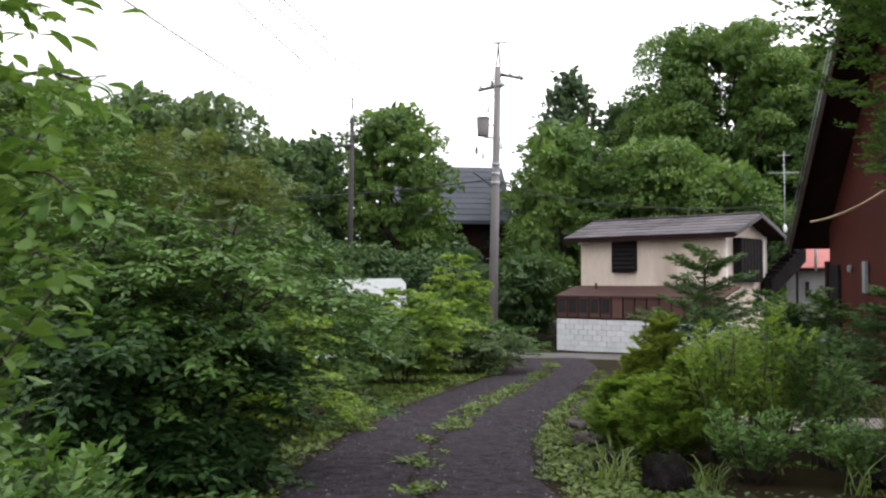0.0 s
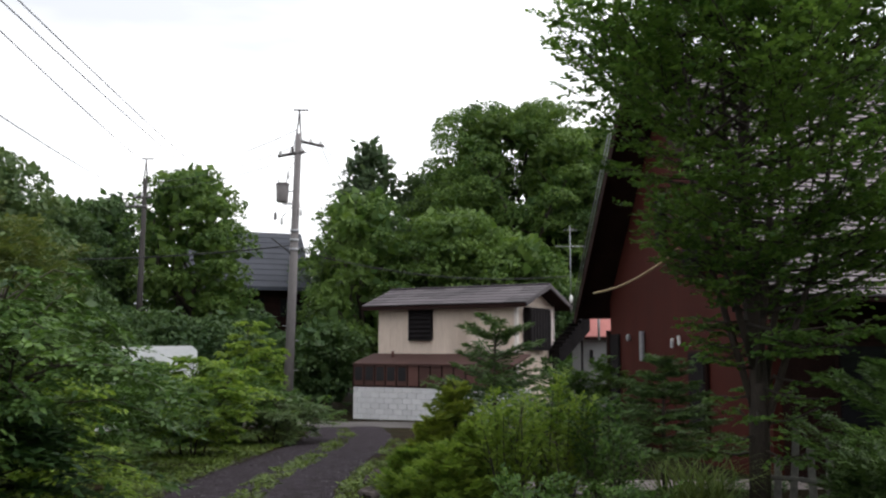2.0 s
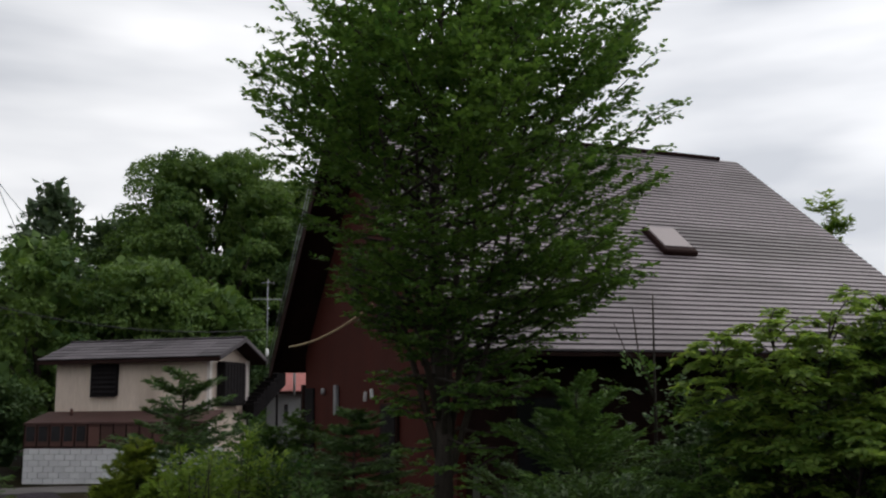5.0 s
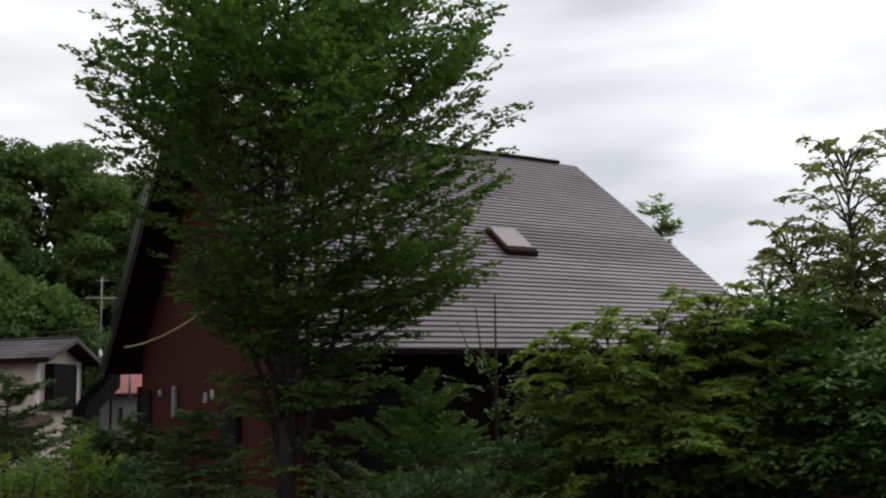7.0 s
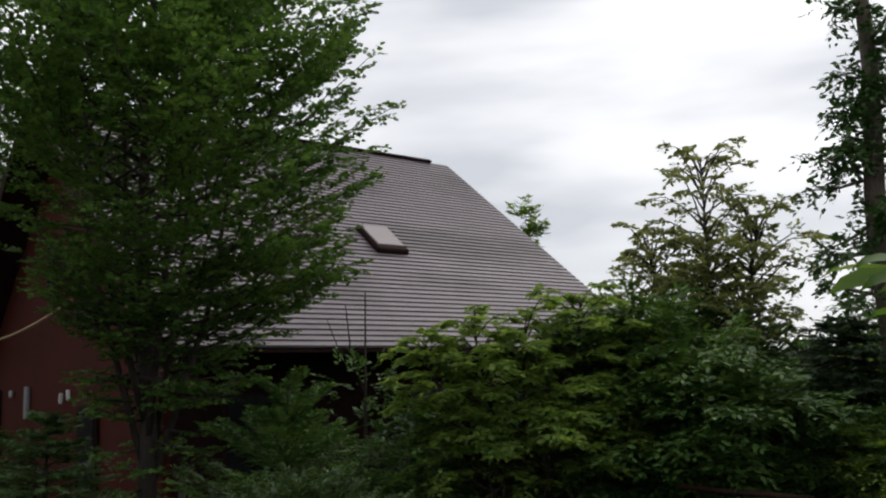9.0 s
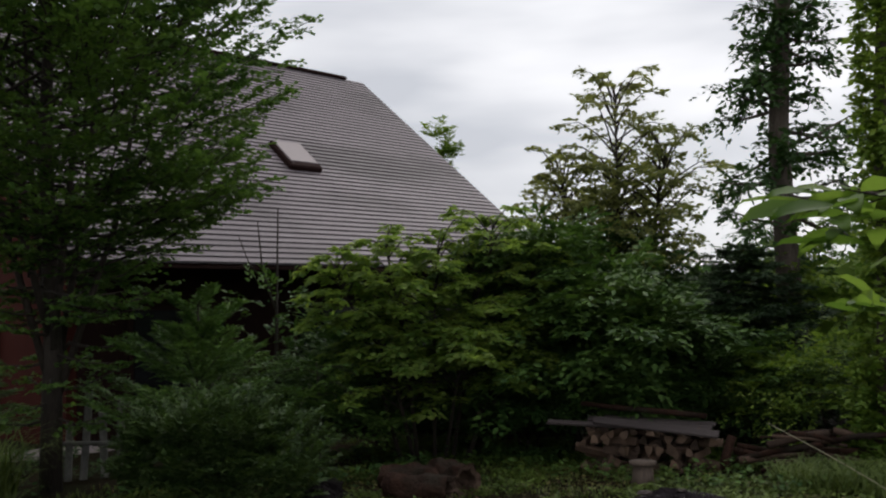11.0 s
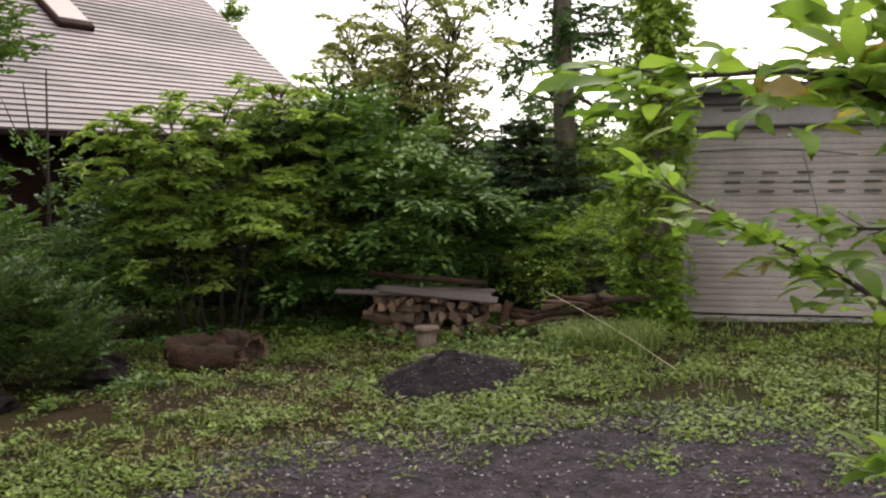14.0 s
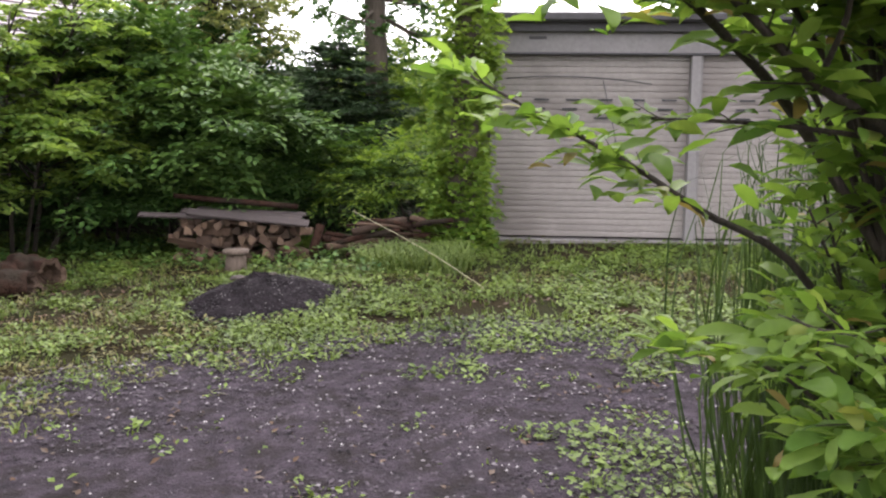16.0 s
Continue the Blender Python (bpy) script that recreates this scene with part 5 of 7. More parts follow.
def far_conifer(bearing, far, top, r, material, seed, label, n=60, leaf=0.19):
    """A conifer far off: drooping tufted boughs all over a ragged cone."""
    rs, rng = np.random.RandomState(seed), random.Random(seed)
    x, y = spot(bearing, far)
    z = ground_z(x, y)
    h = top - z
    t = empty("conifer", x, y, z)
    tagged(t, label, "conifer", "conifers")
    lobes = []
    for k in range(n):
        f = 0.12 + 0.86 * ((k + 0.5) / n) ** 0.8
        w = r * (1 - f) ** 0.6 + 0.05
        a = k * 2.39996 + rng.uniform(-0.4, 0.4)
        s = 0.2 * r * (1.15 - f) * rng.uniform(0.7, 1.25)
        q = max(0.0, w - s * 0.5) * rng.uniform(0.7, 1.08)
        lobes.append((q * math.cos(a), q * math.sin(a), h * f, s * 1.15, s * 1.15, s * 0.55))
    lines = [([(0, 0, -0.1), (0.05, 0, h * 0.5), (0, 0, h)], [0.015 * h + 0.05, 0.009 * h, 0.03])]
    lines += [([(0, 0, l[2] - 0.1), (l[0] * 0.9, l[1] * 0.9, l[2] - 0.15)], [0.04, 0.015]) for l in lobes[::2]]
    tubes("trunk", lines, BARK_DARK, t, sides=5)
    V, T = clump_leaves(rs, np.asarray(lobes), leaf, 0.65, 0.42)
    raw_mesh("needles", V, T, material, t)
    return t


far_conifer(7.7, 58, 14.3, 6.2, LEAF_CONIFER, 31, "tall grey-green conifer at the wood's edge")
far_conifer(6.4, 62, 12.0, 3.4, LEAF_CONIFER, 32, "tall grey-green conifer at the wood's edge")
far_conifer(10.6, 60, 12.8, 4.0, LEAF_CONIFER, 34, "tall grey-green conifer at the wood's edge")
far_conifer(-6.8, 56, 10.4, 2.4, LEAF_NEEDLE, 33, "dark conifer beside a utility pole", 40)
for i, (b, d, top, r) in enumerate(((30, 60, 6, 5), (38, 64, 5, 5), (54, 45, 3.3, 4), (62, 42, 2.7, 4.5), (70, 38, 2.6, 4), (77, 34, 3.0, 3.5))):
    far_tree(b, d, top, r, (LEAF_FAR, LEAF_BRIGHT)[i % 2], 40 + i, 0.3, 9, "distant leafy green tree beyond the houses", 0.36)
woody("tree", "slender tree rising behind the roof", "tree", *spot(52.7, 26), [(0, 0, 6.75, 0.14, 0.14, 0.4), (0.2, -0.1, 6.2, 0.18, 0.18, 0.4), (-0.2, 0.1, 5.9, 0.2, 0.2, 0.4), (0.1, 0, 5.2, 0.35, 0.35, 0.6), (-0.1, 0, 4.0, 0.45, 0.45, 0.8)], 0.07, LEAF_BRIGHT, 260, 6, 0.36, 0.11, 0.6, 0.2, 60, 0.1, 0.8, bark=BARK_DARK, pairs=2)

# ---- shrubs west of the driveway ----
def arching(name, label, x, y, parts, material, seed, leaf=0.085, wide=0.55, n=7, boughs=34, gap=0.14, droop=0.3, low=0.12, rise=0.38, r0=0.022, group="shrubs along the driveway", category="shrub", pairs=1, flat=0.3, wild=0.0):
    """A layered shrub: parts are leaders (dx, dy, height, reach), each with arching boughs that carry flat sprays of leaves."""
    rs, rng = np.random.RandomState(seed), random.Random(seed)
    t = empty(name, x, y, ground_z(x, y))
    tagged(t, label, category, group)
    lines, O, D, R = [], [], [], []
    for dx, dy, h, r in parts:
        foot, top = Vector((dx * 0.3, dy * 0.3, -0.05)), Vector((dx, dy, h * 0.9))
        bend = foot.lerp(top, 0.5) + Vector((rng.uniform(-0.06, 0.06), rng.uniform(-0.06, 0.06), 0.08 * h))
        lines.append(([foot, bend, top], [r0, r0 * 0.7, r0 * 0.25]))
        for k in range(boughs):
            f = low + (0.97 - low) * ((k + rng.random()) / boughs) ** 0.85
            p = foot.lerp(bend, f * 2) if f < 0.5 else bend.lerp(top, f * 2 - 1)
            a = k * 2.39996 + rng.uniform(-0.5, 0.5)
            ln = r * rng.uniform(0.55, 1.12) * (0.75 + 0.35 * math.sin(math.pi * f)) * (1.0 if f < 0.8 else 0.75)
            out = Vector((math.cos(a), math.sin(a), 0))
            up = rise * rng.uniform(0.5, 1.4) * (1.5 if f > 0.8 else 1.0)
            curve = [p + out * (ln * u) + Vector((0, 0, ln * (up * math.sin(1.9 * u) - droop * u ** 2.4))) for u in (0, 0.3, 0.6, 0.85, 1.0)]
            lines.append((curve, [r0 * 0.4, r0 * 0.3, r0 * 0.2, r0 * 0.12, r0 * 0.05]))
            side = Vector((-math.sin(a), math.cos(a), 0))
            m = max(4, int(ln / gap))
            for j in range(m):
                u = 0.22 + 0.78 * (j + 0.5) / m
                e = p + out * (ln * u) + Vector((0, 0, ln * (up * math.sin(1.9 * u) - droop * u ** 2.4)))
                w = out * rng.uniform(0.45, 0.8) + side * ((1 if j % 2 else -1) * rng.uniform(0.5, 0.95)) + Vector((0, 0, rng.uniform(-0.22 - wild, 0.12 + wild)))
                O.append(tuple(e))
                D.append(tuple(w))
                R.append(max(leaf * 1.4, 0.44 * ln * (1.05 - 0.6 * u) * rng.uniform(0.7, 1.2)))
            O.append(tuple(curve[3]))
            D.append(tuple(curve[4] - curve[2]))
            R.append(0.2 * ln)
    tubes("stem", lines, BARK_DARK, t, sides=5)
    O, D, R = fans(rs, np.array(O), np.array(D), np.array(R), pairs, 0.15)
    V, T = spray_leaves(rs, O, D, R, n, leaf, wide, 0.2, 55, flat)
    raw_mesh("crown", V, T, material, t)
    return t


def shrub(bearing, far, lobes, material, seed, label, twigs=1500, leaf=0.07, reach=0.32, n=10, **kw):
    x, y = spot(bearing, far)
    return woody("shrub", label, "shrub", x, y, lobes, kw.pop("r0", 0.03), material, int(twigs * 0.18), max(5, n - 4), reach * 1.25, leaf * 1.1, kw.pop("wide", 0.5), kw.pop("droop", 0.3), seed,
                 kw.pop("shell", 0.5), kw.pop("lift", 0.2), kw.pop("rag", 0.4), bark=BARK_DARK, stems=kw.pop("stems", 3), group=kw.pop("group", "shrubs along the driveway"), fill=kw.pop("fill", 20 if far > 13.5 else 0), **kw)


def twiggy(bearing, far, wide, h, n, material, seed, label, group="shrubs on the bank", leaf=0.072, slim=0.42):
    """An open shrub: many thin upright stems from one foot, set with small sprigs."""
    rs, rng = np.random.RandomState(seed), random.Random(seed)
    x, y = spot(bearing, far)
    t = empty("shrub", x, y, ground_z(x, y))
    tagged(t, label, "shrub", group)
    lines, O, D, R = [], [], [], []
    for k in range(n):
        a, q = rng.uniform(0, 6.28), rng.random() ** 0.5
        tip = Vector((math.cos(a) * wide * q, math.sin(a) * wide * q, h * rng.uniform(0.6, 1.05) * (1 - 0.3 * q)))
        foot = Vector((math.cos(a), math.sin(a), 0)) * rng.uniform(0, 0.16)
        mid = foot.lerp(tip, 0.5) + Vector((rng.uniform(-0.07, 0.07), rng.uniform(-0.07, 0.07), 0.08 * h))
        lines.append(([foot, mid, tip], [0.011, 0.008, 0.003]))
        m = int(tip.length / 0.045)
        for j in range(m):
            f = 0.22 + 0.78 * (j + rng.random()) / m
            p = foot.lerp(mid, f * 2) if f < 0.5 else mid.lerp(tip, f * 2 - 1)
            b = rng.uniform(0, 6.28)
            O.append(tuple(p))
            D.append((math.cos(b) * 0.8, math.sin(b) * 0.8, rng.uniform(0.2, 1.1)))
            R.append(rng.uniform(0.08, 0.24))
    tubes("stem", lines, BARK_DARK, t, sides=5)
    V, T = spray_leaves(rs, np.array(O), np.array(D), np.array(R), 6, leaf, slim, 0.1, 50, 0.4)
    raw_mesh("crown", V, T, material, t)
    return t


arching("shrub", "large spreading maple-like shrub with drooping leaf sprays", *spot(-14.6, 9.6),
        [(-1.05, 0.2, 2.5, 1.1), (-0.35, 0.25, 2.75, 1.25), (0.35, 0.1, 2.7, 1.35), (0.55, -0.25, 2.1, 1.45), (-0.5, -0.4, 2.0, 1.2), (0.1, -0.5, 1.5, 1.1)],
        LEAF_MID, 101, 0.095, 0.5, 7, 26, 0.17, 0.32, 0.3, 0.42, 0.03)
# added filler: the shade under the maple is put into its leaf colour
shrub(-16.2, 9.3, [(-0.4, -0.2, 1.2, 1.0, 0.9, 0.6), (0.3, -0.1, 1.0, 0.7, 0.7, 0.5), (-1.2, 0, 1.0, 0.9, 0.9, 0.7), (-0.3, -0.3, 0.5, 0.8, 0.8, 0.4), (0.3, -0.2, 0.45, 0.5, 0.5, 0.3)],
      LEAF_SHADED, 115, "added broad-leaved shrub, coloured dark as the shade below the maple", 2600, 0.11, 0.34, 8, droop=0.35, low=-0.8, layers=7)
twiggy(-24.6, 5.2, 0.55, 1.15, 28, LEAF_MID, 102, "shrub with narrow upright leaves", "shrubs along the driveway", 0.085, 0.45)
shrub(-7.6, 20.5, [(-0.6, 0, 1.2, 1.0, 0.9, 0.7), (0.5, 0, 1.1, 1.0, 0.9, 0.7), (0, -0.2, 0.6, 1.4, 0.9, 0.6)], LEAF_DARK, 116, "dark green shrub before the parked van", 2200, 0.09, fill=20)
arching("shrub", "light green broad-leaved shrub", *spot(-10.6, 14.6), [(0, 0, 2.0, 0.6), (-0.5, 0.2, 1.9, 0.7), (0.45, 0, 1.5, 0.7)], LEAF_BRIGHT, 103, 0.11, 0.6, 6, 22, 0.16)
shrub(-7.4, 17.5, [(-0.9, 0, 1.3, 1.0, 1.0, 0.7), (0.0, 0, 1.2, 1.0, 1.0, 0.6), (0.8, 0, 1.0, 0.8, 0.9, 0.6), (0, -0.4, 0.6, 1.4, 0.9, 0.6)], LEAF_MID, 104, "dense dark green shrub with fine leaves", 3000, 0.07)
arching("shrub", "yellow-green young maple shrub with layered sprays", *spot(-8.9, 12.6), [(-0.1, 0, 1.0, 0.75), (0.25, -0.1, 0.75, 0.8), (-0.5, 0, 0.8, 0.6)], LEAF_BRIGHT, 105, 0.085, 0.5, 7, 16, 0.15, 0.4, 0.25, 0.3)
arching("shrub", "bright green spreading shrub beside the driveway", *spot(-2.4, 20.5), [(-1.2, 0.1, 1.7, 0.7), (-0.6, 0, 1.95, 0.85), (0.0, 0, 2.15, 0.95), (0.75, 0, 1.75, 1.0), (0.2, -0.5, 1.2, 1.0)], LEAF_BRIGHT, 106, 0.125, 0.55, 6, 24, 0.19)
arching("shrub", "light green maple sapling near the pole", *spot(0.7, 28.0), [(-0.05, 0, 3.5, 0.8), (-0.6, 0, 2.5, 0.95), (0.55, 0, 2.5, 0.9), (0.0, -0.3, 1.6, 1.1)], LEAF_BRIGHT, 107, 0.15, 0.55, 6, 22, 0.22)
arching("shrub", "pale green spreading shrub at the driveway's bend", *spot(1.9, 23.0), [(-0.5, 0, 1.2, 0.9), (0.3, 0, 1.1, 1.0), (0.9, 0.1, 0.8, 0.8)], LEAF_GREY, 118, 0.10, 0.4, 7, 22, 0.17)
shrub(20.3, 21.5, [(-0.5, 0, 1.1, 0.7, 0.7, 0.6), (0.4, 0, 1.2, 0.7, 0.7, 0.6), (0, -0.2, 0.6, 1.2, 0.8, 0.6)], LEAF_MID, 117, "leafy green shrub beside the brown house", 1600, 0.09)
shrub(2.4, 24.2, [(-0.3, 0, 0.7, 0.9, 0.8, 0.6), (0.6, 0, 0.5, 0.8, 0.7, 0.5), (-1.0, 0, 0.6, 0.8, 0.7, 0.6)], LEAF_MID, 108, "low green shrub at the edge of the driveway", 1600, 0.07)
shrub(-0.5, 23.5, [(0, 0, 1.0, 1.1, 0.9, 0.9), (-0.6, 0, 0.6, 0.9, 0.8, 0.6)], LEAF_MID, 109, "low green shrub at the edge of the driveway", 1500, 0.075)
shrub(-13.0, 20, [(0, 0, 1.8, 1.4, 1.2, 1.2), (1.0, 0, 1.5, 1.2, 1.2, 1.0), (-1.2, 0, 2.2, 1.3, 1.2, 1.3)], LEAF_MID, 110, "tall green shrub behind the others", 2600, 0.09)
shrub(-20.0, 18, [(0, 0, 2.4, 1.5, 1.2, 1.4), (1.0, 0, 2.9, 1.3, 1.2, 1.1), (-1.4, 0, 2.4, 1.4, 1.2, 1.3)], LEAF_MID, 111, "tall green shrub behind the others", 2600, 0.1)
shrub(-15.2, 14, [(0, 0, 3.3, 1.0, 1.0, 0.7), (0.6, 0, 2.9, 0.9, 0.9, 0.6), (-0.8, 0, 3.0, 1.0, 0.9, 0.8)], LEAF_TINGED, 112, "shrub with bronze-tinted young leaves", 1500, 0.08)
shrub(-24.0, 12, [(0, 0, 1.8, 1.3, 1.1, 1.3), (0.4, 0, 3.0, 0.9, 0.9, 0.8)], LEAF_MID, 113, "tall green shrub behind the others", 2400, 0.08)

# ---- plants on the bank east of the driveway ----
conifer("spruce", "young spruce with spreading green boughs", *spot(15.4, 12.2), 2.42, 1.3, LEAF_FIR, 201, 9, 7, 0.06, 0.10, 0.05, 0.36, density=14)
for i, (b, d, h, r) in enumerate(((13.0, 11.6, 1.5, 0.55), (11.7, 11.3, 1.1, 0.5), (10.6, 11.0, 0.75, 0.45), (12.6, 10.2, 0.85, 0.5), (14.0, 10.4, 1.05, 0.45))):
    conifer("juniper", "yellow-green juniper with dense upswept sprays", *spot(b, d), h, r, LEAF_YELLOW if i < 2 else LEAF_BRIGHT, 220 + i, 11, 7, 0.05, 0.0, 0.045, 0.75, density=8, group="junipers on the bank")
twiggy(16.3, 10.2, 0.42, 1.75, 22, LEAF_BRIGHT, 204, "open twiggy shrub with small upright leaves", leaf=0.066, slim=0.5)
twiggy(18.9, 10.7, 0.5, 1.75, 22, LEAF_BRIGHT, 211, "open twiggy shrub with small upright leaves", leaf=0.07, slim=0.5)
twiggy(22.0, 10.4, 0.42, 1.5, 16, LEAF_MID, 205, "open twiggy shrub with small upright leaves", leaf=0.07, slim=0.5)
twiggy(18.0, 9.3, 0.5, 0.75, 20, LEAF_MID, 203, "low dark shrub behind the rocks")
twiggy(23.5, 9.4, 0.45, 0.7, 18, LEAF_MID, 213, "low dark shrub behind the rocks")
conifer("yew", "dark low conifer with flat spreading boughs", *spot(25.2, 11.8), 1.9, 1.2, LEAF_FIR, 206, 8, 7, 0.34, 0.12, 0.05, 0.12, density=13)
conifer("yew", "light green young fir with rising flat boughs", 6.82, 8.63, 2.1, 1.25, LEAF_FIR_LIGHT, 207, 6, 7, 0.12, 0.0, 0.05, 0.5, density=24)


# ---- the tall tree before the brown house ----
def katsura(x, y):
    rs, rng = np.random.RandomState(7), random.Random(7)
    z0 = ground_z(x, y)
    t = empty("katsura_tree", x, y, z0)
    tagged(t, "tall dark green tree with upswept boughs and round leaves", "tree")
    h = 9.6
    heights = (0.4, 1.4, 2.2, 2.9, 3.7, 4.4, 5.35, 6.6, 8.0, 9.4, 12)
    east = (0.7, 0.85, 1.25, 1.9, 2.85, 2.95, 2.95, 2.5, 1.5, 0.2, 0.05)
    west = (0.55, 0.65, 0.75, 1.0, 1.3, 1.85, 2.5, 1.45, 0.75, 0.12, 0.05)

    def reach_at(z, out):
        k = 0.5 + 0.5 * (out.x * 0.863 - out.y * 0.506)
        return float(np.interp(z, heights, west)) * (1 - k) + float(np.interp(z, heights, east)) * k

    lines = [([(0, 0, -0.1), (0.02, 0.0, 1.6), (-0.05, 0.05, 4.0), (0.05, 0.0, 6.5), (0.0, 0, h)], [0.13, 0.10, 0.07, 0.045, 0.01])]
    stems = [((0, 0, 0), (0, 0, h))]
    for a, lo, hi, r in ((0.4, 0.9, 6.8, 1.1), (2.6, 1.1, 6.6, 1.0), (4.6, 1.3, 7.2, 0.9), (5.6, 0.8, 6.0, 1.2), (1.6, 1.5, 7.4, 0.7), (3.5, 1.6, 6.2, 1.3)):
        p0, p1 = Vector((0, 0, lo)), Vector((math.cos(a) * r, math.sin(a) * r, hi))
        k = p0.lerp(p1, 0.4) + Vector((math.cos(a), math.sin(a), 0)) * 0.18
        lines.append(([p0, k, p1], [0.045, 0.032, 0.01]))
        stems.append((tuple(p0), tuple(p1)))
    O, D, R = [], [], []

    def bough(p, tip, thick):
        ln = tip.length
        lines.append(([p, p + tip * 0.5 - Vector((0, 0, 0.07 * ln)), p + tip], [thick, thick * 0.6, thick * 0.2]))
        side = Vector((-tip.y, tip.x, 0)).normalized() + Vector((0, 0, 0.1))
        m = max(3, int(ln / 0.18))
        for j in range(m):
            u = 0.2 + 0.8 * (j + 0.5) / m
            e = p + tip * u - Vector((0, 0, 0.28 * ln * u * (1 - u)))
            w = tip.normalized() + side * (1 if j % 2 else -1) * rng.uniform(0.5, 1.0) + Vector((0, 0, rng.uniform(-0.15, 0.25)))
            O.append(tuple(e))
            D.append(tuple(w))
            R.append(0.37 * (1.2 - 0.55 * u) * rng.uniform(0.7, 1.25))

    for s, (a, b) in enumerate(stems):
        a, b = Vector(a), Vector(b)
        n = 82 if s == 0 else 32
        for k in range(n):
            f = 0.07 + 0.93 * ((k + rng.random()) / n) ** 1.15
            p = a.lerp(b, f)
            if s and f < 0.12:
                continue
            an = k * 2.4 + s * 1.1 + rng.uniform(-0.3, 0.3)
            rise = rng.uniform(-0.2, 0.35) if p.z < 2.2 else (rng.uniform(0.0, 0.55) if p.z < 3.6 else rng.uniform(0.35, 0.9))
            out = Vector((math.cos(an), math.sin(an), 0))
            ln = 1.0
            for _ in range(4):
                ln = max(0.35, reach_at(p.z + rise * ln, out) - Vector((p.x, p.y, 0)).dot(out))
            ln *= rng.uniform(0.7, 1.08)
            bough(p, out * ln + Vector((0, 0, rise * ln)), 0.02)
            # long boughs fork into a flat plume
            if ln > 1.3:
                for u, turn in ((0.42, 32), (0.58, -30)):
                    way = Matrix.Rotation(radians(turn + rng.uniform(-8, 8)), 3, "Z") @ out
                    l2 = ln * (1.0 - u) * rng.uniform(0.8, 1.05)
                    bough(p + out * (ln * u) + Vector((0, 0, rise * ln * u - 0.28 * ln * u * (1 - u))), way * l2 + Vector((0, 0, (rise + rng.uniform(-0.1, 0.15)) * l2)), 0.01)
    tubes("trunk", lines, BARK_DARK, t, sides=7)
    O, D, R = fans(rs, np.array(O), np.array(D), np.array(R), 1, 0.1)
    V, T = spray_leaves(rs, O, D, R, 7, 0.069, 0.85, 0.10, 62, 0.45)
    raw_mesh("crown", V, T, LEAF_KATSURA, t)


katsura(*spot(30.4, 11.2))

# ---- plants round the back of the yard ----
for i, (b, d) in enumerate(((47.5, 16.5), (51.0, 15.5), (54.5, 15.0), (58.0, 15.0), (61.5, 15.5))):
    shrub(b, d, [(0, 0, 1.0, 1.1, 1.1, 0.6), (0.1, 0.3, 0.5, 1.2, 1.2, 0.5)], LEAF_DARK, 340 + i, "dark hedge-like shrub beyond the yard", 1100, 0.11, group="shrubs round the yard", low=-0.8)
shrub(39.6, 8.9, [(0, 0, 0.52, 0.60, 0.60, 0.42), (-0.42, 0.25, 0.42, 0.42, 0.42, 0.36), (0.40, -0.25, 0.42, 0.44, 0.44, 0.36), (0.1, -0.3, 0.32, 0.5, 0.5, 0.28), (-0.15, 0.15, 0.72, 0.4, 0.4, 0.2)], LEAF_ROUND, 301, "round bush with fine dark green leaves", 3900, 0.056, 0.17, fill=22, lift=0.6, wide=0.42, droop=0.0, rag=0.6, low=-0.6, group="shrubs round the yard")
arching("shrub", "broad maple-like shrub with bright green drooping sprays", *spot(51.8, 11.4),
        [(-0.7, 0.9, 2.65, 0.7), (-0.3, 0.4, 2.9, 0.8), (0.1, -0.1, 2.85, 0.85), (0.5, -0.65, 3.15, 0.8), (0.85, -1.1, 2.7, 0.8), (0.2, -0.5, 1.8, 0.95), (0.75, -1.0, 1.7, 0.9), (-0.5, 0.4, 1.7, 0.85)],
        LEAF_MAPLE, 302, 0.095, 0.55, 7, 30, 0.14, 0.3, 0.32, 0.42, 0.03, "shrubs round the yard")
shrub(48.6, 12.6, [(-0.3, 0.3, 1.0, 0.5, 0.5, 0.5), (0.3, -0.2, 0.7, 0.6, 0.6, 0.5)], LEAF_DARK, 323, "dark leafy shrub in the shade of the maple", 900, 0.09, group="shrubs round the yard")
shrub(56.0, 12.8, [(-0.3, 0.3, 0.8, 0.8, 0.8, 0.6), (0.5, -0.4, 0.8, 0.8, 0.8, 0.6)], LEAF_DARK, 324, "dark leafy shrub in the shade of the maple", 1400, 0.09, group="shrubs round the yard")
shrub(61.0, 12.0, [(0, 0, 1.7, 0.85, 0.85, 0.6), (-0.2, 0.5, 2.1, 0.6, 0.6, 0.5), (0.2, -0.6, 1.4, 0.85, 0.85, 0.7), (0, 0.2, 1.0, 1.0, 1.0, 0.7)], LEAF_MID, 303, "dense dark green shrub", 4000, 0.11, 0.45, layers=8, group="shrubs round the yard")
arching("tree", "airy small tree with bronze-green leaves", *spot(63.3, 16.5), [(0, 0, 6.2, 1.15), (-0.45, 0.9, 4.6, 1.1), (0.35, -0.75, 4.9, 1.2), (-0.1, 0.1, 3.7, 1.5)],
        LEAF_BRONZE, 304, 0.095, 0.6, 5, 46, 0.17, 0.2, 0.3, 0.6, 0.05, "trees behind the yard", "tree", 1, 0.8, 0.75)
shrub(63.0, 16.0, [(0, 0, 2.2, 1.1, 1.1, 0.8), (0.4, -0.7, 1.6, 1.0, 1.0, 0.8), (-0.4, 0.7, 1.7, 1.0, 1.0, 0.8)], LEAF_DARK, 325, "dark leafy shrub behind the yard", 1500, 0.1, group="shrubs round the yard")
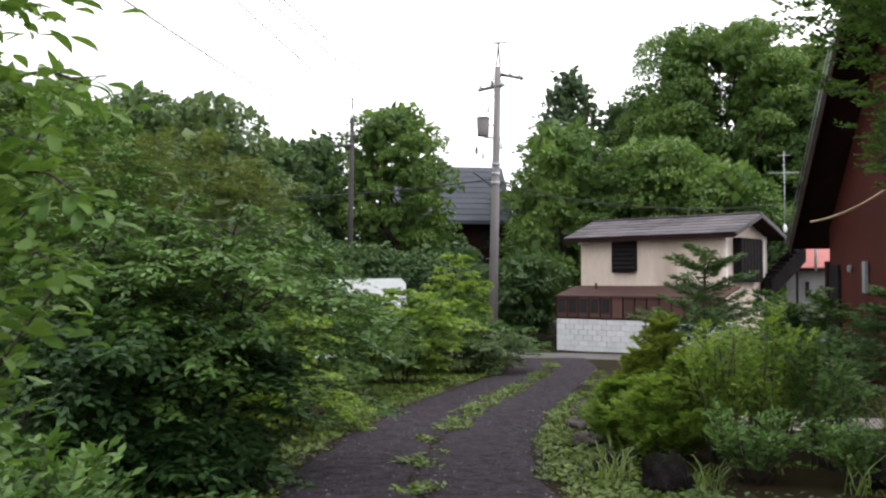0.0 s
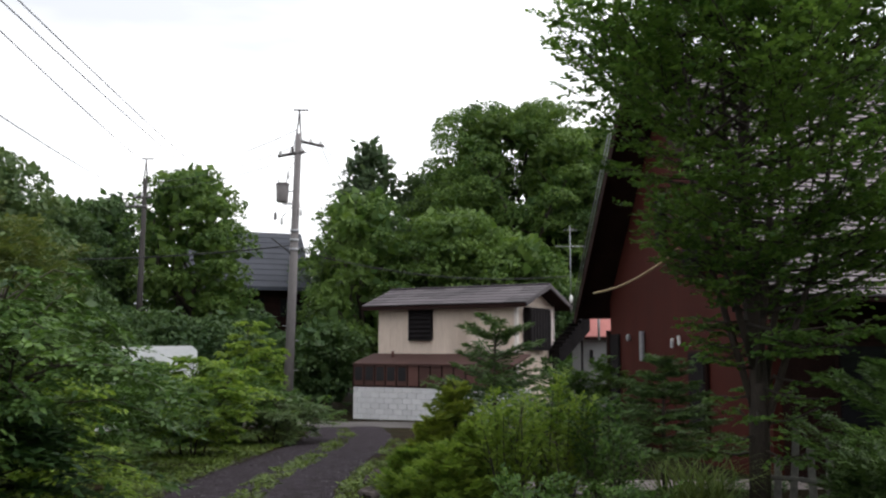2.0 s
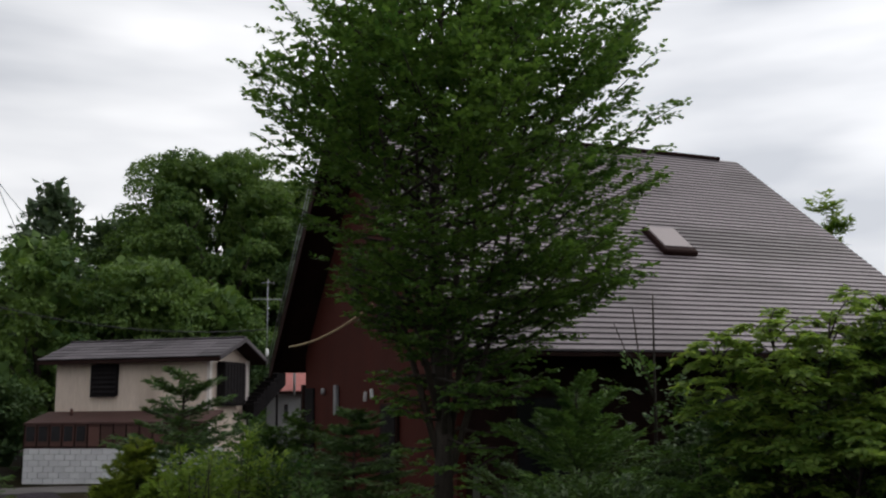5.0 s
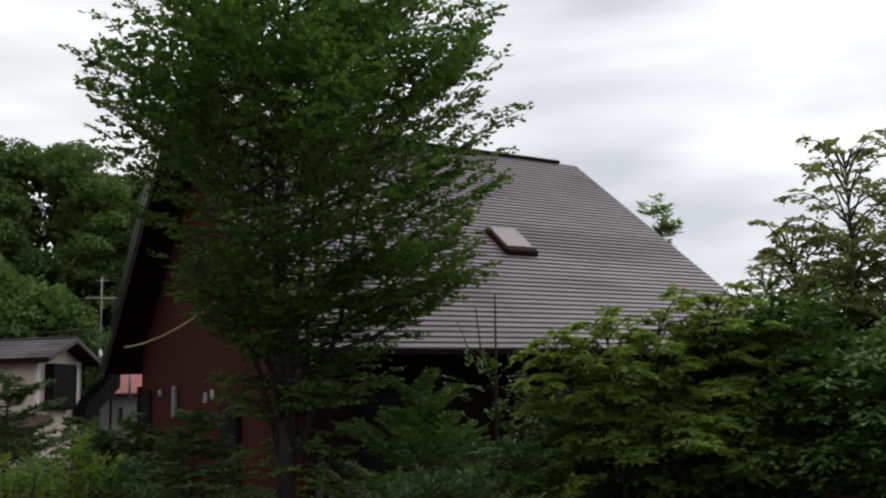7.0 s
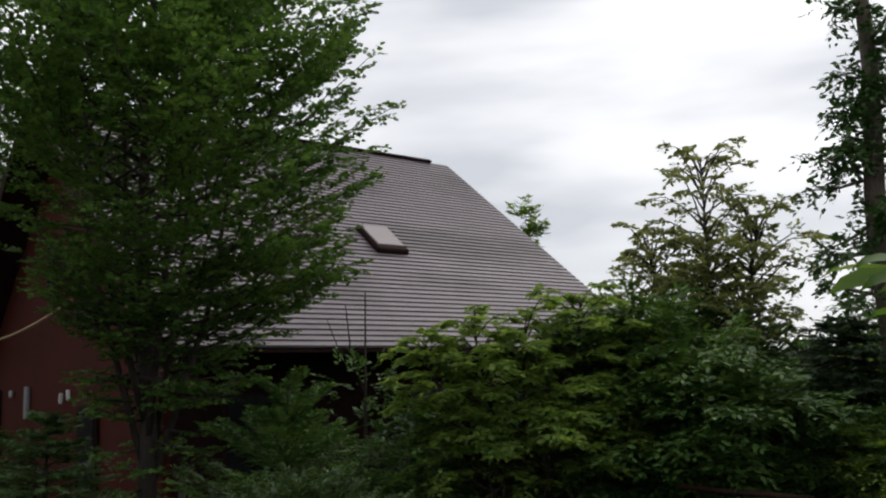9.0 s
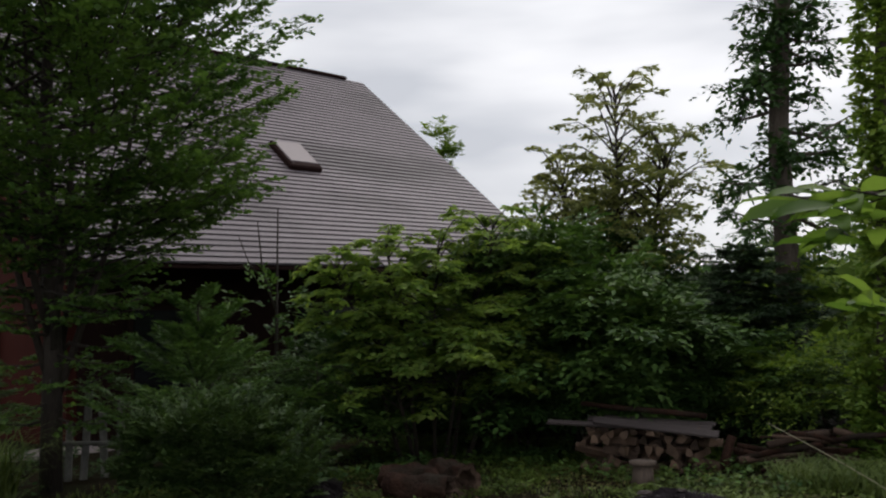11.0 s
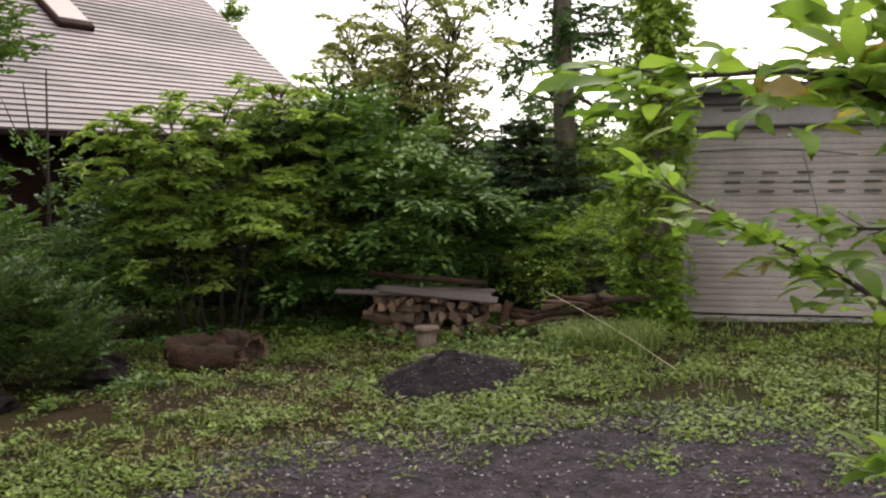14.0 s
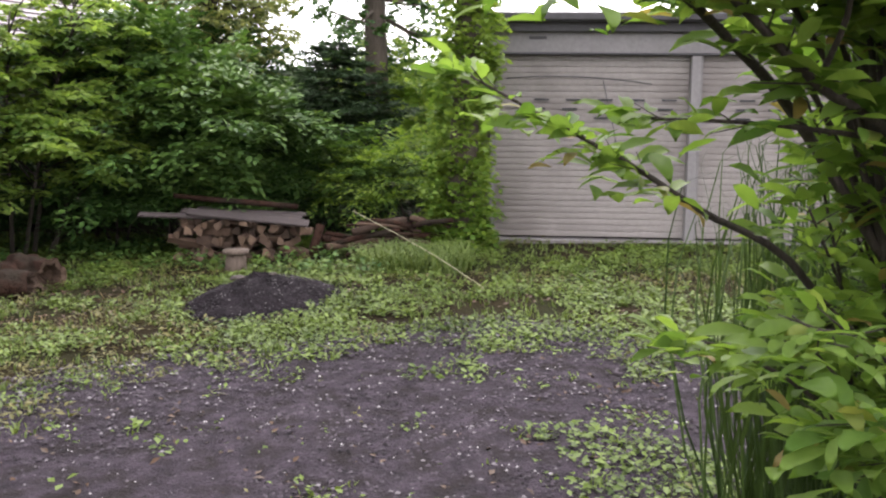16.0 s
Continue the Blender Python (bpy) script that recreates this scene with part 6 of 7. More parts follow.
conifer("spruce", "dense dark spruce behind the wood pile", *spot(70.2, 13.2), 2.55, 2.0, LEAF_NEEDLE, 305, 15, 9, 0.08, 0.28, 0.06, 0.12, density=14)
for i, (b, d, s, m) in enumerate(((61.5, 11.9, 1.05, LEAF_MID), (64.5, 12.1, 1.1, LEAF_DARK), (68.0, 12.1, 1.05, LEAF_MID), (71.2, 11.9, 1.15, LEAF_MID), (74.2, 11.6, 1.15, LEAF_BRIGHT), (57.6, 11.8, 1.0, LEAF_DARK))):
    shrub(b, d, [(0, 0, 0.72 * s, 0.7, 0.7, 0.42), (0.1, 0.4, 0.5 * s, 0.7, 0.7, 0.4), (-0.1, -0.4, 0.55 * s, 0.6, 0.6, 0.42)], m, 310 + i, "leafy green shrub behind the wood pile", 1300, 0.06, 0.3, group="shrubs round the yard")
shrub(75.5, 14.5, [(0, 0, 1.9, 0.8, 0.8, 0.8), (0, 0.6, 1.2, 0.9, 0.9, 0.9), (0.1, -0.6, 1.3, 0.8, 0.8, 0.8)], LEAF_BRIGHT, 320, "light green shrub beyond the shed", 1500, 0.07, group="shrubs round the yard")
shrub(72.0, 17.5, [(0, 0, 2.2, 1.0, 1.0, 0.8), (0, 0.9, 1.5, 1.1, 1.1, 0.9), (0.1, -0.9, 1.6, 1.0, 1.0, 0.9)], LEAF_MID, 321, "light green shrub beyond the shed", 1500, 0.08, group="shrubs round the yard")
shrub(44.5, 11.4, [(0, 0, 0.8, 0.5, 0.5, 0.6), (0.3, -0.3, 0.5, 0.6, 0.6, 0.5)], LEAF_MID, 322, "low leafy shrub below the maple", 1100, 0.07, group="shrubs round the yard")


def bare_sapling(x, y):
    t = empty("bare_sapling", x, y, ground_z(x, y))
    tagged(t, "thin sapling with bare dark leaders", "sapling")
    tubes("trunk", [([(0, 0, -0.05), (0.05, 0, 1.4), (0.06, -0.05, 3.2)], [0.03, 0.022, 0.009]), ([(0.04, 0, 1.9), (-0.08, 0.1, 2.4), (-0.14, 0.12, 3.05)], [0.016, 0.012, 0.007]),
                    ([(0.0, 0.03, 2.15), (-0.22, 0.2, 2.5), (-0.34, 0.26, 2.85)], [0.01, 0.008, 0.005])], BARK_DARK, t, sides=6)
    rs = np.random.RandomState(3)
    O, D = crown_twigs(rs, [(-0.1, 0, 1.9, 0.4, 0.4, 0.4), (0.1, 0, 1.3, 0.35, 0.35, 0.35)], 60, 0.3)
    V, T = spray_leaves(rs, O, D, 0.3, 8, 0.09)
    raw_mesh("crown", V, T, LEAF_MID, t)


bare_sapling(8.46, 9.2)


def sumac(x, y, h, fronds, seed):
    """A young sumac: thin stem and long fronds of paired leaflets."""
    rs, rng = np.random.RandomState(seed), random.Random(seed)
    t = empty("sumac", x, y, ground_z(x, y))
    tagged(t, "young sumac with long fronds of paired leaflets", "shrub", "shrubs round the yard")
    lines, O, D, R = [([(0, 0, -0.05), (0.03, 0, h * 0.5), (0, 0.02, h)], [0.016, 0.013, 0.007])], [], [], []
    for k in range(fronds):
        a = k * 2.4 + rng.uniform(-0.3, 0.3)
        p = Vector((0.01, 0.01, h * (0.45 + 0.55 * k / fronds)))
        d = Vector((math.cos(a), math.sin(a), rng.uniform(0.2, 0.6))).normalized()
        ln = rng.uniform(0.5, 0.75)
        lines.append(([p, p + d * ln * 0.5 - Vector((0, 0, 0.1 * ln)), p + d * ln - Vector((0, 0, 0.45 * ln))], [0.006, 0.005, 0.002]))
        O.append(tuple(p + d * 0.06))
        D.append(tuple(d))
        R.append(ln)
    tubes("stem", lines, BARK_DARK, t, sides=5)
    V, T = spray_leaves(rs, np.array(O), np.array(D), np.array(R), 20, 0.15, 0.3, 0.45, 78, 0.15)
    raw_mesh("crown", V, T, LEAF_FIR_LIGHT, t)


sumac(*spot(45.2, 10.9), 1.25, 11, 61)
sumac(*spot(43.4, 11.3), 0.9, 8, 62)


def clad_trunk(x, y, h, r, lean, ivy, seed, label, spread=0.5, leaf=0.075):
    """A bare trunk with climbing leaves up to a height, and leafy side shoots."""
    rs, rng = np.random.RandomState(seed), random.Random(seed)
    t = empty("tree", x, y, ground_z(x, y))
    tagged(t, label, "tree")
    ax = lambda z: Vector((lean[0] * z + 0.05 * math.sin(z * 1.3), lean[1] * z + 0.04 * math.sin(z * 1.9), z))
    lines = [([ax(-0.1), ax(h * 0.25), ax(h * 0.5), ax(h * 0.75), ax(h)], [r * 1.2, r, r * 0.85, r * 0.7, r * 0.45])]
    O, D, R = [], [], []
    for k in range(int(900 * ivy)):
        z = rng.uniform(0.1, h * 0.95) if ivy < 2 else h * 0.95 * rng.random() ** 1.5
        a = rng.uniform(0, 6.28)
        o = ax(z) + Vector((math.cos(a), math.sin(a), 0)) * (r * 0.9 + rng.uniform(0, 0.09) * min(1, ivy) * (1.5 - 0.17 * z))
        O.append(tuple(o))
        D.append((math.cos(a), math.sin(a), rng.uniform(-0.3, 0.9)))
        R.append(rng.uniform(0.10, 0.36) if ivy < 2 else rng.uniform(0.06, 0.22) * (1.3 - 0.13 * z))
    for k in range(int(30 * spread * 2)):
        z = h * rng.uniform(0.32, 0.85)
        a = rng.uniform(0, 6.28)
        l = rng.uniform(0.4, 1.25) * spread * (1.6 if z < 4.5 else 0.7)
        d = Vector((math.cos(a), math.sin(a), rng.uniform(-0.45, 0.6))).normalized() * l
        lines.append(([ax(z), ax(z) + d * 0.5 + Vector((0, 0, -0.05)), ax(z) + d], [r * 0.2, r * 0.13, r * 0.04]))
        for j in range(16):
            u = rng.uniform(0.45, 1.0)
            O.append(tuple(ax(z) + d * u))
            D.append((rng.uniform(-1, 1) + d.x, rng.uniform(-1, 1) + d.y, rng.uniform(-1.0, 0.4)))
            R.append(rng.uniform(0.2, 0.45))
    tubes("trunk", lines, BARK, t, sides=9)
    V, T = spray_leaves(rs, np.array(O), np.array(D), np.array(R), 7, leaf, 0.7, 0.3, 60, 0.5)
    raw_mesh("foliage", V, T, LEAF_DARK if ivy < 2 else LEAF_BRIGHT, t, "clinging and hanging leaves")


clad_trunk(13.4, 4.25, 8.0, 0.17, (0.01, -0.012), 0.35, 401, "tall grey-barked tree with sparse dark side shoots", 0.75, 0.10)
clad_trunk(10.25, 2.26, 7.0, 0.15, (0.0, -0.035), 3.2, 402, "tree trunk thickly clad with climbing leaves", 0.22)
# ---- leaves close by ----
def near_branches(name, label, lines, material, leaf, seed, per_metre=16, wide=0.46, droop=0.35, twig=0.16, bare=0.12):
    """A shrub seen at close range: limbs with short side shoots that carry broad, folded leaves."""
    rs, rng = np.random.RandomState(seed), random.Random(seed)
    t = empty(name, 0, 0, 0)
    tagged(t, label, "shrub")
    stems, O, D, R = [], [], [], []
    for pts, r0, r1 in lines:
        pts = smooth_line([tuple(p) for p in pts], 5)
        pts = [Vector(p) for p in pts]
        n = len(pts)
        stems.append((pts, [r0 + (r1 - r0) * i / (n - 1) for i in range(n)]))
        ln = sum((b - a).length for a, b in zip(pts, pts[1:]))
        m = max(3, int(ln * per_metre))
        for k in range(m):
            f = (bare + (1 - bare) * (k + rng.random() * 0.6) / m) * (n - 1)
            i = min(int(f), n - 2)
            p = pts[i].lerp(pts[i + 1], f - i)
            d = (pts[i + 1] - pts[i]).normalized()
            s = d.cross(Vector((0, 0, 1)))
            s = s.normalized() if s.length > 0.1 else Vector((0, 1, 0))
            w = d * rng.uniform(0.3, 1.0) + s * (1 if k % 2 else -1) * rng.uniform(0.4, 1.0) + Vector((0, 0, rng.uniform(-0.3, 0.6)))
            ln2 = twig * rng.uniform(0.5, 1.3)
            stems.append(([p, p + w.normalized() * ln2 * 0.6 - Vector((0, 0, 0.05 * ln2))], [r1 * 0.6, r1 * 0.3]))
            O.append(tuple(p))
            D.append(tuple(w))
            R.append(ln2)
        O.append(tuple(pts[-1]))
        D.append(tuple((pts[-1] - pts[-3])))
        R.append(twig * 0.6)
    tubes("stem", stems, BARK_DARK, t, sides=6)
    V, T = spray_leaves(rs, np.array(O), np.array(D), np.array(R), 5, leaf, wide, droop, 62, 0.35, True)
    raw_mesh("foliage", V, T, material, t)
    return t


def thicket(seed, n, foot, box_lo, box_hi, loose=0.12):
    """Further limbs of a shrub, fanning out from its foot."""
    rng = random.Random(seed)
    out = []
    for _ in range(n):
        tip = Vector([rng.uniform(a, b) for a, b in zip(box_lo, box_hi)])
        f = Vector(foot) + Vector((rng.uniform(-loose, loose), rng.uniform(-loose, loose), 0))
        mid = f.lerp(tip, 0.55) + Vector((rng.uniform(-0.1, 0.1), rng.uniform(-0.1, 0.1), 0.22))
        out.append(([tuple(f), tuple(f.lerp(mid, 0.5) + Vector((0, 0, 0.1))), tuple(mid), tuple(tip)], 0.010, 0.003))
    return out


near_branches("large_leaved_shrub", "close shrub with large bright leaves and orange-tinted young shoots", [
    ([(2.75, -0.75, 0.0), (2.55, -0.62, 0.7), (2.35, -0.5, 1.2), (2.15, -0.44, 1.49), (1.98, -0.27, 1.60), (1.80, -0.09, 1.75), (1.72, 0.06, 1.86)], 0.022, 0.005),
    ([(2.35, -0.5, 1.2), (2.2, -0.25, 1.55), (2.0, -0.11, 1.68), (1.8, 0.0, 1.76), (1.64, 0.1, 1.80), (1.50, 0.27, 1.79), (1.45, 0.34, 1.80)], 0.014, 0.003),
    ([(2.6, -0.6, 0.5), (2.42, -0.35, 1.12), (2.2, -0.06, 1.33), (2.2, 0.08, 1.42), (2.19, 0.23, 1.50), (2.15, 0.45, 1.62)], 0.012, 0.003),
    ([(2.6, -0.65, 0.4), (2.4, -0.42, 0.8), (2.25, -0.2, 0.98), (2.15, -0.06, 1.04)], 0.010, 0.003),
    ([(2.16, -0.44, 1.49), (2.09, -0.19, 1.52), (2.0, 0.04, 1.53)], 0.008, 0.003),
    ([(2.4, -0.7, 0.7), (2.0, -0.5, 1.0), (1.72, -0.32, 1.16), (1.66, -0.24, 1.18)], 0.010, 0.004),
    ([(2.4, -0.7, 0.6), (2.0, -0.55, 0.85), (1.78, -0.40, 0.98)], 0.010, 0.004),
    ([(2.15, -0.44, 1.49), (2.05, -0.5, 1.7), (1.9, -0.42, 1.95), (1.75, -0.3, 2.1)], 0.012, 0.004),
    ([(1.98, -0.27, 1.60), (1.85, -0.3, 1.75), (1.7, -0.22, 1.9)], 0.008, 0.003),
    ([(2.3, -0.5, 1.25), (2.2, -0.75, 1.6), (2.1, -0.85, 1.9)], 0.012, 0.004),
    ([(2.4, -0.7, 0.4), (2.0, -0.52, 0.88), (1.74, -0.40, 1.0), (1.52, -0.33, 1.08)], 0.008, 0.003),
    ([(2.4, -0.7, 0.4), (2.0, -0.5, 0.8), (1.80, -0.42, 0.9), (1.62, -0.37, 0.98)], 0.008, 0.003),
] + thicket(9, 11, (2.75, -0.75, 0.0), (2.1, -1.0, 0.75), (2.9, -0.3, 2.2)) + thicket(12, 5, (2.5, -0.75, 0.0), (1.7, -0.7, 0.9), (2.3, -0.28, 2.15)) + thicket(41, 5, (2.75, -0.75, 0.0), (2.1, -0.55, 1.1), (2.5, -0.22, 1.5)) + thicket(21, 8, (2.35, -0.5, 1.2), (1.55, -0.75, 1.75), (2.1, -0.08, 2.15), 0.0) + thicket(23, 9, (2.35, -0.5, 1.2), (1.6, -0.45, 1.85), (2.2, 0.1, 2.3), 0.0) + thicket(61, 5, (2.75, -0.75, 0.0), (2.1, -0.5, 1.25), (2.6, -0.08, 1.75)) + thicket(63, 3, (2.35, -0.5, 1.2), (1.75, -0.05, 1.75), (2.2, 0.2, 2.0), 0.0), LEAF_NEAR, 0.095, 501, per_metre=13, wide=0.36, droop=0.5, bare=0.42)
near_branches("overhanging_branches", "leafy twigs with pointed drooping leaves hanging beside the viewpoint", [
    ([(-2.3, 3.2, 0.0), (-1.9, 3.0, 1.2), (-1.6, 2.85, 2.0), (-1.38, 2.68, 2.36), (-1.2, 2.6, 2.42), (-1.04, 2.52, 2.44)], 0.02, 0.003),
    ([(-1.75, 2.9, 1.6), (-1.35, 2.68, 2.14), (-1.11, 2.57, 2.22), (-0.94, 2.46, 2.17)], 0.009, 0.003),
    ([(-1.9, 3.0, 1.2), (-1.35, 2.68, 1.87), (-1.11, 2.57, 1.95), (-0.96, 2.44, 1.89)], 0.009, 0.003),
    ([(-1.9, 3.0, 1.2), (-1.5, 2.7, 1.65), (-1.2, 2.6, 1.75), (-1.02, 2.5, 1.7)], 0.009, 0.003),
    ([(-1.7, 2.9, 1.8), (-1.5, 2.75, 2.1), (-1.3, 2.7, 2.1), (-1.16, 2.62, 2.05)], 0.008, 0.003),
    ([(-1.9, 3.0, 1.2), (-1.6, 2.8, 1.4), (-1.35, 2.7, 1.5)], 0.008, 0.003),
] + thicket(31, 13, (-1.75, 2.9, 0.5), (-1.5, 2.45, 1.35), (-1.1, 2.85, 2.2)), LEAF_HANG, 0.080, 502, per_metre=12, wide=0.40, droop=0.7)


# ---- weeds and grass ----
def scatter(rs, n, x0, x1, y0, y1, ok):
    P = np.stack([rs.uniform(x0, x1, n), rs.uniform(y0, y1, n)], 1)
    return np.array([p for p in P if ok(p[0], p[1])])


def patchy(x, y, f=0.9, s=0.0):
    return noise.noise(Vector((x * f + s, y * f, 3))) + 0.5 * noise.noise(Vector((x * f * 3, y * f * 3 + s, 7)))


def weeds(name, label, P, rs, leaf, n, material, rise=0.05, wide=0.6, category="weeds"):
    """Small plants of a few spreading leaves each."""
    M = len(P)
    Z = np.array([ground_z(*p) for p in P])
    a = rs.uniform(0, 6.28, (M, n))
    el = rs.uniform(0.0, 0.6, (M, n))
    D = np.stack([np.cos(a) * np.cos(el), np.sin(a) * np.cos(el), np.sin(el)], -1)
    N = np.stack([-np.cos(a) * np.sin(el), -np.sin(a) * np.sin(el), np.cos(el)], -1) + 0.25 * rs.standard_normal((M, n, 3))
    size = rs.uniform(0.6, 1.4, (M, 1))
    B = np.concatenate([P, Z[:, None]], 1)[:, None] + np.stack([rs.normal(0, 0.03, (M, n)), rs.normal(0, 0.03, (M, n)), rs.uniform(0.005, rise, (M, n)) * size], -1)
    L = (leaf * size * rs.uniform(0.7, 1.3, (M, n))).reshape(-1)
    V, T = leaf_shapes(B.reshape(-1, 3), D.reshape(-1, 3), N.reshape(-1, 3), L, L * wide)
    return tagged(raw_mesh(name, V, T, material), label, category, kind="stuff")


def blades(name, label, P, rs, h, n, material, lean=0.5, width=0.006, spread=0.03, category="grass", arch=False):
    """Tufts of bent blades."""
    M = len(P)
    Z = np.array([ground_z(*p) for p in P])
    a = rs.uniform(0, 6.28, (M, n))
    hh = h * rs.uniform(0.5, 1.25, (M, n))
    out = np.stack([np.cos(a), np.sin(a), 0 * a], -1) * (hh * lean * rs.uniform(0.3, 1.2, (M, n)))[..., None]
    B = np.concatenate([P, Z[:, None]], 1)[:, None] + np.stack([rs.normal(0, spread, (M, n)), rs.normal(0, spread, (M, n)), 0 * a], -1)
    S = np.stack([-np.sin(a), np.cos(a), 0 * a], -1) * width
    up = np.zeros((M, n, 3))
    up[..., 2] = hh
    if arch:
        rows = []
        side = rs.uniform(-0.18, 0.18, (M, n, 1)) * np.stack([-np.sin(a), np.cos(a), 0 * a], -1) * hh[..., None]
        for f, w in ((0, 0.8), (0.3, 1.0), (0.55, 0.9), (0.75, 0.7), (0.9, 0.45)):
            c = B + up * (f - 0.35 * lean * f ** 3) + out * f ** 2.2 + side * math.sin(f * 2.5)
            rows += [c - S * w, c + S * w]
        rows.append(B + up * (1 - 0.5 * lean) + out)
        V = np.stack(rows, -2).reshape(-1, 11, 3)
        T = [q for k in range(4) for q in ((2 * k, 2 * k + 1, 2 * k + 3), (2 * k, 2 * k + 3, 2 * k + 2))] + [(8, 9, 10)]
        return tagged(raw_mesh(name, V, T, material), label, category, kind="stuff")
    V = np.stack([B - S, B + S, B + up * 0.6 + out * 0.35 + S * 0.7, B + up * 0.6 + out * 0.35 - S * 0.7, B + up * (1 - 0.25 * lean) + out], -2).reshape(-1, 5, 3)
    return tagged(raw_mesh(name, V, [(0, 1, 2), (0, 2, 3), (3, 2, 4)], material), label, category, kind="stuff")


def on_track(x, y):
    d = away((x, y), DRIVE_PLAN)
    return 0.24 < d < 1.2 or (d <= 0.24 and patchy(x, y, 1.1, 31) < (0.12 if y < 12.5 else -0.25))


rs = np.random.RandomState(77)
soil_bare = lambda x, y: (math.hypot((x - 6.5) / 1.1, (y - 4.9) / 0.55) < 1 and patchy(x, y, 2.0, 71) < -0.02) or (0.52 < math.atan2(x, y) < 0.80 and 7.05 + 0.3 * patchy(x, y, 1.2, 17) < math.hypot(x, y) < 8.9 and patchy(x, y, 1.8, 61) < 0.2) or (2.3 < x < 5.2 and 7.6 < y < 11 and patchy(x, y, 1.4, 61) < 0.45)
yard_ok = lambda x, y: not soil_bare(x, y) and (math.hypot((x - 4.0) / 0.7, (y - 0.05) / 0.36) < 0.8 + 0.5 * patchy(x, y, 3, 8) or not in_yard(x, y, -0.55 + 0.6 * patchy(x, y, 1.6, 5)) or patchy(x, y, 2.2, 2) + 0.35 * noise.noise(Vector((x * 23, y * 23, 2))) > 0.42) and not (on_track(x, y) and y > 2.5) and math.hypot((x - 7.12) / 0.85, (y - 3.2) / 0.55) > 1 and math.hypot(x, y) > 1.2
dry_patch = lambda x, y: patchy(x, y, 0.75, 81) + 0.35 * noise.noise(Vector((x * 6, y * 6, 8))) + 0.35 * math.exp(-((x - 6.3) / 1.5) ** 2 - ((y - 4.9) / 0.9) ** 2)
weeds("yard_weeds", "low clover-like weeds covering the yard", scatter(rs, 66000, 1.5, 11.0, -2.2, 8.5, lambda x, y: patchy(x, y, 0.9) + 0.6 * noise.noise(Vector((x * 5, y * 5, 5))) > -0.16 and math.hypot(x - 10.35, y - 1.2) > 0.7 and yard_ok(x, y) and dry_patch(x, y) < 0.32), rs, 0.036, 3, WEED, 0.055, 0.6)
weeds("dry_yard_weeds", "yellow-brown withered weeds between the green ones", scatter(rs, 26000, 1.5, 11.0, -2.2, 8.5, lambda x, y: yard_ok(x, y) and dry_patch(x, y) > 0.18 and patchy(x, y, 3.0, 6) > -0.25), rs, 0.036, 3, WEED_DRY, 0.05, 0.45)
weeds("yard_weed_shoots", "small pale weed shoots in the gravel", scatter(rs, 9000, 1.5, 6.5, -1.5, 4.0, lambda x, y: in_yard(x, y) and (patchy(x, y, 1.3, 51) > 0.30 or math.hypot((x - 4.1) / 0.75, (y - 0.1) / 0.4) < 1 or patchy(x * 3, y * 3, 3, 6) > 0.75)), rs, 0.03, 4, WEED, 0.02)
blades("yard_grass", "short grass between the weeds of the yard", scatter(rs, 4200, 1.5, 11.0, -2.2, 9.5, lambda x, y: yard_ok(x, y)), rs, 0.07, 5, GRASS, 0.8)
verge_ok = lambda x, y: not soil_bare(x, y) and not on_track(x, y) and not in_yard(x, y, 0.1) and math.hypot(x, y) > 2
weeds("verge_weeds", "low weeds on the verges and the driveway's middle", scatter(rs, 30000, -3.6, 3.8, 5.5, 27.0, lambda x, y: patchy(x, y, 0.8, 9) > (-0.3 if x < 2.4 else 0.1) and verge_ok(x, y)), rs, 0.060, 3, WEED, 0.04, 0.65)
blades("verge_grass", "short grass on the verges and the driveway's middle", scatter(rs, 5000, -4.5, 4.0, 5.0, 29.0, verge_ok), rs, 0.09, 5, GRASS)
weeds("bank_weeds", "low green plants below the shrubs", scatter(rs, 6500, 1.9, 10.5, 5.5, 13.0, lambda x, y: patchy(x, y, 1.1, 4) > 0.12 and not soil_bare(x, y) and not in_yard(x, y, 0.3)), rs, 0.055, 6, LEAF_DARK, 0.12)
weeds("hedge_bottom", "leafy undergrowth at the foot of the shrubs", scatter(rs, 4500, -6.0, -1.4, 4.0, 14.0, lambda x, y: x < -2.2 - 0.15 * abs(y - 9) or y < 7), rs, 0.09, 6, LEAF_DARK, 0.25)
weeds("pile_weeds", "taller weeds round the wood pile", scatter(rs, 700, 8.4, 11.2, 2.0, 6.5, lambda x, y: True), rs, 0.055, 5, LEAF_MID, 0.12)
blades("tall_grass_tuft", "tuft of tall fresh grass", scatter(rs, 520, 8.5, 9.8, 1.7, 3.1, lambda x, y: math.hypot(x - 9.1, (y - 2.35) * 0.8) < 0.5 + 0.25 * patchy(x, y, 3, 1)), rs, 0.27, 8, GRASS, 0.8, 0.005, arch=True)
blades("bank_grass", "long pale grass at the foot of the bank", np.array([(1.55, 9.0), (1.62, 8.85), (2.3, 8.4), (2.38, 8.5), (1.75, 9.5), (4.3, 8.4), (4.4, 8.5), (3.6, 8.3), (1.5, 8.6)]), np.random.RandomState(5), 0.42, 16, GRASS, 0.9, 0.006, 0.06, arch=True)
blades("silver_grass", "arching clump of long pale grass", scatter(rs, 100, 4.2, 5.2, 8.8, 9.8, lambda x, y: math.hypot(x - 4.7, y - 9.3) < 0.32), rs, 0.95, 12, GRASS, 0.9, 0.008, arch=True)
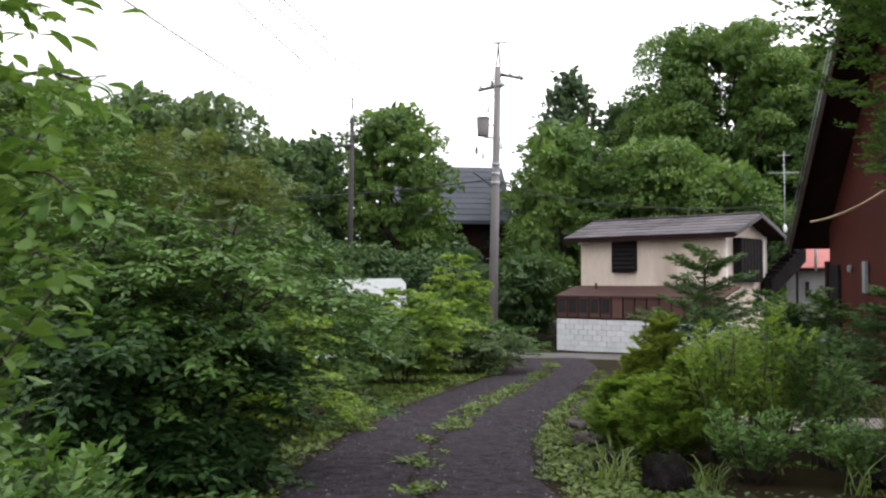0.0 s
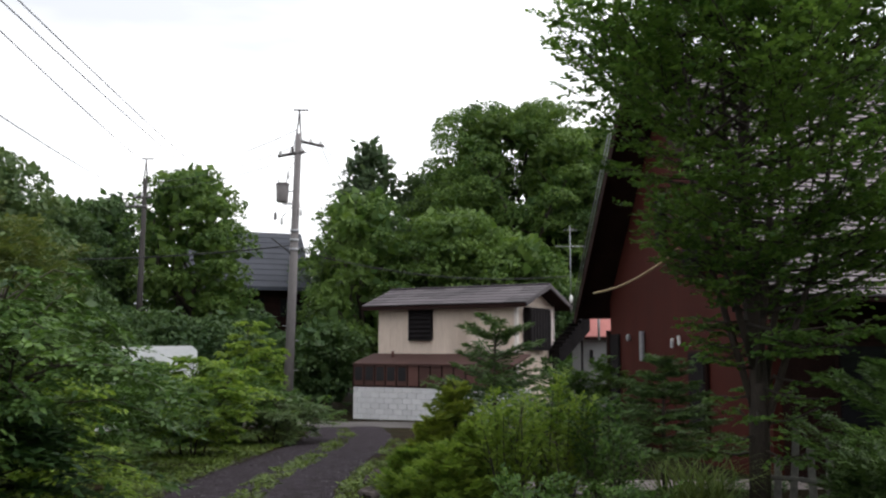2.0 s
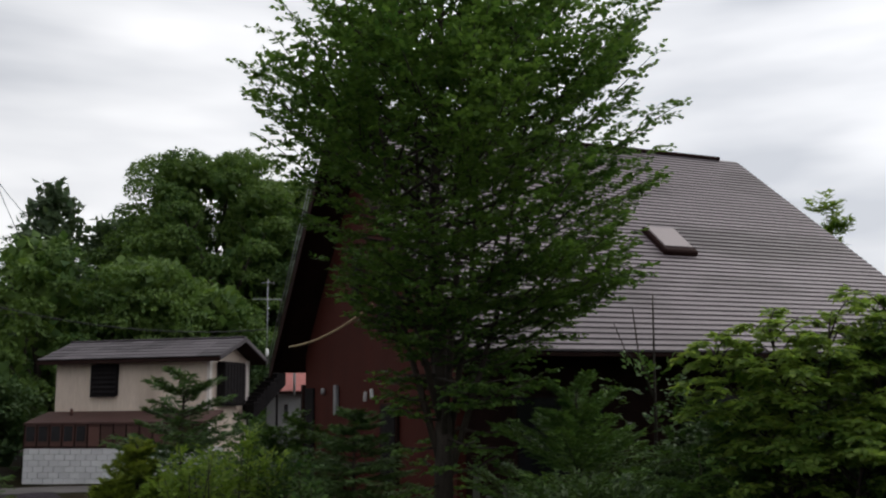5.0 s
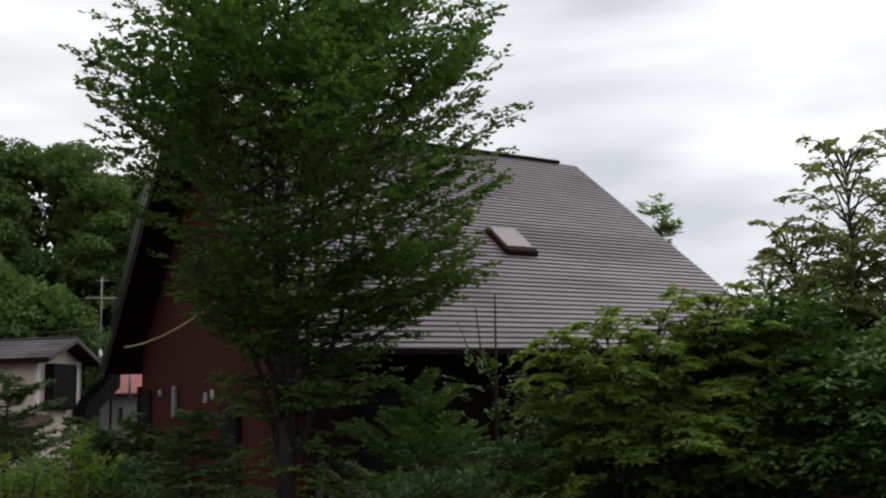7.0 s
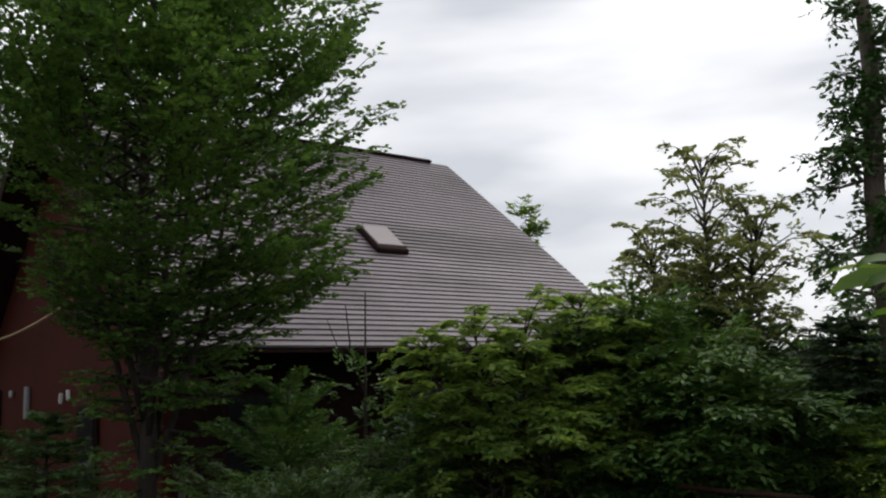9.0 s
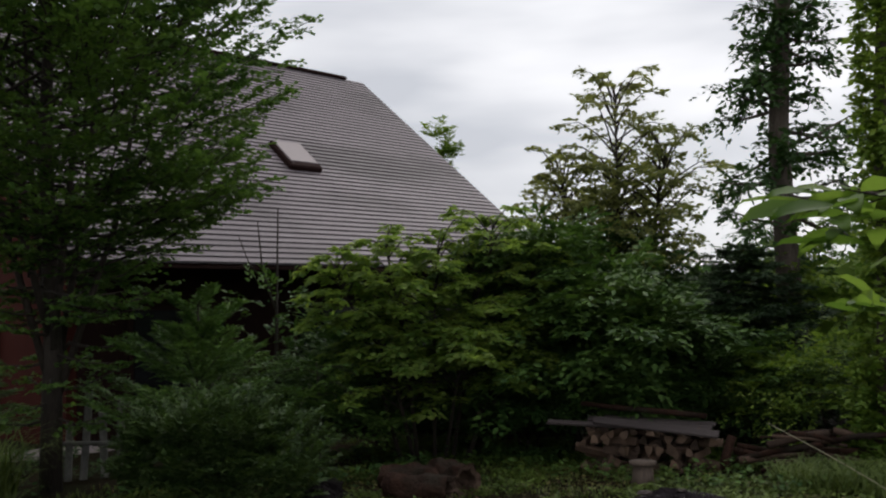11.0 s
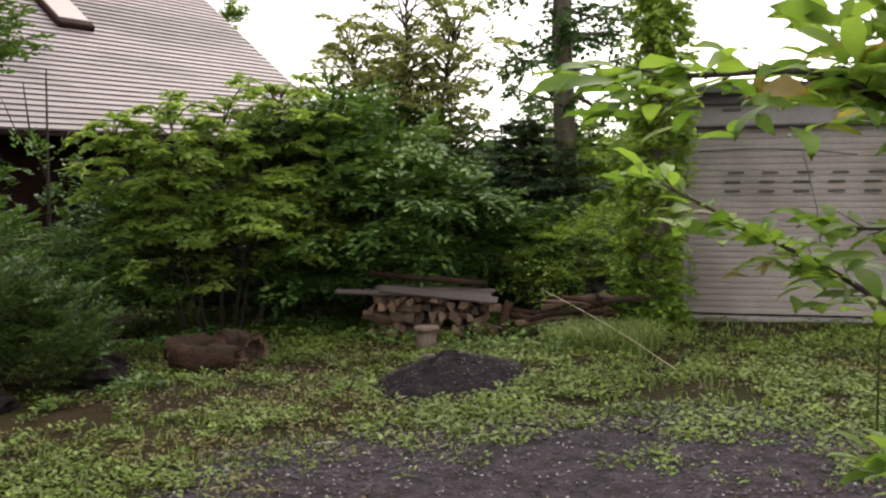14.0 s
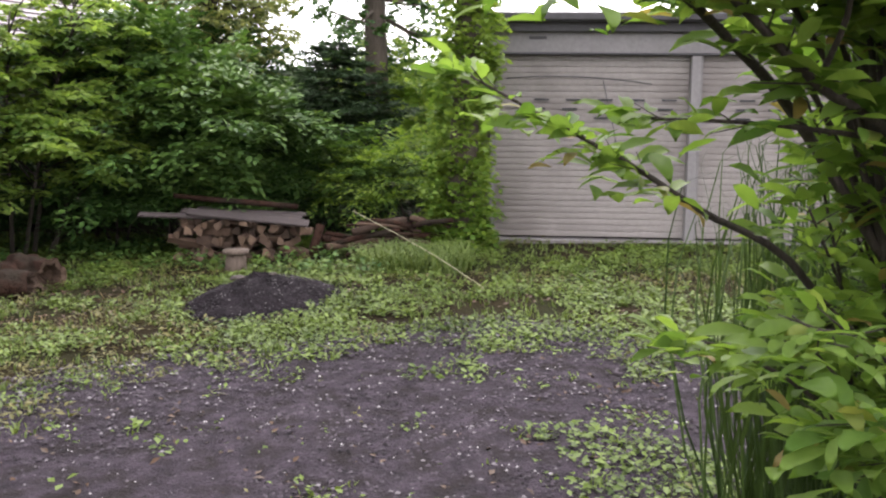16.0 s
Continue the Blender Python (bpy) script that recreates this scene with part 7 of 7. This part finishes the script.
blades("bamboo_grass", "dense upright dark green reed-like grass", scatter(rs, 700, 2.0, 3.9, -1.7, 0.4, lambda x, y: math.hypot((x - 3.0) / 0.55, (y + 0.60) / 0.36) < 1), rs, 1.4, 7, leafage("reed", (0.014, 0.032, 0.009), (0.060, 0.098, 0.028)), 0.22, 0.004, 0.06, arch=True)
blades("dry_grass", "brown dry grass stalks", scatter(rs, 420, 1.4, 8.5, 0.0, 9.5, lambda x, y: patchy(x, y, 0.6, 21) > 0.25 and not in_yard(x, y, 0.2)), rs, 0.08, 4, STRAW, 1.0, 0.003)


weeds("leaf_litter", "brown fallen leaves among the weeds", scatter(rs, 12000, 1.5, 11.0, -2.0, 9.5, lambda x, y: (soil_bare(x, y) and x > 5.3 and y < 6.2) or (not soil_bare(x, y) and patchy(x, y, 0.7, 41) > 0.05 and patchy(x * 5, y * 5, 1.0, 3) > 0.1)), rs, 0.035, 2, LITTER, 0.03, 0.6, "leaf litter")


def pebbles(name, label, P, rs, lo, hi, material):
    M = len(P)
    oct_ = np.array([(1, 0, 0), (0, 1, 0), (-1, 0, 0), (0, -1, 0), (0, 0, 0.7), (0, 0, -0.5)], float)
    r = rs.uniform(lo, hi, (M, 1, 1)) * rs.uniform(0.6, 1.3, (M, 6, 1))
    a = rs.uniform(0, 6.28, M)
    c, s = np.cos(a)[:, None], np.sin(a)[:, None]
    X = np.stack([oct_[None, :, 0] * c - oct_[None, :, 1] * s, oct_[None, :, 0] * s + oct_[None, :, 1] * c, np.repeat(oct_[None, :, 2], M, 0)], -1) * r
    Z = np.array([ground_z(*p) for p in P]) + 0.03
    V = X + np.concatenate([P, Z[:, None]], 1)[:, None]
    return tagged(raw_mesh(name, V, [(0, 1, 4), (1, 2, 4), (2, 3, 4), (3, 0, 4)], material), label, "gravel", kind="stuff")


pebbles("gravel_stones", "loose dark gravel stones", scatter(rs, 26000, 0.6, 6.9, -1.8, 4.2, lambda x, y: in_yard(x, y, 0.1) or away((x, y), DRIVE_PLAN) < 1.1), rs, 0.004, 0.015, PEBBLE)
pebbles("pale_stones", "scattered pale gravel stones", scatter(rs, 1000, 0.6, 6.9, -1.8, 4.2, lambda x, y: in_yard(x, y, 0.1)), rs, 0.004, 0.012, STONE)
pebbles("drive_stones", "loose gravel stones on the driveway", scatter(rs, 17000, -2.2, 3.0, 5.5, 20.0, lambda x, y: away((x, y), DRIVE_PLAN) < 1.3), rs, 0.007, 0.018, PEBBLE)
pebbles("heap_cinders", "loose cinders round the black heap", scatter(rs, 900, 6.0, 8.2, 2.3, 4.1, lambda x, y: 0.85 < math.hypot((x - 7.12) / 0.92, (y - 3.2) / 0.62) < 1.2), rs, 0.006, 0.014, CINDER)


def mound_stones(x, y, rx, ry, h, rs, n):
    """Cinders that lie all over the black mound."""
    a, q = rs.uniform(0, 6.28, n), np.sqrt(rs.uniform(0, 1, n)) * 0.95
    P = np.stack([x + rx * q * np.cos(a), y + ry * q * np.sin(a)], 1)
    ob = pebbles("mound_cinders", "loose cinders and pale chips on the black mound", P, rs, 0.004, 0.010, leafage("cinder", (0.006, 0.0046, 0.0056), (0.036, 0.029, 0.034), young=(0.16, 0.15, 0.15), through_light=0.0, rough=0.95, patch=6.0))
    lift = np.repeat(h * (1 - q ** 1.7) - 0.02, 6)
    co = np.empty(len(ob.data.vertices) * 3, np.float32)
    ob.data.vertices.foreach_get("co", co)
    co = co.reshape(-1, 3)
    co[:, 2] += lift
    ob.data.vertices.foreach_set("co", co.reshape(-1))
    ob.data.update()


mound_stones(7.12, 3.2, 0.88, 0.62, 0.20, rs, 3400)
